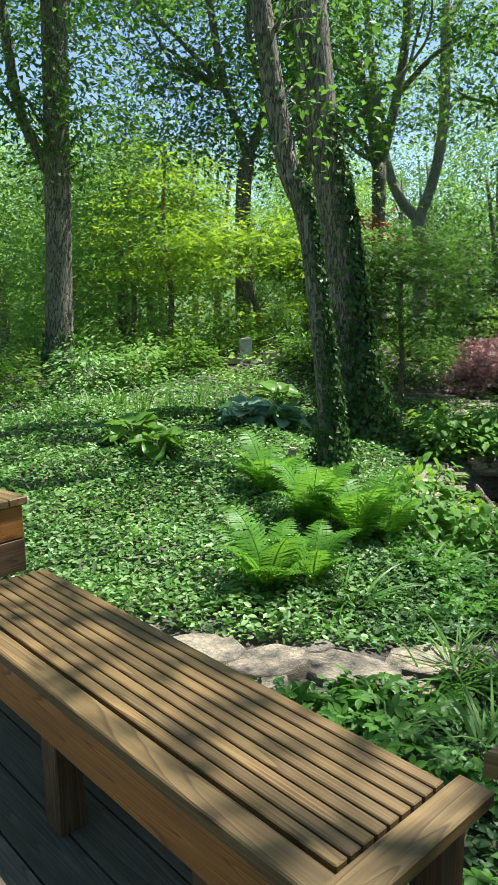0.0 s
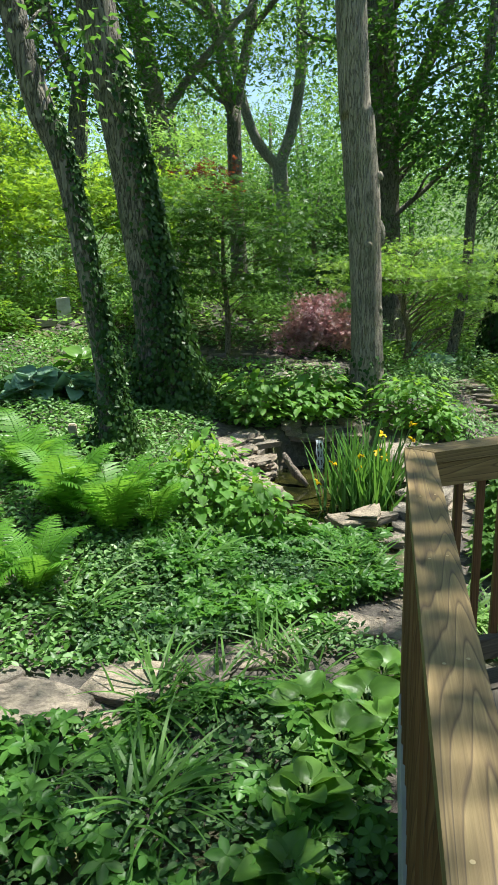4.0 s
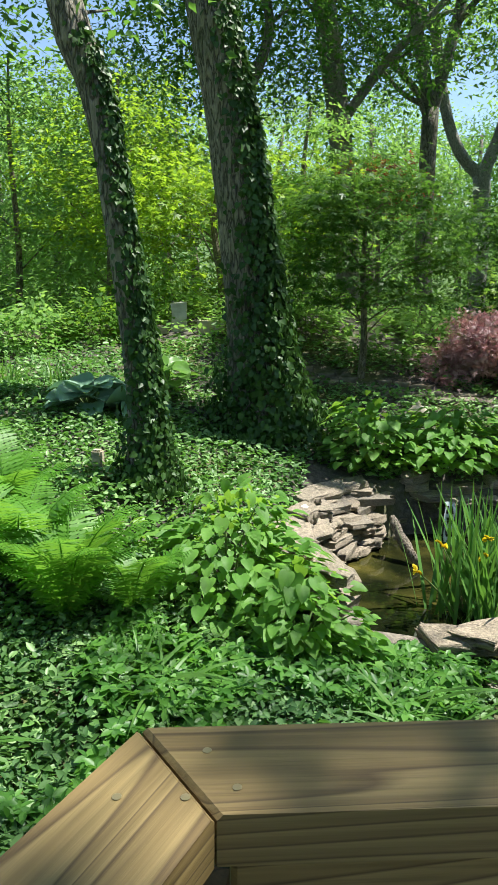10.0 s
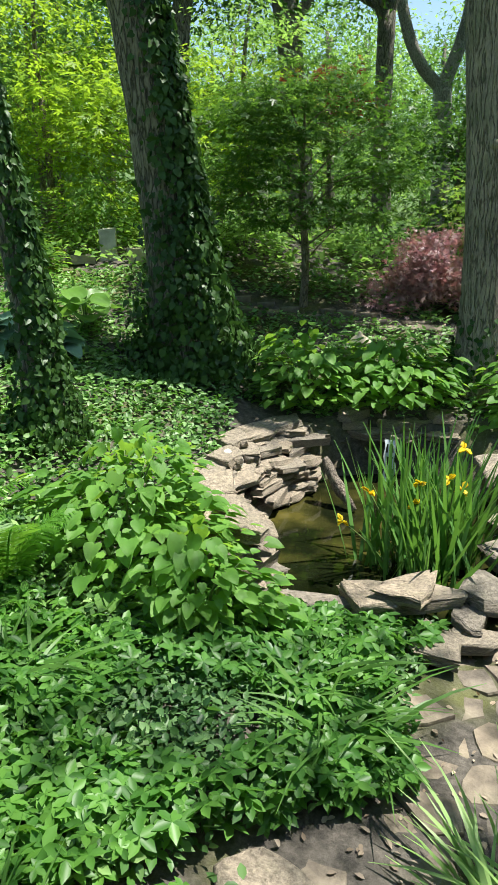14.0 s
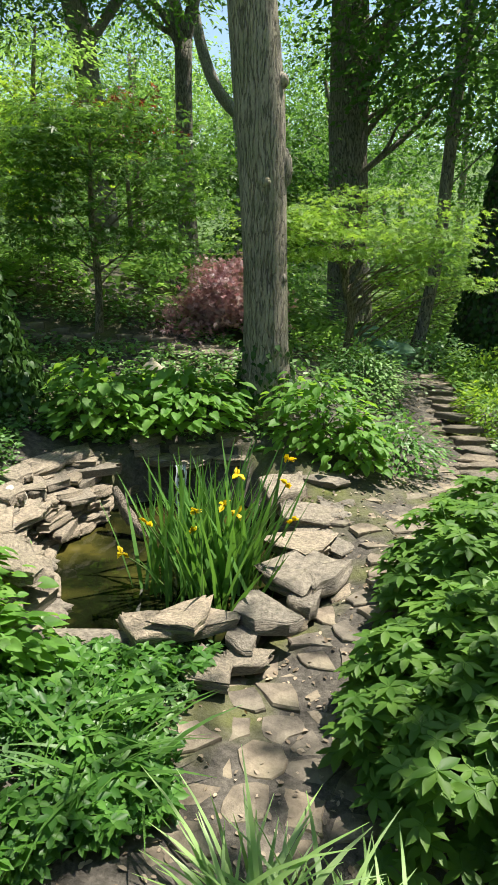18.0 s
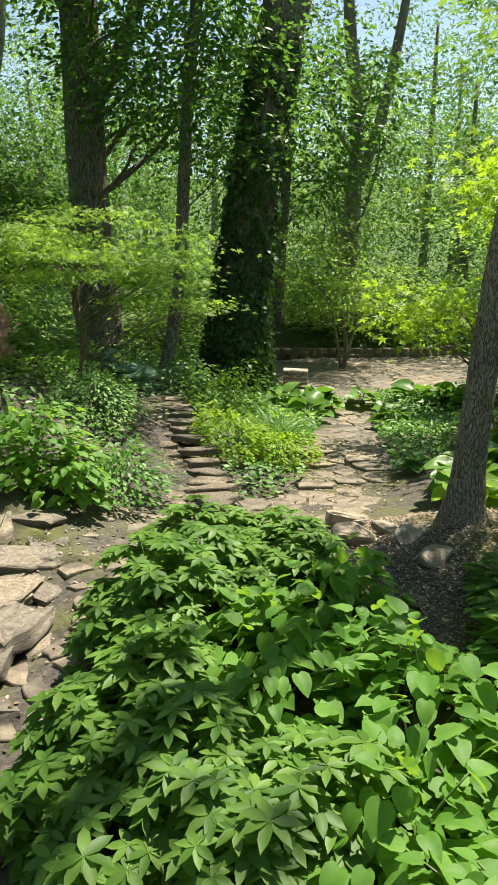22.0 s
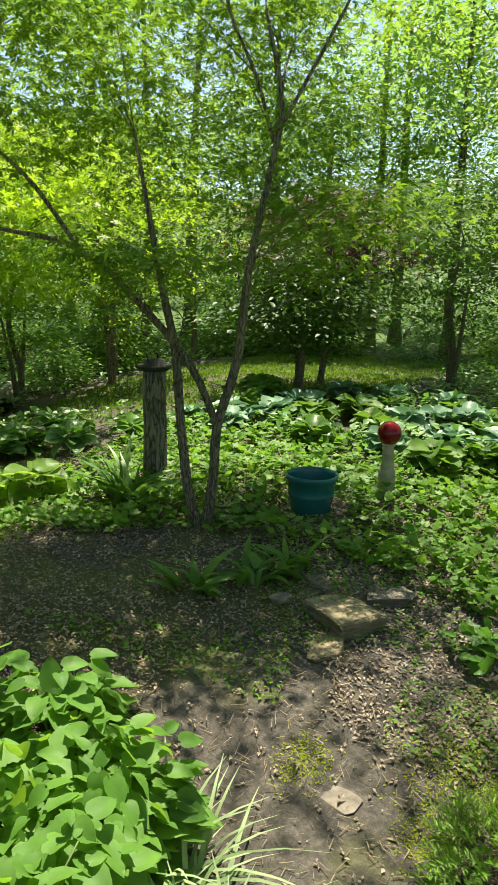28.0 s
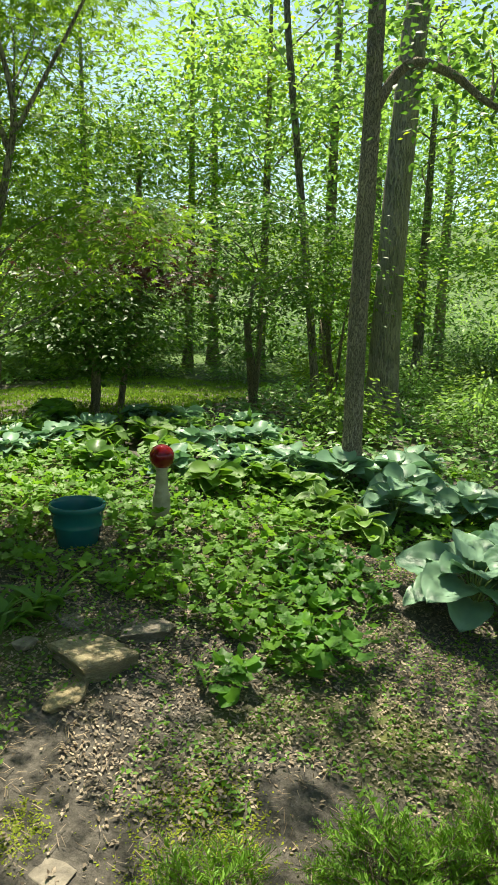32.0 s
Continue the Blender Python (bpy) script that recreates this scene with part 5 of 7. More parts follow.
BD = A([0.667, -0.745])      # the bench runs this way
BN = A([0.745, 0.667])       # and backs this way
deck = thing("floor", (0, 0, 0), "weathered grey-brown wooden deck boards", "floor", kind="structure")


def turned_plank(poly, z0, z1, mat, parent, d):
    """Plank whose own x runs along d, so that the grain does."""
    c = A(poly).mean(0)
    ang = math.atan2(d[1], d[0])
    ca, sa = math.cos(-ang), math.sin(-ang)
    loc = [((p[0] - c[0]) * ca - (p[1] - c[1]) * sa, (p[0] - c[0]) * sa + (p[1] - c[1]) * ca) for p in poly]
    ob = prism("plank", loc, z0, z1, mat, parent, 0.003)
    ob.matrix_basis = pose(c[0], c[1], 0, 0, 0, math.degrees(ang))


LEFT = [(-1.25, 3.2), (0.42, 1.62), (0.95, 1.22), (1.24, -2.2), (-4.2, -2.2), (-4.2, 3.2)]
RIGHT = [(0.95, 1.22), (1.3, 1.33), (1.87, 2.95), (3.6, 3.28), (4.05, 2.95), (4.2, 2.3), (4.2, -2.2), (1.25, -2.2)]
for poly0, d in ((LEFT, BD), (RIGHT, A([0.316, 0.949]))):
    nrm = A([-d[1], d[0]])
    ks = [float(nrm @ A(p)) for p in poly0]
    k = min(ks)
    while k < max(ks):
        pl = clip(clip([tuple(p) for p in poly0], nrm, k + 0.133), -nrm, -k)
        if len(pl) > 2:
            turned_plank(pl, -0.036, 0.0, M_DECKWOOD, deck, d)
        k += 0.14
turned_plank([(1.875, 2.957), (3.6, 3.287), (3.62, 3.41), (1.915, 3.08)], -0.036, 0.001, M_DECKWOOD, deck, (1, 0.19))
trim = thing("trim", (0, 0, 0), "pale grey board along the deck's rim", "trim", kind="structure")
RIM = [(-4.2, 3.22), (-1.25, 3.22), (0.44, 1.66), (0.97, 1.26), (1.3, 1.34), (1.92, 3.1), (3.6, 3.42), (4.08, 3.03), (4.25, 2.3), (4.25, -2.2)]
for a, b in zip(RIM, RIM[1:]):
    board("rim_board", (*a, -0.15), (*b, -0.15), 0.03, 0.24, plain_mat("weathered_rim", (0.34, 0.34, 0.31), 0.8) if a == RIM[0] else bpy.data.materials["weathered_rim"], trim)
for k, (x, y) in enumerate([(-1.2, 3.0), (0.4, 1.4), (1.2, 1.2), (1.95, 2.75), (3.9, 2.9), (3.0, 3.1), (4.1, 0), (-4, 3), (-4, -2), (1, -2), (4.1, -2)]):
    board("deck_post", (x, y, gz(x, y) - 0.1), (x, y, -0.04), 0.09, 0.09, M_SHADEDPINE, trim)


def railing(pts, label, width=0.095, post_at=()):
    """Cap with mitred corners, sub-rail, bottom rail and square balusters along a line (the cap's outer edge)."""
    t = thing("railing", (*pts[0], 0), label, "railing")
    base = Vector((*pts[0], 0))
    P = [A(p) for p in pts]
    dirs = [unit(b - a) for a, b in zip(P, P[1:])]
    nrms = [A([d[1], -d[0]]) for d in dirs]        # to the inside (right of the way)
    def mitre(i, off):
        if i == 0:
            return P[0] + nrms[0] * off
        if i == len(P) - 1:
            return P[-1] + nrms[-1] * off
        n1, n2 = nrms[i - 1], nrms[i]
        h = unit(n1 + n2)
        return P[i] + h * off / max(h @ n1, 0.3)
    for i, d in enumerate(dirs):
        gap = 0.0012
        a0, b0, a1, b1 = mitre(i, 0), mitre(i + 1, 0), mitre(i, width), mitre(i + 1, width)
        poly = [tuple(a0 + d * gap), tuple(b0 - d * gap), tuple(b1 - d * gap), tuple(a1 + d * gap)]
        c = A(poly).mean(0)
        ang = math.atan2(d[1], d[0])
        ca, sa = math.cos(-ang), math.sin(-ang)
        loc = [((p[0] - c[0]) * ca - (p[1] - c[1]) * sa, (p[0] - c[0]) * sa + (p[1] - c[1]) * ca) for p in poly]
        cap = prism("cap", loc, 0.862, 0.9, M_RAILWOOD, t, 0.004)
        cap.matrix_basis = Matrix.Translation(Vector((c[0], c[1], 0)) - base) @ pose(0, 0, 0, 0, 0, math.degrees(ang))
        L = float(np.linalg.norm(b0 - a0))
        # screws in pairs near the ends and along the cap
        for s in [0.05] + list(np.arange(0.45, L - 0.2, 0.42)) + [L - 0.07]:
            for off in (0.03, width - 0.025):
                q = P[i] + d * (s + (0.02 if off > 0.05 else 0)) + nrms[i] * off
                bm = bmesh.new()
                bmesh.ops.create_circle(bm, cap_ends=True, segments=10, radius=0.0034, matrix=Matrix.Translation(Vector((q[0], q[1], 0.9008)) - base))
                part("screw", bm, M_SCREW, cap, "dull brass screw head").matrix_basis = cap.matrix_basis.inverted()
        for nm, off, z, w, h, mat in (("sub_rail", width - 0.03, 0.815, 0.038, 0.088, M_RAILWOOD), ("bottom_rail", width * 0.5, 0.095, 0.038, 0.088, M_DECKWOOD)):
            a, b = mitre(i, off) + d * 0.028, mitre(i + 1, off) - d * 0.028
            board(nm, Vector((*a, z)) - base, Vector((*b, z)) - base, w, h, mat, t)
        n = int(L / 0.092)
        me = box_mesh("baluster", 0.83, 0.028, 0.028, M_BALUSTER, 0.003)
        for k in range(1, n):
            q = mitre(i, width * 0.5 - 0.02) * (1 - k / n) + mitre(i + 1, width * 0.5 - 0.02) * (k / n)
            ob = obj("baluster", me, t)
            j = 0.004 * math.sin(k * 5.3 + i)
            ob.matrix_basis = along(Vector((q[0] + j, q[1], 0.03)) - base, Vector((q[0] + j * 0.4, q[1], 0.86)) - base, 9 * math.sin(k * 2.7 + i) - math.degrees(math.atan2(d[1], d[0])))
    for i in post_at:
        q = mitre(i, width * 0.56)
        board("post", Vector((q[0], q[1], -0.5)) - base, Vector((q[0], q[1], 0.8)) - base, 0.068, 0.068, M_BALUSTER, t)
    return t


railing([(0.87, 1.346), (1.3255, 1.424), (1.906, 3.13), (3.62, 3.46), (4.12, 3.05), (4.3, 2.3), (4.3, -2.2)], "treated pine deck railing with mitred cap and square balusters", post_at=(1, 2, 3, 4, 5))


def arm_box(cx, cy, ang, top, width, n, label):
    """Boxed bench end: short top boards laid crosswise on a boarded case."""
    t = thing("bench_end_box", (cx, cy, 0), label, "bench end", "bench ends")
    t.rotation_euler = (0, 0, radians(ang))
    L = n * 0.088
    for k in range(n):
        ob = obj("top_board", box_mesh("top_board", width, 0.085, 0.034, M_NEWWOOD), t)
        ob.matrix_basis = pose(-L / 2 + 0.044 + k * 0.088, -width / 2, top - 0.017, 0, 0, 90)
    for sx, sy, rot, l in ((-L / 2 + 0.02, -width / 2 + 0.03, 0, L - 0.04), (-L / 2 + 0.02, width / 2 - 0.03, 0, L - 0.04), (-L / 2 + 0.035, -width / 2 + 0.047, 90, width - 0.094), (L / 2 - 0.035, -width / 2 + 0.047, 90, width - 0.094)):
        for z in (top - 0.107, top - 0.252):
            # lower boards get the darkened pine, shade put into their colour
            ob = obj("side_board", box_mesh("side_board", l, 0.03, 0.142, M_REDWOOD if z > top - 0.2 else M_SHADEDPINE), t)
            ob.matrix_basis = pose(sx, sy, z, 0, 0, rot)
    ob = obj("post", box_mesh("post", top + 0.45, 0.08, 0.08, M_SHADEDPINE), t)
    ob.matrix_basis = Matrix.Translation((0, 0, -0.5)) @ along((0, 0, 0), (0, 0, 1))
    return t


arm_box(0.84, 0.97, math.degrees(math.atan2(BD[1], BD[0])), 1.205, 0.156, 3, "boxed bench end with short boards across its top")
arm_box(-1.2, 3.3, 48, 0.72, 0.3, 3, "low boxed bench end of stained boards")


def bench():
    a = A([-0.875, 3.155])
    L = 1.85
    t = thing("bench", (*a, 0), "long slatted wooden bench built along the deck's edge", "bench")
    t.rotation_euler = (0, 0, math.atan2(BD[1], BD[0]))
    # local: x along, -y towards the deck
    y = -0.04
    me = box_mesh("slat", L, 0.0345, 0.036, M_NEWWOOD, 0.003)
    for k in range(9):
        ob = obj("slat", me.copy() if k % 3 == 0 else me, t)
        ob.matrix_basis = pose(0, y - 0.017, 0.462 - 0.018)
        y -= 0.0405
    ob = obj("front_board", box_mesh("front_board", L + 0.09, 0.072, 0.036, M_NEWWOOD), t)
    ob.matrix_basis = pose(0, y - 0.045, 0.447)
    ob = obj("fascia", box_mesh("fascia", L + 0.1, 0.03, 0.13, M_REDWOOD), t)
    ob.matrix_basis = pose(0, y - 0.068, 0.364)
    ob = obj("end_board", box_mesh("end_board", 0.47, 0.085, 0.036, M_NEWWOOD), t)
    ob.matrix_basis = pose(L + 0.055, 0.0, 0.449, 0, 0, -90)
    ob = obj("back_rail", box_mesh("back_rail", L, 0.036, 0.12, M_REDWOOD), t)
    ob.matrix_basis = pose(0, -0.03, 0.366)
    for x in (0.12, 0.85, 1.55, L):
        for yy in (-0.06, y - 0.03):
            ob = obj("leg", box_mesh("leg", 0.425, 0.086, 0.086, M_SHADEDPINE), t)
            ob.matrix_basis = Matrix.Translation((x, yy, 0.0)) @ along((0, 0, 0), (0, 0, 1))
        ob = obj("cross_brace", box_mesh("cross_brace", 0.4, 0.036, 0.09, M_SHADEDPINE), t)
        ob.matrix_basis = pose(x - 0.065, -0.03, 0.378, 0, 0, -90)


bench()
arm = thing("bench_arm_rail", (0.338, 1.293, 0), "short treated pine rail between the bench and its boxed end", "railing")
cap = prism("cap", [(0.0, 0.0), (0.46, 0.0), (0.46, -0.13), (-0.06, -0.13)], 0.855, 0.893, M_NEWWOOD, arm)
cap.matrix_basis = pose(0, 0, 0, 0, 0, -31)
# below the cap the same pine is coloured darker to stand for shade
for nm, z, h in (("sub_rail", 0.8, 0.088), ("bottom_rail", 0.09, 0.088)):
    ob = obj(nm, box_mesh(nm, 0.42, 0.036, h, M_SHADEDPINE), arm)
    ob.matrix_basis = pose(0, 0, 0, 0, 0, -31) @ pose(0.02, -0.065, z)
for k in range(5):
    ob = obj("baluster", box_mesh("baluster", 0.82, 0.027, 0.027, M_SHADEDPINE), arm)
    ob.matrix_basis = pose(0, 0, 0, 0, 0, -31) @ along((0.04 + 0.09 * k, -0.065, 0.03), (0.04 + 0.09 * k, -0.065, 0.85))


# ---- stones ----
def hull_rock(name, size, seed, mat, parent=None, top_flat=0.6):
    r = np.random.default_rng(seed)
    bm = bmesh.new()
    for k in range(22):
        v = unit(r.normal(0, 1, 3))
        v = np.sign(v) * np.abs(v) ** 0.55
        v[2] = np.clip(v[2], -1, top_flat + r.normal(0, 0.05))
        bm.verts.new(Vector(v * A(size) * 0.5 * r.uniform(0.82, 1.05)))
    g = bmesh.ops.convex_hull(bm, input=list(bm.verts))
    bmesh.ops.delete(bm, geom=[v for v in g["geom_interior"] if isinstance(v, bmesh.types.BMVert)], context="VERTS")
    bmesh.ops.bevel(bm, geom=list(bm.edges), offset=min(size) * 0.07, segments=1, affect="EDGES")
    for v in bm.verts:
        v.co += Vector(noise.noise_vector(v.co * 9 + Vector((seed, 0, 0)))) * min(size) * 0.07
    return part(name, bm, mat, parent)


def slab_meshes(n, mat, tag):
    """Flat stones; with a tag they are split into uneven beds along their sides."""
    out = []
    for k in range(n):
        r = np.random.default_rng(900 + k + tag * 50)
        m = int(r.integers(7, 11))
        a = np.sort(r.uniform(0, 6.283, m) * 0.35 + np.arange(m) / m * 6.283)
        rr = r.uniform(0.66, 1.12, m)
        poly = [(math.cos(q) * w, math.sin(q) * w * 0.78) for q, w in zip(a, rr)]
        if tag:
            poly = [p for i in range(m) for p in (poly[i], tuple(0.5 * (u + v) + r.normal(0, 0.035) for u, v in zip(poly[i], poly[(i + 1) % m])))]
            m *= 2
            cuts = sorted(r.uniform(-0.8, 0.7, int(r.integers(1, 4))))
            beds = [(-1.0, 0.95)] + [q for z in cuts for q in ((z - 0.05, r.uniform(0.97, 1.05)), (z + 0.05, r.uniform(0.88, 0.98)))] + [(0.8, r.uniform(0.96, 1.0)), (0.96, 0.92), (1.0, 0.6)]
        else:
            beds = [(-1.0, 1.0), (0.62, 1.0), (0.93, 0.93)]
        bm = bmesh.new()
        rings = []
        for z, w in beds:
            shift = r.normal(0, 0.012, 2) * (tag > 0)
            rings.append([bm.verts.new((x * w * r.uniform(0.975, 1.025) + shift[0], y * w * r.uniform(0.975, 1.025) + shift[1], z + r.normal(0, 0.05) + 0.1 * (x * math.sin(k) + y * math.cos(k)))) for x, y in poly])
        for lo, hi in zip(rings, rings[1:]):
            for i in range(m):
                bm.faces.new((lo[i], lo[(i + 1) % m], hi[(i + 1) % m], hi[i]))
        c = bm.verts.new((0, 0, 1.0 + r.normal(0, 0.06)))
        for i in range(m):
            bm.faces.new((rings[-1][i], rings[-1][(i + 1) % m], c))
        bmesh.ops.recalc_face_normals(bm, faces=list(bm.faces))
        if tag:
            for v in bm.verts:
                q = Vector(noise.noise_vector(v.co * 1.6 + Vector((k * 3.7, tag, 0))))
                v.co += Vector((q.x * 0.1, q.y * 0.1, q.z * 0.22))
        me = bpy.data.meshes.new("slab")
        bm.to_mesh(me)
        bm.free()
        me.materials.append(mat)
        if tag:
            me.shade_smooth()
            me.set_sharp_from_angle(angle=0.6)
        out.append(me)
    return out


def worn_stones(n, mat):
    """Flat stones with rounded shoulders and a gently hollowed face."""
    out = []
    for k in range(n):
        r = np.random.default_rng(960 + k)
        m = 24
        q = np.append(np.sort(np.arange(8) / 8 * 6.283 + r.uniform(-0.3, 0.3, 8)), 0.0)
        q[8] = q[0] + 6.283
        w = r.uniform(0.8, 1.12, 9)
        w[8] = w[0]
        a = q[0] + np.arange(m) / m * 6.283
        X, Y = np.interp(a, q, w * np.cos(q)), np.interp(a, q, w * np.sin(q))
        a, rr = np.arctan2(Y, X), np.hypot(X, Y)
        bm = bmesh.new()
        rings = []
        for z, w in ((-1.0, 0.96), (0.3, 1.0), (0.78, 0.99), (0.94, 0.96), (1.0, 0.9), (1.0, 0.6), (1.0, 0.3)):
            rings.append([bm.verts.new((math.cos(q) * f * w, math.sin(q) * f * w * 0.85, z)) for q, f in zip(a, rr)])
        for lo, hi in zip(rings, rings[1:]):
            for i in range(m):
                bm.faces.new((lo[i], lo[(i + 1) % m], hi[(i + 1) % m], hi[i]))
        c = bm.verts.new((0, 0, 1.0))
        for i in range(m):
            bm.faces.new((rings[-1][i], rings[-1][(i + 1) % m], c))
        for v in bm.verts:
            q = Vector(noise.noise_vector(v.co * 1.9 + Vector((k * 5.1, 2, 0))))
            v.co += Vector((q.x * 0.05, q.y * 0.05, q.z * 0.26))
        me = bpy.data.meshes.new("worn_stone")
        bm.to_mesh(me)
        bm.free()
        me.materials.append(mat)
        me.shade_smooth()
        out.append(me)
    return out


WORN = worn_stones(9, M_STONE)
FLAGS = slab_meshes(12, M_FLAG, 0)
LEDGES = slab_meshes(10, M_STONE, 1)
WETS = slab_meshes(6, M_WETSTONE, 2)


def slab(name, meshes, x, y, z, rx, ry, th, ang, parent, r, tip=5):
    ob = obj(name, meshes[int(r.integers(0, len(meshes)))], parent)
    ob.matrix_basis = pose(x, y, z, r.normal(0, tip), r.normal(0, tip), ang) @ Matrix.Diagonal((rx, ry * 1.2, th / 2, 1))
    return ob


PATHS = {"bank": ([(-1.3, 4.3), (-0.5, 4.02), (0.1, 3.85), (0.8, 3.98)], 0.17),
         "stream": ([(0.8, 3.98), (1.6, 4.4), (2.3, 4.9), (2.85, 5.0)], 0.05),
         "pond": ([(2.55, 4.7), (3.02, 4.98), (3.12, 5.6), (3.35, 6.15), (3.8, 6.75), (4.15, 7.4), (4.7, 8.0), (5.3, 8.6)], 0.34),
         "steps": ([(5.3, 8.6), (5.55, 9.4), (5.8, 10.6), (6.2, 12.0), (6.6, 13.2), (7.2, 14.6)], 0.27),
         "patio": ([(5.3, 8.6), (6.0, 8.3), (6.8, 8.6), (7.5, 9.7), (8.5, 11.2), (9.6, 12.8), (10.8, 14.5)], 0.32),
         "terrace": ([(1.5, 10.6), (2.2, 10.6), (2.9, 10.55), (3.4, 10.3)], 0.16)}
CURVES = {k: (smooth_path([(x, y, 0) for x, y in p], 8)[:, :2], w) for k, (p, w) in PATHS.items()}


def path_dist(x, y):
    x, y = np.asarray(x, dtype=float), np.asarray(y, dtype=float)
    best = np.full(x.shape, 99.0)
    for c, w in CURVES.values():
        for q in c:
            best = np.minimum(best, np.hypot(x - q[0], y - q[1]) - w)
    return best


def cells(pts, reach, gap, r):
    """Crazy paving: the cell of each point among its neighbours, drawn in by a joint and roughened."""
    pts = A(pts)
    out = []
    for i, p in enumerate(pts):
        poly = [(p[0] + reach * math.cos(a), p[1] + reach * math.sin(a)) for a in np.linspace(0, 2 * math.pi, 9, endpoint=False) + r.uniform(0, 1)]
        for j, q in enumerate(pts):
            d = q - p
            l = float(np.hypot(*d))
            if i != j and l < 2.2 * reach:
                nrm = d / l
                poly = clip(poly, nrm, float(nrm @ p) + l / 2 - gap)
                if len(poly) < 3:
                    break
        if len(poly) > 2:
            out.append((p, [(x + r.normal(0, 0.012), y + r.normal(0, 0.012)) for x, y in poly]))
    return out


def flag(name, poly, c, top, th, mat, parent, r, tip=0.02, lip=0.95):
    """One flagstone with worn edges, its upper face a little uneven."""
    worn = []
    for p, q in zip(poly, poly[1:] + poly[:1]):
        worn.append(p)
        if math.hypot(q[0] - p[0], q[1] - p[1]) > 0.07:
            worn.append(((p[0] + q[0]) / 2 + r.normal(0, 0.009), (p[1] + q[1]) / 2 + r.normal(0, 0.009)))
    poly = worn
    n = len(poly)
    bm = bmesh.new()
    sx, sy = r.normal(0, tip), r.normal(0, tip)
    def ring(k, dz):
        return [bm.verts.new((((x - c[0]) * k), ((y - c[1]) * k), dz + sx * (x - c[0]) + sy * (y - c[1]))) for x, y in poly]
    lo, mid, hi = ring(1.0, -th), ring(1.0, -0.008 if lip < 0.97 else -0.003), ring(lip + r.normal(0, 0.008) * (lip < 0.97), r.normal(0, 0.002) * (lip < 0.97))
    for a, b in ((lo, mid), (mid, hi)):
        for i in range(n):
            bm.faces.new((a[i], a[(i + 1) % n], b[(i + 1) % n], b[i]))
    cv = bm.verts.new((0, 0, r.normal(0.003, 0.003)))
    for i in range(n):
        bm.faces.new((hi[i], hi[(i + 1) % n], cv))
    bmesh.ops.recalc_face_normals(bm, faces=list(bm.faces))
    ob = part(name, bm, mat, parent)
    ob.location = (c[0], c[1], top)
    return ob


def lay_path(key, label, size, seed, lift=0.01, gap=0.016):
    c, w = CURVES[key]
    t = thing("pavement_" + key, (0, 0, 0), label, "path", kind="structure")
    r = np.random.default_rng(seed)
    pts = []
    for q, nx in zip(c[:-1], c[1:]):
        d = unit(nx - q)
        for _ in range(40):
            p = q + A([-d[1], d[0]]) * r.uniform(-w, w) * 0.95 + d * r.uniform(-0.1, 0.1)
            if all(np.hypot(*(p - o)) > size * r.uniform(0.7, 1.5) for o in pts):
                pts.append(p)
    for p, poly in cells(pts, size * 1.05, gap, r):
        if r.uniform() > 0.12:
            flag("flagstone", poly, p, gz(*p) + float(rough(A([p[0]]), A([p[1]]))[0]) + lift + r.normal(0, 0.006), 0.07, M_FLAG, t, r)


bank = thing("pavement_bank", (0, 0, 0), "flat worn tan stones along the dry stream bank", "stones", kind="structure")
kr = np.random.default_rng(21)
for x, y, rx, ry, th in ((-0.8, 4.12, 0.27, 0.2, 0.12), (-0.36, 4.0, 0.27, 0.21, 0.12), (0.02, 3.9, 0.26, 0.2, 0.14), (-0.1, 3.66, 0.24, 0.15, 0.09), (0.46, 3.88, 0.34, 0.2, 0.1), (0.9, 4.02, 0.27, 0.19, 0.09), (0.26, 4.1, 0.14, 0.1, 0.08),
                         (1.22, 4.12, 0.22, 0.16, 0.08), (1.55, 4.3, 0.2, 0.15, 0.07), (1.86, 4.5, 0.17, 0.13, 0.06), (2.25, 4.72, 0.2, 0.15, 0.06), (-1.15, 4.3, 0.22, 0.16, 0.08), (-0.05, 3.5, 0.16, 0.12, 0.07), (0.72, 3.72, 0.15, 0.12, 0.06)):
    slab("stone", WORN, x, y, gz(x, y) + 0.012, rx * 0.95, ry * 0.95, th * 0.8, kr.uniform(-25, 25) + 180 * int(kr.integers(0, 2)), bank, kr, 3)
lay_path("pond", "irregular tan flagstone path beside the pond", 0.165, 2, 0.004, 0.02)
lay_path("patio", "flagstone path leading to the lower patio", 0.25, 4)
lay_path("terrace", "flat stones before the maple", 0.2, 5)

steps_thing = thing("pavement_steps", (0, 0, 0), "narrow stepped path of thin stone slabs", "steps", kind="structure")
sr = np.random.default_rng(3)
c, w = CURVES["steps"]
for q, nx in list(zip(c[:-1], c[1:]))[::2]:
    d = nx - q
    ang = math.degrees(math.atan2(d[1], d[0])) + 90
    for off in (-0.14, 0.14):
        slab("step_stone", FLAGS, q[0] + off * math.sin(radians(ang + 90)), q[1] + off, gz(*q) + 0.02 + sr.normal(0, 0.006), 0.22 * sr.uniform(0.65, 1.25), 0.13 * sr.uniform(0.7, 1.2), 0.06, ang + sr.normal(0, 16), steps_thing, sr, 2.5)

patio = thing("pavement_patio", (0, 0, 0), "sunlit flagstone patio", "patio", kind="structure")
pr = np.random.default_rng(8)
grid = [A([9.6 + i * 0.55 + (j % 2) * 0.27 + pr.normal(0, 0.08), 13.9 + j * 0.5 + pr.normal(0, 0.08)]) for i in range(13) for j in range(9)]
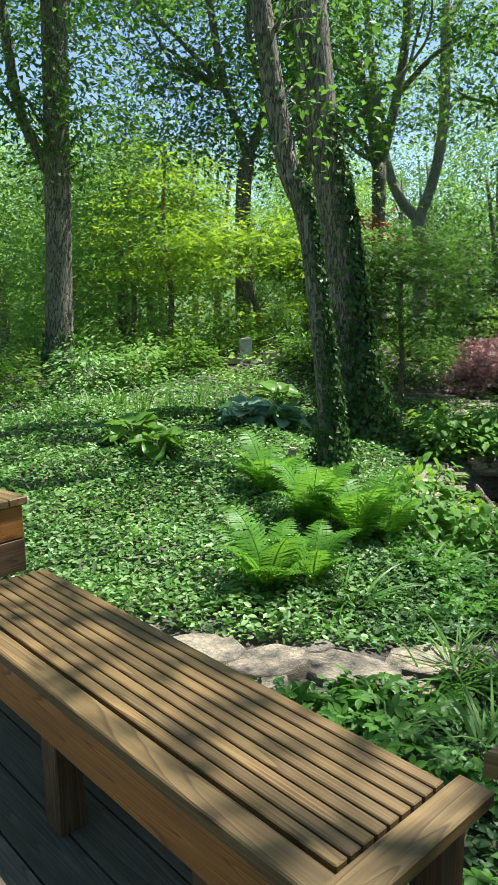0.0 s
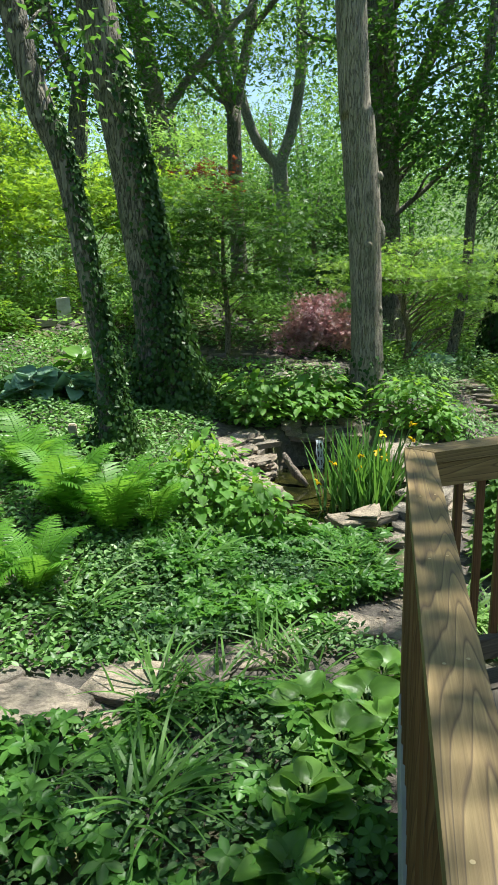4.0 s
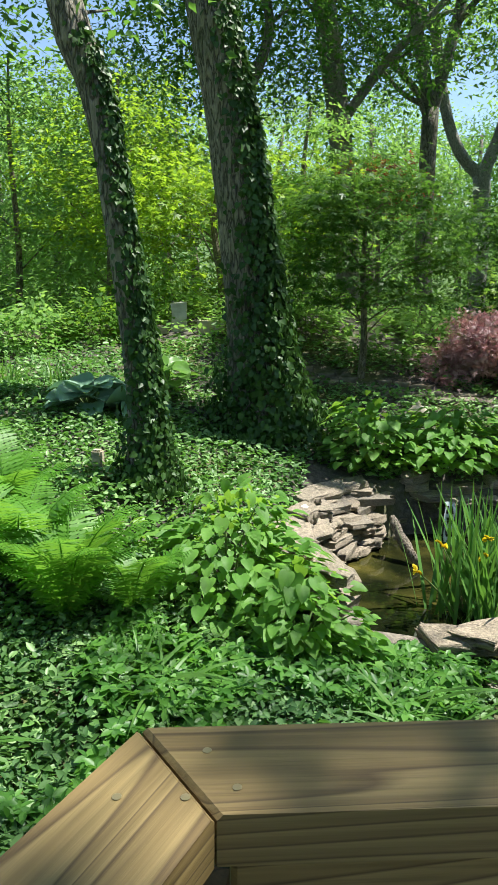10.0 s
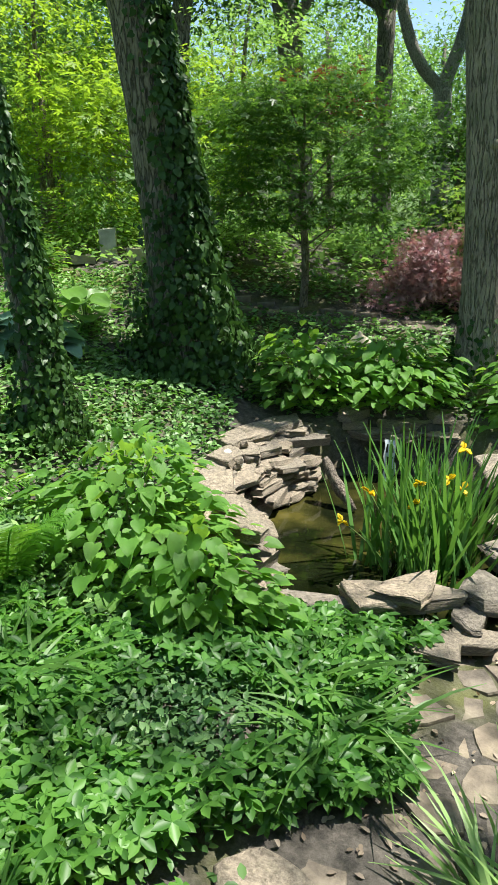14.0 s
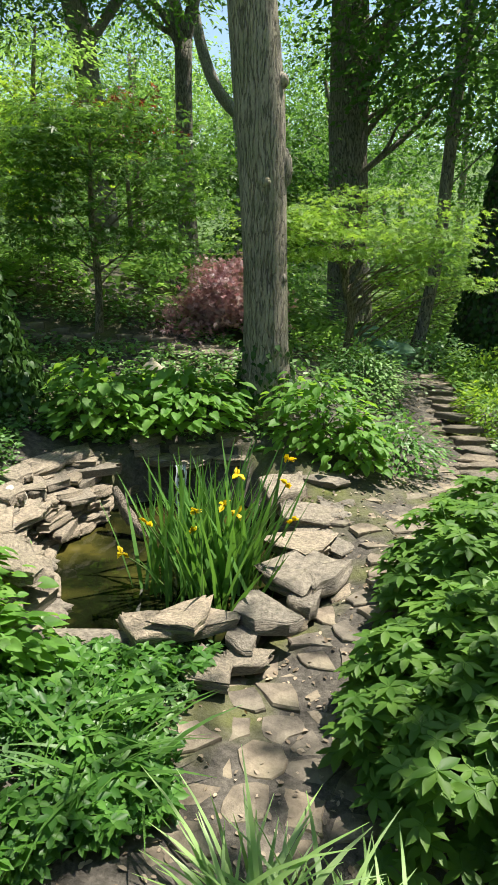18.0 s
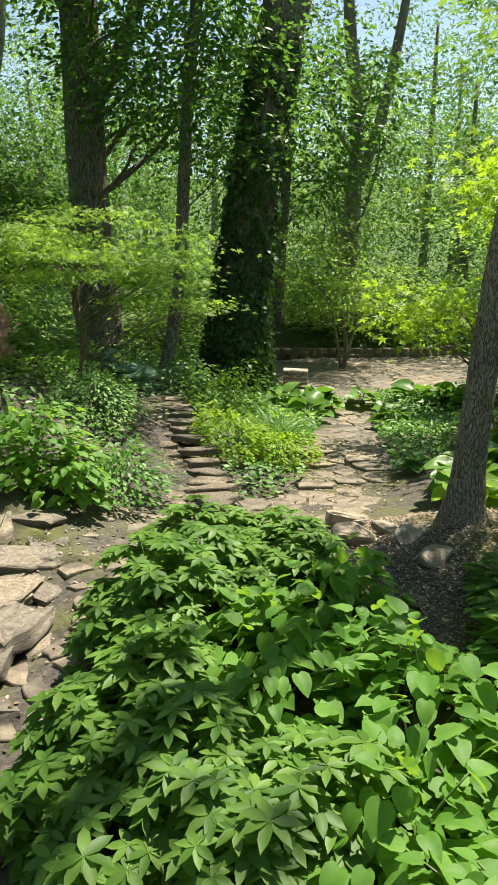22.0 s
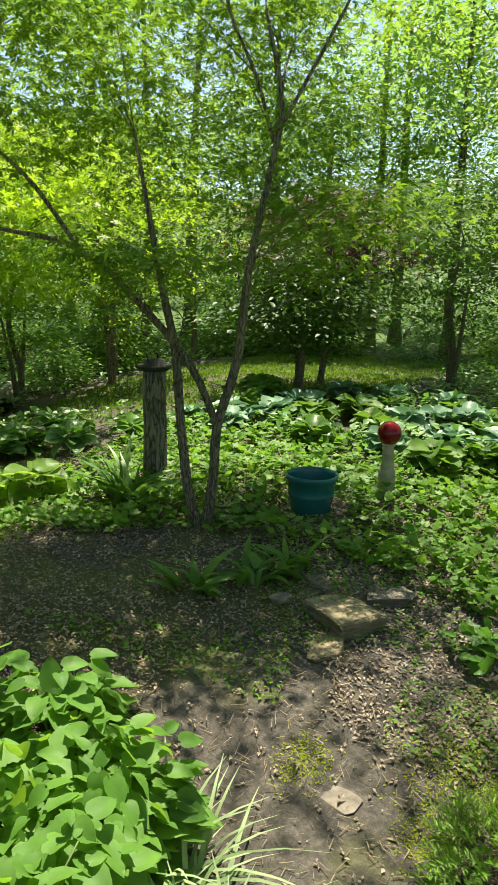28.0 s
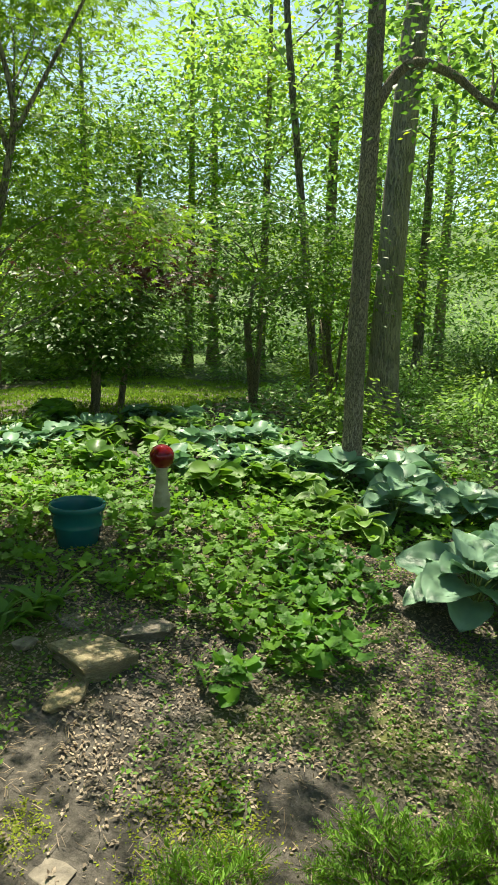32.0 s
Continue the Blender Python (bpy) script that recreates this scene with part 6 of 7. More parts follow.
for p, poly in cells(grid, 0.5, 0.004, pr):
    flag("flagstone", poly, p, -1.085, 0.12, M_FLAG, patio, pr, 0.0, 0.995)
wall_t = thing("low_wall", (0, 0, 0), "low dry-stone edging wall round the patio", "wall", kind="structure")
for k in range(34):
    for lay in range(2):
        x = 9.4 + k * 0.24
        y = 18.4 + 0.3 * math.sin(k * 0.2)
        slab("stone", LEDGES, x + pr.normal(0, 0.03), y, gz(x, y) + 0.06 + lay * 0.13, 0.17, 0.17, 0.13, pr.uniform(0, 360), wall_t, pr, 3)

# pond
pond_bm = bmesh.new()
ring = [(2.72 + 0.95 * math.cos(a) * (1 + 0.06 * math.sin(3 * a)), 7.45 + 1.2 * math.sin(a) * (1 + 0.05 * math.cos(2 * a))) for a in np.linspace(0, 2 * math.pi, 40, endpoint=False)]
pond_bm.faces.new([pond_bm.verts.new((x, y, WATER_Z)) for x, y in ring])
tagged(part("water", pond_bm, M_WATER, None), "still murky brown pond water", "water", kind="structure")

edge = thing("pond_edging", (2.7, 7.3, -0.7), "stacked flat tan stones edging the pond", "rock edging")
er = np.random.default_rng(12)


def edge_stone(x, y, z, rx, ry, th, ang, meshes=LEDGES, tip=6):
    layers = 1 if th < 0.12 else 2
    for k in range(layers):
        g = 0.9 ** k
        slab("stone", meshes, x - 2.7 + er.normal(0, 0.02) * k, y - 7.3 + er.normal(0, 0.02) * k, z + 0.7 - th / 2 + th * (k + 0.5) / layers, rx * g, ry * g, th / layers * 0.95, ang + k * er.uniform(-30, 30), edge, er, tip * 0.6)


def stack(line, layers, z0, dz, out, meshes, size, step=0.2):
    """Courses of thin slabs along a line, each set back a little."""
    c = smooth_path([(x, y, 0) for x, y in line], 6)[:, :2]
    for lay in range(layers):
        last = None
        for q, nx in zip(c[:-1], c[1:]):
            if last is not None and np.hypot(*(q - last)) < step * er.uniform(0.7, 1.2):
                continue
            last = q
            d = unit(nx - q)
            nrm = A([-d[1], d[0]])
            p = q + nrm * (out * lay + er.normal(0, 0.025))
            s = size * er.uniform(0.7, 1.35)
            edge_stone(p[0], p[1], z0 + dz * lay + er.normal(0, 0.012), s, s * er.uniform(0.5, 0.8), dz * er.uniform(0.75, 1.15), math.degrees(math.atan2(d[1], d[0])) + er.normal(0, 14), meshes, 4)


stack([(2.14, 6.5), (2.05, 6.9), (2.0, 7.3), (2.02, 7.7), (2.18, 8.05), (2.42, 8.35)], 8, -0.9, 0.066, 0.03, LEDGES, 0.23, 0.27)
stack([(1.98, 6.65), (1.82, 7.1), (1.75, 7.5), (1.8, 7.95), (2.0, 8.3)], 2, -0.44, 0.06, 0.03, LEDGES, 0.22, 0.3)
stack([(1.86, 7.6), (1.92, 7.95), (2.08, 8.3), (2.3, 8.5)], 4, -0.5, 0.058, 0.03, LEDGES, 0.22, 0.27)
stack([(2.06, 7.75), (2.2, 8.02), (2.4, 8.26)], 6, -0.72, 0.058, 0.025, LEDGES, 0.17, 0.2)
stack([(2.35, 8.45), (2.7, 8.62), (3.1, 8.64), (3.5, 8.5)], 7, -0.98, 0.075, 0.02, WETS, 0.24, 0.26)
stack([(3.5, 8.35), (3.62, 7.9), (3.58, 7.5), (3.52, 7.1), (3.45, 6.75)], 5, -0.92, 0.07, 0.02, LEDGES, 0.22, 0.27)
# rim in front
for x, y, z, rx, ry, th, ang in ((2.28, 6.3, -0.66, 0.34, 0.17, 0.12, 5), (2.62, 6.34, -0.62, 0.15, 0.17, 0.17, 40), (2.86, 6.36, -0.58, 0.24, 0.17, 0.2, 10), (3.1, 6.28, -0.66, 0.17, 0.14, 0.1, 70),
                                 (3.22, 6.38, -0.6, 0.23, 0.2, 0.13, 120), (2.9, 6.05, -0.68, 0.2, 0.13, 0.09, 100), (3.08, 6.14, -0.7, 0.15, 0.11, 0.08, 20), (2.55, 6.16, -0.68, 0.12, 0.1, 0.1, 10)):
    edge_stone(x, y, z - th * 0.08, rx * 0.98, ry * 0.98, th * 0.7, ang)
# along the path
for x, y, z, rx, ry, th, ang in ((3.52, 6.86, -0.62, 0.36, 0.26, 0.13, 40), (3.62, 7.2, -0.6, 0.3, 0.22, 0.12, 10), (3.5, 6.62, -0.66, 0.18, 0.14, 0.12, 80), (3.86, 7.35, -0.66, 0.28, 0.2, 0.11, 60),
                                 (3.7, 7.62, -0.58, 0.26, 0.2, 0.13, 15), (3.95, 7.75, -0.6, 0.3, 0.2, 0.13, 100), (3.62, 7.95, -0.5, 0.28, 0.2, 0.14, 30), (3.9, 8.15, -0.52, 0.3, 0.2, 0.13, 160),
                                 (3.55, 7.5, -0.72, 0.16, 0.13, 0.1, 50), (4.2, 7.95, -0.66, 0.25, 0.17, 0.1, 10), (3.35, 6.5, -0.7, 0.14, 0.1, 0.1, 0), (3.72, 6.75, -0.72, 0.15, 0.1, 0.08, 30)):
    edge_stone(x, y, z - th * 0.08, rx * 0.98, ry * 0.98, th * 0.7, ang)
# the fall's lip
for x, y, z, rx, ry, th, ang in ((2.66, 8.62, -0.35, 0.17, 0.14, 0.14, 20), (3.02, 8.58, -0.46, 0.36, 0.22, 0.06, 5), (3.2, 8.66, -0.39, 0.28, 0.19, 0.07, 12), (2.72, 8.62, -0.45, 0.3, 0.2, 0.06, 170), (3.4, 8.6, -0.45, 0.24, 0.2, 0.07, 40),
                                 (2.95, 8.7, -0.4, 0.22, 0.16, 0.06, 100), (3.35, 8.72, -0.34, 0.22, 0.16, 0.07, 60)):
    edge_stone(x, y, z, rx, ry, th, ang, LEDGES, 3)
fall_bm = bmesh.new()
fv = []
for j in range(12):
    s = j / 11
    z = -0.44 - 0.34 * s
    y = 8.36 - 0.05 * math.sqrt(s)
    fv.append([fall_bm.verts.new((2.86 + 0.016 * i + 0.006 * math.sin(j * 1.3 + i), y - 0.006 * math.cos(i * 2.1), z)) for i in range(6)])
for j in range(11):
    for i in range(0, 5, 2 if j % 3 else 1):
        fall_bm.faces.new((fv[j][i], fv[j][i + 1], fv[j + 1][i + 1], fv[j + 1][i]))
tagged(part("waterfall", fall_bm, M_FALL, None, smooth=True), "thin trickle of water over a stone ledge", "waterfall")
ball_rock = hull_rock("white_boulder", (0.24, 0.2, 0.19), 77, M_WHITE)
ball_rock.location = (1.78, 7.62, -0.37)
tagged(ball_rock, "rounded pale boulder on the pond bank", "rock")
drift = tube(smooth_path([(2.42, 7.95, -0.45), (2.5, 7.85, -0.6), (2.62, 7.72, -0.74)], 4), [0.02, 0.035, 0.04, 0.035, 0.045, 0.045, 0.035, 0.03, 0.02], 8, 0.2, 3)
tagged(obj("driftwood", mesh_of("driftwood", drift[0], drift[1], M_BROWNBARK, True)), "weathered piece of driftwood leaning into the pond", "driftwood")

# loose rocks
for name, x, y, s, mat, label, seed in (("flat_rock", 7.26, 4.02, (0.5, 0.34, 0.1), M_SAND, "flat sandy rock on the leaf litter", 1), ("flat_rock", 7.56, 3.86, (0.4, 0.22, 0.05), M_STONE, "grey flat rock in the leaf litter", 2),
                                        ("flat_rock", 7.02, 4.02, (0.36, 0.22, 0.04), M_SAND, "thin flat stone sunk in soil", 3), ("flat_rock", 7.54, 4.24, (0.3, 0.2, 0.05), M_STONE, "small grey stone behind the sandy slab", 12), ("root_rock", 7.28, 4.38, (0.14, 0.12, 0.06), M_STONE, "small mossy stone on the leaf litter", 14), ("plate_stone", 6.08, 3.65, (0.17, 0.13, 0.03), M_STONE, "pale stone flush with the path", 4),
                                        ("root_rock", 5.75, 6.9, (0.34, 0.24, 0.16), M_STONE, "mossy rock by the tree's roots", 5), ("root_rock", 5.95, 6.6, (0.3, 0.22, 0.14), M_STONE, "mossy rock by the tree's roots", 6),
                                        ("root_rock", 5.6, 7.3, (0.4, 0.26, 0.18), M_STONE, "mossy rock beside the path", 7), ("root_rock", 6.2, 7.6, (0.42, 0.24, 0.2), M_STONE, "mossy rock beside the path", 8), ("root_rock", 5.85, 6.25, (0.26, 0.2, 0.12), M_STONE, "mossy rock by the tree's roots", 9),
                                        ("root_rock", 6.9, 6.4, (0.42, 0.3, 0.14), M_STONE, "flat rock beyond the tree's roots", 10), ("root_rock", 5.55, 6.75, (0.24, 0.18, 0.1), M_STONE, "mossy rock by the tree's roots", 11), ("root_rock", 6.05, 6.95, (0.3, 0.2, 0.08), M_STONE, "thin stone by the tree's roots", 13)):
    if name == "flat_rock":
        me = LEDGES[seed % 9 + 2].copy()
        me.materials[0] = mat
        ob = obj(name, me)
        ob.scale = (s[0] * 0.58, s[1] * 0.72, s[2] * 0.55)
    else:
        ob = hull_rock(name, s, seed + 200, mat)
    ob.location = (x, y, gz(x, y) + s[2] * (0.34 if s[2] > 0.15 else 0.14) - (0.012 if s[2] < 0.05 else 0))
    ob.rotation_euler = (0.08, 0, seed * 1.1)
    tagged(ob, label, "rock", "loose rocks" if name == "root_rock" else "")


# ---- made things ----
def lathe(name, prof, mat, parent, seg=32, label=""):
    bm = bmesh.new()
    rings = []
    for r, z in prof:
        rings.append([bm.verts.new((r * math.cos(a), r * math.sin(a), z)) for a in np.linspace(0, 2 * math.pi, seg, endpoint=False)])
    for lo, hi in zip(rings, rings[1:]):
        for i in range(seg):
            bm.faces.new((lo[i], lo[(i + 1) % seg], hi[(i + 1) % seg], hi[i]))
    bm.faces.new(rings[0][::-1])
    bm.faces.new(rings[-1])
    return part(name, bm, mat, parent, label, True)


pot = thing("plant_pot", (8.504, 4.64, -0.36), "empty teal glazed plant pot standing among groundcover", "pot")
lathe("pot_wall", [(0.125, 0.0), (0.13, 0.01), (0.165, 0.2), (0.168, 0.205), (0.168, 0.215), (0.166, 0.22), (0.176, 0.31), (0.19, 0.318), (0.193, 0.345), (0.188, 0.358), (0.178, 0.356), (0.172, 0.33), (0.155, 0.2), (0.12, 0.05), (0.0, 0.045)], M_TEAL, pot, 48)
ped = thing("gazing_ball", (9.05, 4.22, -0.24), "red glass gazing ball on a small concrete pedestal", "garden ornament")
lathe("pedestal", [(0.072, 0.0), (0.074, 0.06), (0.068, 0.08), (0.064, 0.16), (0.06, 0.2), (0.052, 0.215), (0.054, 0.225), (0.048, 0.24), (0.045, 0.3), (0.05, 0.31), (0.043, 0.325), (0.04, 0.37), (0.052, 0.385), (0.05, 0.4), (0.03, 0.404)], M_CONCRETE, ped, 24)
gb = bmesh.new()
bmesh.ops.create_uvsphere(gb, u_segments=40, v_segments=24, radius=0.092, matrix=Matrix.Translation((0, 0, 0.475)))
part("ball", gb, M_BALL, ped, "shiny dark red glass ball", True)

fp = thing("feeder_post", (8.71, 6.08, -0.32), "rough wooden log post with a black feeder on top", "post")
V, F = tube([(0, 0, -0.1), (0, 0, 0.2), (0.01, 0, 0.5), (0.0, 0.01, 0.8), (0, 0, 0.93)], [0.1, 0.095, 0.092, 0.092, 0.09], 16, 0.08, 4)
obj("post", mesh_of("post", V, F, M_BARK, True), fp)
tray = lathe("tray", [(0.11, 0.93), (0.135, 0.95), (0.135, 0.975), (0.09, 0.98), (0.09, 1.02), (0.0, 1.03)], M_BLACK, fp, 20, "black feeder tray")
V, F = tube([(-0.08, 0, 0.98), (-0.08, 0.02, 1.06), (0, 0.02, 1.1), (0.08, 0.02, 1.06), (0.08, 0, 0.98)], [0.008] * 5, 8)
obj("handle", mesh_of("handle", V, F, M_BLACK, True), tray)

lan = thing("stone_lantern", (2.72, 9.5, gz(2.72, 9.5)), "small grey stone lantern among the broad leaves", "lantern")
h0 = 0.17 - gz(2.72, 9.5)
lathe("base", [(0.08, -0.02), (0.08, 0.04), (0.045, 0.06), (0.045, h0 - 0.2), (0.075, h0 - 0.18)], M_CONCRETE, lan, 12)
lathe("light_box", [(0.06, h0 - 0.18), (0.06, h0 - 0.09)], M_CONCRETE, lan, 6)
lathe("roof", [(0.1, h0 - 0.09), (0.098, h0 - 0.075), (0.05, h0 - 0.03), (0.02, h0 - 0.015), (0.022, h0), (0.0, h0 + 0.02)], M_CONCRETE, lan, 12)

mk = thing("marker_post", (0.39, 7.28, gz(0.39, 7.28)), "short weathered concrete marker post in the ivy", "post")
bm = bmesh.new()
bmesh.ops.create_cube(bm, size=1, matrix=Matrix.Translation((0, 0, 0.05)) @ Matrix.Diagonal((0.075, 0.07, 0.26, 1)))
bmesh.ops.bevel(bm, geom=list(bm.edges), offset=0.012, segments=2, affect="EDGES")
part("shaft", bm, M_CONCRETE, mk)

for name, x, y, s, rot, mat, label in (("standing_slab", -0.02, 11.5, (0.19, 0.1, 0.36), 10, M_WHITE, "pale upright stone slab on the hillside"), ("stone_trough", 0.42, 11.45, (0.34, 0.24, 0.16), -8, M_CONCRETE, "grey square stone trough"),
                                       ("low_slab", -0.28, 11.35, (0.26, 0.2, 0.1), 20, M_CONCRETE, "low grey stone block"), ("white_post", 1.65, 12.7, (0.12, 0.12, 0.8), 0, M_WHITE, "white garden post behind the maple")):
    bm = bmesh.new()
    bmesh.ops.create_cube(bm, size=1, matrix=Matrix.Diagonal((*s, 1)))
    bmesh.ops.subdivide_edges(bm, edges=list(bm.edges), cuts=3, use_grid_fill=True)
    for v in bm.verts:
        v.co += Vector(noise.noise_vector(v.co * 6 + Vector((x, y, 0)))) * 0.018
    ob = part(name, bm, mat, None, smooth=False)
    ob.matrix_basis = pose(x, y, gz(x, y) + s[2] * 0.46, 0, 0, rot)
    tagged(ob, label, "garden stone")

bk = thing("wicker_basket", (9.84, 15.03, gz(9.84, 15.03) + 0.06), "striped wicker chest standing on the patio's edge", "basket")
bk.rotation_euler = (0, 0, radians(-30))
for k in range(7):
    ob = obj("band", box_mesh("band", 0.46, 0.3 + 0.012 * (k % 2), 0.046, M_WICKER if k % 2 else M_WICKERPALE, 0.008), bk)
    ob.matrix_basis = pose(-0.23, 0, 0.02 + k * 0.045)
V, F = tube(smooth_path([(-0.16, -0.17, 0.3), (-0.1, -0.2, 0.22), (0.1, -0.2, 0.22), (0.16, -0.17, 0.3)], 4), [0.01] * 13, 8)
obj("handle", mesh_of("handle", V, F, M_BLACK, True), bk)

lg = thing("fallen_log", (12.3, 10.9, gz(12.3, 10.9) + 0.1), "pale weathered log lying on the grass", "log")
V, F = tube([(-0.6, -0.5, 0), (-0.2, -0.15, 0.02), (0.3, 0.25, 0.01), (0.7, 0.5, 0.03)], [0.13, 0.14, 0.13, 0.11], 12, 0.12, 8)
obj("bole", mesh_of("bole", V, F, M_PALEBARK, True), lg)


# ---- planting ----
BROADLAB = "broad-leaved shrub with heart-shaped bright green leaves"
shrub("hydrangea", 1.42, 6.45, (0.66, 0.55, 0.52), 760, HEART, 0.088, M_BROAD, "rounded hydrangea with broad bright leaves beside the pond", 1, single=215)
shrub("hydrangea", 1.85, 6.0, (0.4, 0.4, 0.46), 460, HEART, 0.08, M_BROAD, "rounded hydrangea with broad leaves beside the pond", 2, single=215)
shrub("hydrangea", 2.3, 8.86, (0.55, 0.48, 0.5), 560, HEART, 0.097, M_BROAD, BROADLAB + " above the fall", 3, single=215)
shrub("hydrangea", 2.95, 8.9, (0.52, 0.48, 0.46), 560, HEART, 0.097, M_BROAD, BROADLAB + " above the fall", 4, single=215)
shrub("hydrangea", 4.0, 8.6, (0.42, 0.4, 0.62), 482, HEART, 0.089, M_BROAD, BROADLAB + " before the grey trunk", 5, single=215)
shrub("hydrangea", 4.25, 8.35, (0.3, 0.3, 0.4), 229, HEART, 0.083, M_BROAD, BROADLAB + " by the path", 6, single=150)
# big bed below the deck
for k, (x, y, a, b, h, n) in enumerate([(4.45, 4.75, 0.5, 0.5, 0.6, 330), (4.95, 5.2, 0.5, 0.5, 0.62, 330), (5.25, 4.5, 0.55, 0.5, 0.62, 380), (4.7, 4.2, 0.6, 0.5, 0.7, 380), (5.42, 4.3, 0.34, 0.32, 0.6, 220), (4.5, 5.75, 0.55, 0.5, 0.6, 330), (5.0, 6.0, 0.5, 0.45, 0.55, 280), (5.75, 4.75, 0.35, 0.35, 0.5, 160)]):
    shrub("hydrangea", x, y, (a, b, h * 0.8), int(n * 1.7), HEART, 0.105 if k in (2, 4, 7) else 0.092, M_BROAD, "lush hydrangea with large soft green leaves below the deck", 20 + k, group="hydrangeas below the deck", stems=16, single=190)
for k, (x, y, a, h, n) in enumerate([(3.85, 5.25, 0.45, 0.5, 170), (4.0, 5.75, 0.45, 0.5, 170), (4.3, 6.4, 0.5, 0.5, 190), (4.72, 6.85, 0.48, 0.45, 180), (5.1, 7.0, 0.36, 0.36, 120), (4.15, 4.9, 0.4, 0.55, 150), (5.0, 6.5, 0.42, 0.42, 150)]):
    whorl_shrub("hellebore", x, y, (a, a, h), int(n * 1.75), 7, 0.088, LEAFLET, M_HELLEB, "hellebore with dark glossy fingered leaves", 50 + k, "hellebores along the path", droop=0.04)
shrub("groundcover_shrub", 4.65, 8.55, (0.55, 0.4, 0.34), 900, OVAL, 0.055, M_CREEPER, "low fresh green mound beside the path", 7)
shrub("box_mound", 4.9, 10.3, (0.7, 0.6, 0.5), 1500, OVAL, 0.05, M_COVER, "dark green mounded shrub below the maple", 8)
shrub("golden_juniper", 6.3, 10.15, (0.5, 0.65, 0.4), 1800, DIAMOND, 0.06, M_LIME, "low golden-green spreading juniper", 9, inner=0.7)
shrub("golden_juniper", 6.75, 9.75, (0.4, 0.35, 0.3), 900, DIAMOND, 0.06, M_LIME, "low golden-green spreading juniper", 10, inner=0.7)
shrub("mixed_bush", 7.0, 11.9, (0.6, 0.5, 0.75), 1500, OVAL, 0.07, M_MAPLE, "leafy bush with yellow tips beside the steps", 11)
shrub("mixed_bush", 6.9, 13.4, (0.7, 0.7, 0.6), 1200, OVAL, 0.09, M_COVER, "dark leafy bush beside the steps", 12)
strap_clump("grass_clump", 7.1, 10.5, 150, 0.55, 0.016, "fine pale green clump of grass", 13, spread=0.06)
shrub("dark_shrub", 5.95, 5.68, (0.3, 0.28, 0.2), 420, OVAL, 0.09, M_HELLEB, "small dark green shrub by the path", 14)
shrub("dark_shrub", 5.65, 5.35, (0.28, 0.28, 0.32), 160, HEART, 0.1, M_BROAD, "young hydrangea shoots by the path", 15)
# hostas
for k, (x, y, n, L) in enumerate([(1.55, 3.1, 26, 0.16), (1.78, 3.4, 30, 0.17), (1.98, 3.7, 30, 0.17), (2.15, 3.98, 24, 0.16), (1.42, 2.75, 26, 0.16), (1.68, 3.72, 20, 0.15), (1.3, 2.45, 18, 0.15)]):
    hosta(x, y, n, L, M_HOSTA, "large green hosta with ribbed leaves by the railing", 70 + k)
hosta(-0.05, 8.35, 26, 0.27, M_BLUEHOSTA, "blue-green hosta on the bank", 80)
hosta(0.32, 8.45, 20, 0.25, M_BLUEHOSTA, "blue-green hosta on the bank", 81)
hosta(-1.2, 7.6, 14, 0.26, M_HOSTA, "fresh green hosta on the bank", 82)
hosta(-0.9, 7.2, 12, 0.24, M_HOSTA, "fresh green hosta on the bank", 83)
hosta(0.35, 9.3, 12, 0.3, M_HOSTA, "green hosta under the oak", 84)
hosta(5.95, 12.6, 18, 0.3, M_BLUEHOSTA, "blue-green hosta beside the steps", 85, split=False)
hosta(5.6, 13.0, 16, 0.3, M_BLUEHOSTA, "blue-green hosta beside the steps", 86, split=False)
hosta(8.56, 2.02, 20, 0.35, M_BLUEHOSTA, "big blue-grey hosta with round puckered leaves", 87, form="round", spread=1.25)
hosta(9.1, 1.75, 16, 0.3, M_BLUEHOSTA, "big blue-grey hosta with round puckered leaves", 88, form="round", spread=1.25)
for k, (x, y, n) in enumerate([(9.75, 3.1, 28), (10.1, 3.35, 24), (9.45, 2.75, 18)]):
    hosta(x, y, n, 0.18, M_HELLEB, "dark green hosta with pale leaf edges", 183 + k, group="pale-edged hostas", form="edged", spread=1.3)
for k, (x, y) in enumerate([(10.75, 3.0), (10.65, 3.45), (11.1, 2.5), (9.95, 2.5), (10.5, 2.4), (11.6, 2.3), (10.2, 1.9)]):
    hosta(x, y, 20, 0.27, M_BLUEHOSTA, "blue-green hosta round the slender tree's foot", 187 + k, split=False, group="hostas round the slender tree", spread=1.2)
hr = np.random.default_rng(90)
for k in range(64):
    x, y = hr.uniform(9.9, 12.6), hr.uniform(3.6, 6.9)
    if k > 46:
        x, y = hr.uniform(7.4, 10.4), hr.uniform(6.9, 8.8)
    if np.hypot(x - 8.7, y - 6.1) < 0.4:
        continue
    hosta(x, y, 22, hr.uniform(0.15, 0.23), (M_BLUEHOSTA, M_HOSTA, M_BLUEHOSTA, M_HELLEB)[k % 4] if k <= 46 else (M_HOSTA, M_COVER)[k % 2], "hosta in the crowded shade bed", 800 + k, split=False, group="hostas in the shade bed")
for k in range(12):
    x, y = hr.uniform(8.6, 11.6), hr.uniform(11.4, 13.6)
    hosta(x, y, 12, hr.uniform(0.25, 0.36), M_HOSTA, "hosta beside the lower path", 160 + k, split=False, group="hostas by the lower path")
hosta(7.3, 7.6, 14, 0.3, M_HOSTA, "light green hosta behind the tree", 175)
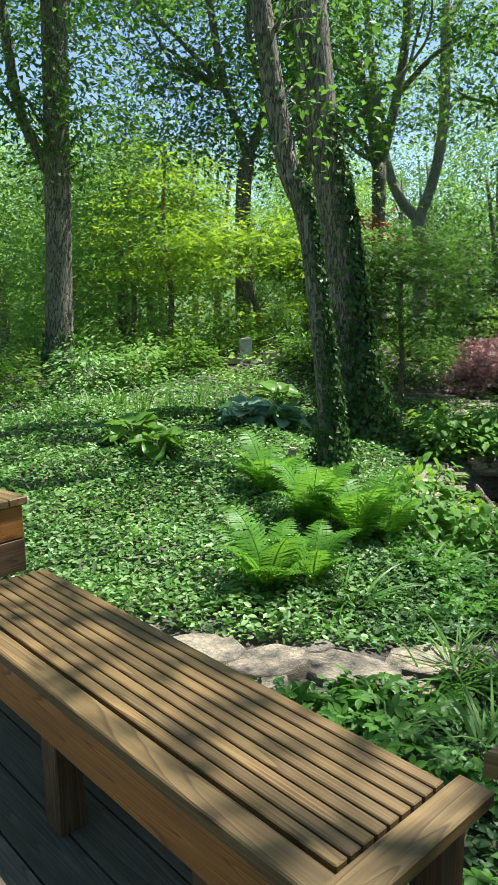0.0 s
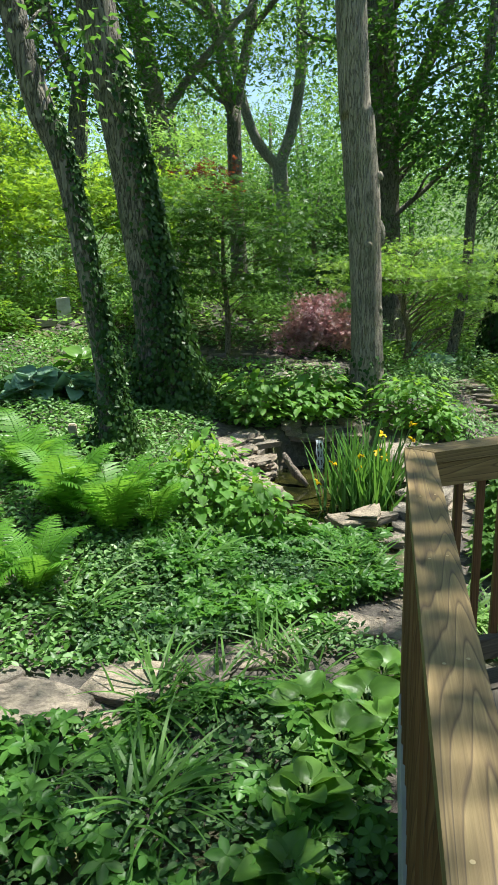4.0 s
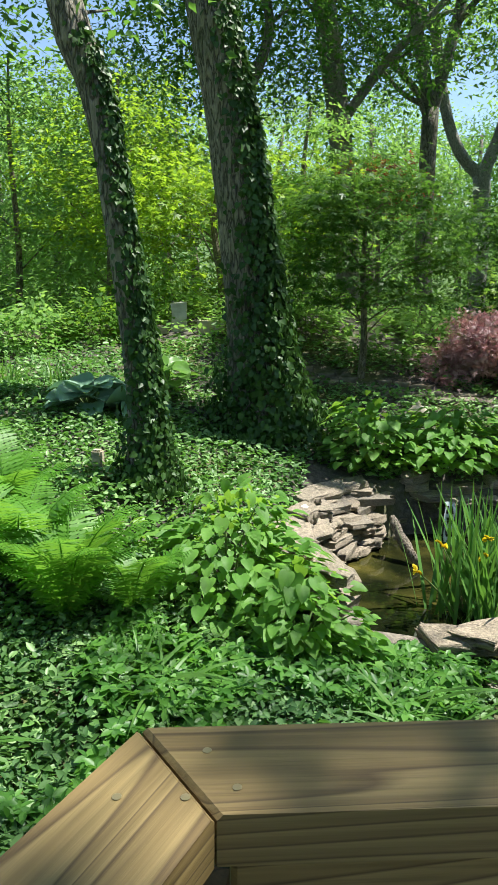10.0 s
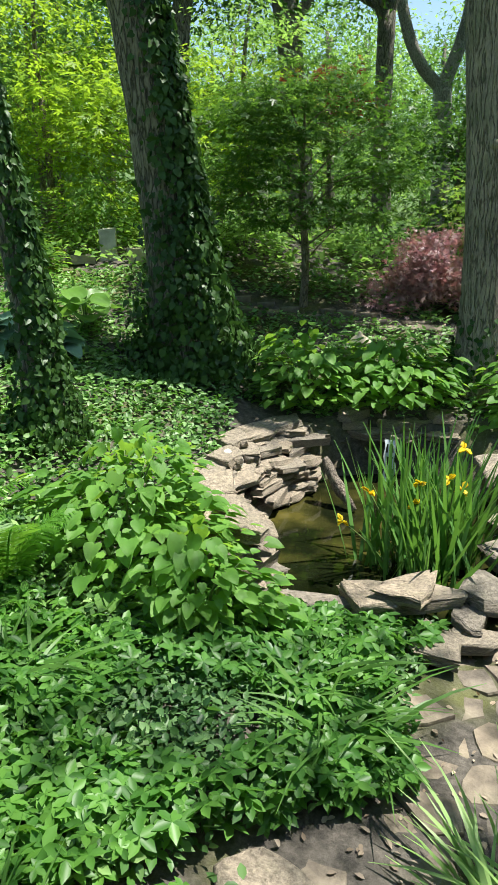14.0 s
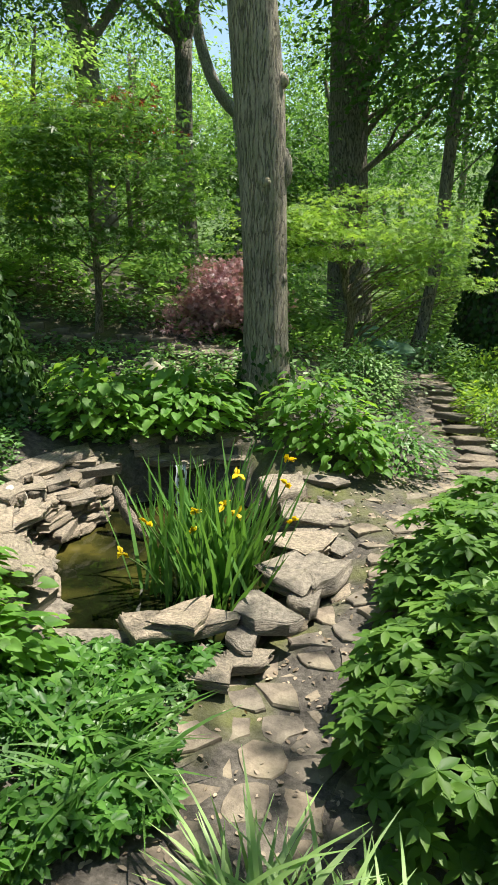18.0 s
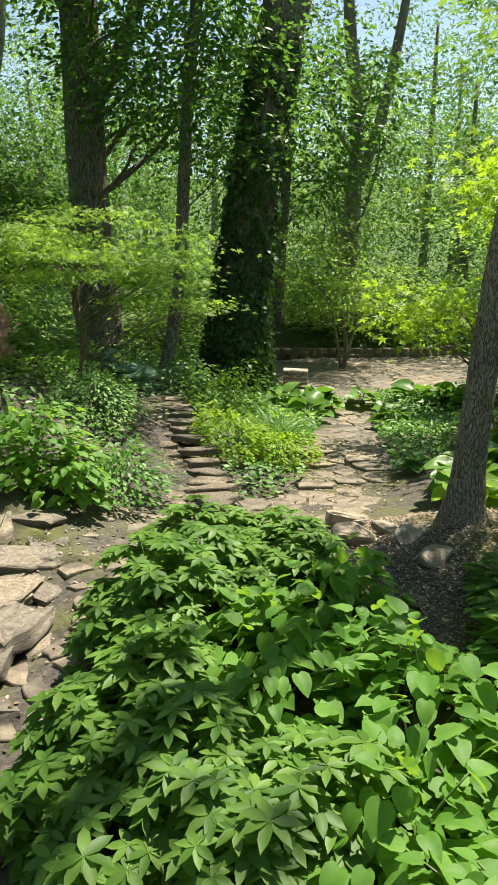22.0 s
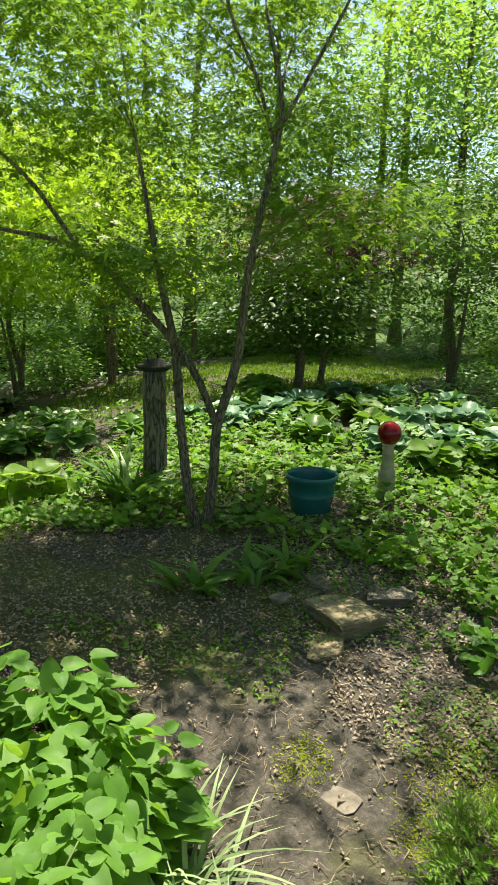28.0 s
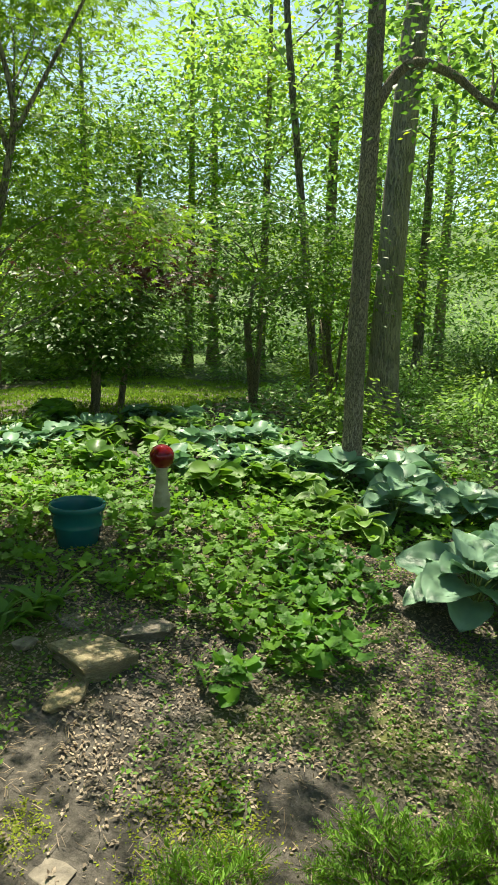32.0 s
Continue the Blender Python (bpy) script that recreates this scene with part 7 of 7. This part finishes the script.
for k, (x, y) in enumerate([(7.2, 4.85), (7.42, 4.62), (7.62, 4.45)]):
    strap_clump("young_hosta", x, y, 22, 0.26, 0.06, "low green clump of narrow hosta leaves on the leaf litter", 174 + k, M_HOSTA, category="hosta", group="low clumps on the leaf litter")
for k, (x, y) in enumerate([(7.3, 6.85), (7.75, 7.05), (7.0, 7.25), (8.1, 6.8)]):
    hosta(x, y, 16, 0.25, M_PALE, "pale green hosta in a sunny gap", 177 + k, split=False, group="pale hostas behind the tree")
# ferns
for k, (x, y, n, L) in enumerate([(0.1, 6.5, 11, 0.66), (0.78, 5.7, 13, 0.78), (0.45, 5.9, 11, 0.74), (0.05, 4.75, 11, 0.66), (0.35, 4.9, 8, 0.55), (1.05, 5.85, 8, 0.55)]):
    fern(x, y, n, L, 200 + k)
deck_fern()
# strap leaves
for k, (x, y, n, l) in enumerate([(0.95, 3.16, 48, 0.44), (1.0, 3.84, 44, 0.42), (1.31, 3.94, 44, 0.42), (0.61, 4.72, 30, 0.42), (1.26, 5.32, 40, 0.42), (1.62, 4.3, 40, 0.4), (2.44, 5.39, 55, 0.45), (2.3, 5.6, 40, 0.42), (0.5, 3.3, 26, 0.34), (1.75, 4.05, 30, 0.4)]):
    strap_clump("daylily", x, y, n, l * 0.85, 0.02 * l / 0.5, "arching strap-leaved daylily clump", 220 + k, group="daylilies on the bank")
for k, (x, y, n, l) in enumerate([(2.9, 4.72, 90, 0.42), (3.15, 4.6, 60, 0.38), (3.3, 4.5, 40, 0.32)]):
    strap_clump("striped_daylily", x, y, n, l, 0.02, "pale green strap-leaved clump beside the path's foot", 236 + k, M_PALESTRAP, group="pale clumps by the path")
strap_clump("variegated_sedge", 5.44, 4.04, 80, 0.36, 0.014, "silvery striped sedge at the bed's corner", 240, M_SILVER)
strap_clump("variegated_sedge", 5.28, 3.8, 70, 0.32, 0.014, "silvery striped sedge at the bed's corner", 241, M_SILVER)
strap_clump("strap_plant", 8.2, 6.0, 40, 0.5, 0.05, "broad strap-leaved plant by the post", 242)
for k, x in enumerate(np.linspace(-2.2, -0.3, 7)):
    strap_clump("daffodil_leaves", x, 8.6 + 0.2 * (k % 3), 30, 0.34, 0.014, "upright tuft of slim leaves on the bank", 250 + k, upright=0.05, arch=0.4, group="slim tufts on the bank")

# yellow flag irises in the pond
iris = thing("yellow_iris", (3.0, 7.0, WATER_Z - 0.05), "tall yellow flag irises growing in the pond", "iris")
strap_clump("yellow_iris", 0, 0, 225, 0.8, 0.028, "", 31, M_IRIS, 0.15, 0.16, -0.1, t=iris)
ir = np.random.default_rng(33)
for k, (fx, fy, fz) in enumerate([(-0.5, -0.22, 0.4), (-0.36, -0.2, 0.56), (-0.1, -0.16, 0.6), (-0.12, -0.2, 0.5), (0.06, -0.14, 0.62), (0.14, -0.12, 0.56), (0.16, 0.02, 0.74), (0.44, 0.0, 0.68), (0.46, 0.08, 0.8), (0.46, -0.12, 0.5)]):
    top = A([fx, fy, fz])
    stem = tube(smooth_path([(fx * 0.35, fy * 0.35, 0), (fx * 0.7, fy * 0.7, fz * 0.6), (fx, fy, fz)], 3), np.linspace(0.006, 0.004, 7), 6)
    stalk = obj("flower_stem", mesh_of("flower_stem", stem[0], stem[1], M_STEM), iris)
    n = 15
    az = np.arange(n) * 2.1 + k
    up = A([(-0.7, 1.1, 0.1)[i % 3] for i in range(n)]) + ir.normal(0, 0.2, n)
    D = np.stack([np.cos(az), np.sin(az), up], 1)
    V, F = scatter(OVAL, np.repeat(top[None], n, 0), D, A([0, 0, 1.0]) + D * 0.2 + ir.normal(0, 0.3, (n, 3)), np.stack([ir.uniform(0.045, 0.07, n), ir.uniform(0.035, 0.055, n)], 1))
    obj("flower", mesh_of("flower", V, F, M_PETAL), stalk, "yellow iris flower")


# yews at the path's edge
def yew(x, y, n, R, H, seed):
    t = thing("yew", (x, y, gz(x, y)), "young bright-tipped yew shrub by the path", "shrub", "yews by the path")
    r = np.random.default_rng(seed)
    q, P = dome(n, (R, R, H), seed, 0.7)
    out, tw = [], []
    m = 20
    for k in range(n):
        d = unit(q[k] * A([1, 1, 0.35]) + A([0, 0, 0.12]) + r.normal(0, 0.3, 3) * A([1, 1, 0.5]))
        L = r.uniform(0.1, 0.2)
        s = np.linspace(0, 1, m)
        C = P[k] + d[None] * (s * L)[:, None] - A([0, 0, 0.03]) * (s ** 2)[:, None]
        side = unit(np.cross(d, A([0, 0, 1.0])))
        up2 = np.cross(side, d)
        th = r.uniform(-0.6, 3.74, m)[:, None]
        D = side[None] * np.cos(th) + up2[None] * np.sin(th) * 0.7 + d[None] * 0.7 + r.normal(0, 0.1, (m, 3))
        ln = 0.04 * np.clip(1.15 - s * 0.7, 0.3, 1)
        out.append(scatter(DIAMOND, C, D, d[None] + r.normal(0, 0.3, (m, 3)) + A([0, 0, 0.6]), np.stack([ln * 0.42, ln], 1)))
        tw.append(tube([P[k] - d * 0.12, P[k], C[-1]], [0.003, 0.002, 0.001], 3))
    V, F = merge(*out)
    obj("needles", mesh_of("needles", V, F, M_YEW), t)
    V, F = merge(*tw)
    tagged(obj("twigwork", mesh_of("twigwork", V, F, M_TWIG), t), kind="stuff")


for k, (x, y, n, R, H) in enumerate([(5.96, 3.06, 210, 0.19, 0.22), (6.16, 2.47, 480, 0.27, 0.31), (6.25, 2.1, 480, 0.34, 0.34), (5.75, 2.1, 260, 0.3, 0.28), (6.55, 1.65, 340, 0.36, 0.36)]):
    yew(x, y, n, R, H, 300 + k)


# ---- groundcover ----
def inside_deck(x, y):
    return ((y < 3.25) & (x > 1.9) & (x < 4.35)) | ((x * BN[0] + y * BN[1] < 1.5) & (x < 1.05)) | ((x < 2.05) & (x > 0.9) & (y < 1.35 + (x - 1.28) * 2.92))


def cover(name, n, x0, x1, y0, y1, keep, tmpl, size, mat, label, seed, lift=(0.01, 0.14), near=None, whorl=0, droop=0.15, up=1.0, category="groundcover"):
    r = np.random.default_rng(seed)
    x, y = r.uniform(x0, x1, n * 2), r.uniform(y0, y1, n * 2)
    k = keep(x, y) & ~inside_deck(x, y) & (pond_shape(x, y) > 1.25) & ~((x > 1.75) & (x < 2.6) & (y > 7.4) & (y < 8.6))
    x, y = x[k][:n], y[k][:n]
    z = height(x, y) + rough(x, y)
    bumpy = 0.5 + 0.5 * np.sin(x * 3.1 + 2 * np.sin(y * 2.3)) * np.sin(y * 3.7 + np.sin(x * 1.9))
    P = np.stack([x, y, z + lift[0] + (lift[1] - lift[0]) * r.uniform(0, 1, len(x)) ** 0.8 * (0.35 + 0.65 * bumpy)], 1)
    N = r.normal(0, 0.4, P.shape) + A([0, 0, up])
    if whorl:
        V, F = whorls(P, N, whorl, size, tmpl, seed, droop)
    else:
        D = r.normal(0, 1, P.shape) * A([1, 1, 0.3]) + A([0, 0, 0.15])
        V, F = scatter(tmpl, P, D, N, size * r.uniform(0.6, 1.35, len(P)))
    tagged(obj(name, mesh_of(name, V, F, mat)), label, category, kind="stuff")


def off_path(x, y, m=0.02):
    return path_dist(x, y) > m


cover("periwinkle_carpet", 48000, -3.5, 2.6, 3.6, 8.8, lambda x, y: off_path(x, y, 0.05) & (y > 4.1 + 0.35 * np.clip(x - 1, 0, 3)) & ~((x > 2.0) & (y < 6.2)), LEAF4, 0.05, M_COVER, "carpet of small glossy periwinkle leaves on the bank", 401)
cover("periwinkle_shade", 17000, -4.5, 3.6, 8.6, 12.5, lambda x, y: off_path(x, y, 0.02) & (y < 11 + 0.2 * x), LEAF4, 0.055, M_COVER, "periwinkle leaves in the oak's shade", 402)
cover("small_ivy_carpet", 11000, 0.6, 3.0, 4.3, 6.3, lambda x, y: off_path(x, y, 0.03), LEAF4, 0.042, M_DARKCOVER, "small glossy ivy leaves between the stones", 416, (0.03, 0.15))
cover("ivy_carpet", 11000, -2.0, 2.2, 1.6, 4.0, lambda x, y: off_path(x, y, 0.03), LEAF4, 0.045, M_DARKCOVER, "leafy groundcover below the deck", 403)
cover("creeper_carpet", 1900, 1.0, 3.0, 4.5, 6.2, lambda x, y: off_path(x, y, 0.03) & (np.sin(x * 4.1 + 1.3 * np.sin(y * 3)) * np.sin(y * 5.3 + x) > -0.2), LEAF4, 0.052, M_CREEPER, "fresh five-fingered creeper leaves by the pond", 404, (0.04, 0.2), whorl=5, droop=0.1)
cover("creeper_bank", 900, -0.9, 2.1, 2.0, 3.9, lambda x, y: off_path(x, y, 0.04) & (np.sin(x * 5.1 + 1.3 * np.sin(y * 4)) * np.sin(y * 6.3 + x) > -0.1), LEAF4, 0.065, M_CREEPER, "five-fingered creeper leaves below the deck", 405, (0.04, 0.2), whorl=5, droop=0.1)
cover("celandine_carpet", 7800, 7.4, 12.0, 1.6, 7.0, lambda x, y: ((x + 0.55 * (y - 4.5) ** 2 * 0.4 > 7.9) & (y > 2.9) & (x < 10.6) | (x > 9.2) & (y < 3.6) & (np.sin(x * 3 + y) * np.sin(y * 4) > -0.5)) & (np.hypot(x - 8.42, y - 4.63) > 0.31) & (np.hypot(x - 9.05, y - 4.22) > 0.09), LOBED, 0.066, M_POPPY, "bright yellow-green lobed leaves round the pot", 406, (0.02, 0.15))
cover("sparse_seedlings", 16000, 6.4, 10.5, 1.5, 6.5, lambda x, y: (np.sin(x * 2.1 + y) * np.sin(y * 1.7 - x * 0.6) > -0.1) | ((y < 3.6) & (np.sin(x * 5) * np.sin(y * 6.1) > -0.3)), DIAMOND, 0.03, M_POPPY, "sparse seedlings in leaf litter", 407, (0.0, 0.05))
cover("geranium_patch", 900, 7.1, 9.6, 2.3, 4.0, lambda x, y: (np.hypot(x - 7.7, y - 2.85) < 0.24) | (np.hypot(x - 7.25, y - 3.3) < 0.17) | (np.hypot(x - 8.5, y - 2.9) < 0.4), LOBED, 0.085, M_CREEPER, "leafy geranium patch", 408, (0.04, 0.2))
cover("leaf_litter", 56000, 5.4, 9.6, 1.6, 7.6, lambda x, y: off_path(x, y, -0.3) & ((x + 0.2 * np.sin(y * 4.1) + 0.1 * np.sin(x * 9) > 6.6) | (y > 4.6) | (np.sin(x * 37) * np.sin(y * 41) > 0.7)), DIAMOND, 0.023, M_LITTER, "dry brown leaf litter and bark mulch", 409, (0.002, 0.022), up=1.6, category="leaf litter")
cover("fallen_twigs", 9000, 5.2, 9.5, 2.0, 7.4, lambda x, y: off_path(x, y, -0.3), (STRAW[0] * A([0.07, 1.0, 1.0]), STRAW[1]), 0.045, M_STRAW, "dry twigs and stalks on the soil", 417, (0.006, 0.022), up=3.0, category="leaf litter")
mr = np.random.default_rng(418)
spots = A([(6.43, 3.32), (6.3, 3.03), (6.5, 3.2), (6.05, 3.3), (6.2, 3.85)])
k = mr.integers(0, 5, 5200)
P = spots[k] + mr.normal(0, 1, (5200, 2)) * A([0.16, 0.12, 0.13, 0.09, 0.08])[k][:, None] * A([1.0, 0.7])
P = np.stack([P[:, 0], P[:, 1], height(P[:, 0], P[:, 1]) + rough(P[:, 0], P[:, 1]) + 0.001], 1)
V, F = scatter(DIAMOND, P, mr.normal(0, 1, P.shape) * A([1, 1, 0.25]), mr.normal(0, 0.2, P.shape) + A([0, 0, 1.0]), mr.uniform(0.008, 0.02, len(P)))
tagged(obj("moss_patches", mesh_of("moss_patches", V, F, M_MOSS)), "yellow-green moss on the trodden earth", "moss", kind="stuff")
cover("path_litter", 5000, 2.2, 8.5, 4.8, 12.5, lambda x, y: path_dist(x, y) < 0.25, LEAF4, 0.03, M_LITTER, "dry crumbs of leaves on the path", 410, (0.002, 0.01), up=2.5, category="leaf litter")
cover("pachysandra_bed", 9000, 6.8, 12.0, 10.4, 14.0, lambda x, y: off_path(x, y, 0.1), LEAF4, 0.08, M_COVER, "low dark pachysandra bed", 411, (0.02, 0.2))
cover("understory_cover", 14000, 3.8, 9.5, 8.8, 18, lambda x, y: off_path(x, y, 0.12), LEAF4, 0.075, M_COVER, "low greenery between the paths", 412, (0.02, 0.16))
cover("hill_greenery", 26000, -6, 8, 11, 24, lambda x, y: off_path(x, y, 0.1), DIAMOND, 0.11, M_BRIGHT, "low wild greenery under the trees", 413, (0.02, 0.35))
cover("east_greenery", 20000, 10, 24, 0, 20, lambda x, y: ~((y > 5.0) & (y < 10.2) & (x > 10.5)) & ~((x > 9) & (y > 13) & (x < 16.5)), DIAMOND, 0.11, M_COVER, "low wild greenery beyond the beds", 414, (0.02, 0.3))
lr = np.random.default_rng(415)
n = 26000
x, y = lr.uniform(10.6, 21, n), lr.uniform(5.3, 9.8, n)
P = np.stack([x, y, height(x, y) + rough(x, y)], 1)
D = lr.normal(0, 0.4, P.shape) + A([0, 0, 1.0])
V, F = scatter(DIAMOND, P, D, lr.normal(0, 1, P.shape), np.stack([np.full(n, 0.05), lr.uniform(0.03, 0.055, n)], 1))
tagged(obj("lawn", mesh_of("lawn", V, F, M_LAWN)), "sunlit mown lawn", "lawn", kind="stuff")

# shrubs round the lawn
for k, (x, y, R, m) in enumerate([(14.2, 1.4, 0.8, M_BRIGHT), (16.4, 1.0, 0.9, M_PALE), (18.2, 2.2, 1.0, M_BRIGHT), (20.2, 4.0, 1.0, M_LIME), (21.6, 6.2, 1.1, M_BRIGHT), (21.4, 8.6, 1.1, M_PALE), (19.4, 10.8, 1.0, M_BRIGHT), (15.4, 10.9, 0.8, M_LIME), (13.4, 3.2, 0.7, M_PALE), (13.4, 10.8, 0.7, M_BRIGHT)]):
    shrub("lawn_edge_shrub", x, y, (R, R, R * 1.1), 1400, DIAMOND, 0.1, m, "light green leafy shrub beside the lawn", 620 + k, group="shrubs round the lawn", inner=0.45)

# shrubs of the middle distance
br = np.random.default_rng(500)
for k in range(46):
    az, d = radians(br.uniform(-30, 105)), br.uniform(13, 22)
    x, y = 2.5 + d * math.sin(az), 2.5 + d * math.cos(az)
    if path_dist(A([x]), A([y]))[0] < 1.0 or (9 < x < 16.5 and 13 < y < 18.6) or (x > 10 and 5 < y < 10.5):
        continue
    R = br.uniform(0.7, 1.4)
    shrub("woodland_shrub", x, y, (R, R, R * br.uniform(0.8, 1.5)), 1250, DIAMOND, 0.12, (M_BRIGHT, M_CANOPY, M_MAPLE, M_PALE)[k % 4], "loose leafy shrub at the wood's edge", 500 + k, group="shrubs at the wood's edge", inner=0.4)
for k, (x, y, R, m) in enumerate([(-1.5, 10.6, 0.6, M_BRIGHT), (-0.9, 11.0, 0.55, M_MAPLE), (-2.2, 10.2, 0.7, M_COVER), (0.9, 11.4, 0.5, M_BRIGHT), (-3.4, 9.8, 0.8, M_MAPLE), (-0.4, 12.2, 0.8, M_MAPLE), (1.5, 11.9, 0.6, M_BRIGHT), (3.0, 12.4, 0.7, M_BRIGHT), (4.2, 12.6, 0.8, M_COVER), (-4.4, 11.2, 1.2, M_BRIGHT), (-1.8, 12.8, 1.1, M_BRIGHT)]):
    shrub("border_shrub", x, y, (R, R, R * 0.9), 1000, OVAL, 0.09, m, "leafy border shrub on the hillside", 560 + k, group="border shrubs on the hillside", inner=0.5)
for k in range(80):
    az, d = radians(br.uniform(-34, 110)), br.uniform(20, 34)
    x, y = 2.5 + d * math.sin(az), 2.5 + d * math.cos(az)
    R = br.uniform(1.2, 2.2)
    shrub("thicket", x, y, (R, R, R * br.uniform(0.9, 1.6)), 1500, TRI, 0.19, (M_BRIGHT, M_CANOPY, M_CANOPY if x > 6 else M_BRIGHT)[k % 3], "bright leafy thicket under the woodland trees", 700 + k, group="thickets in the wood", inner=0.4, stems=0)
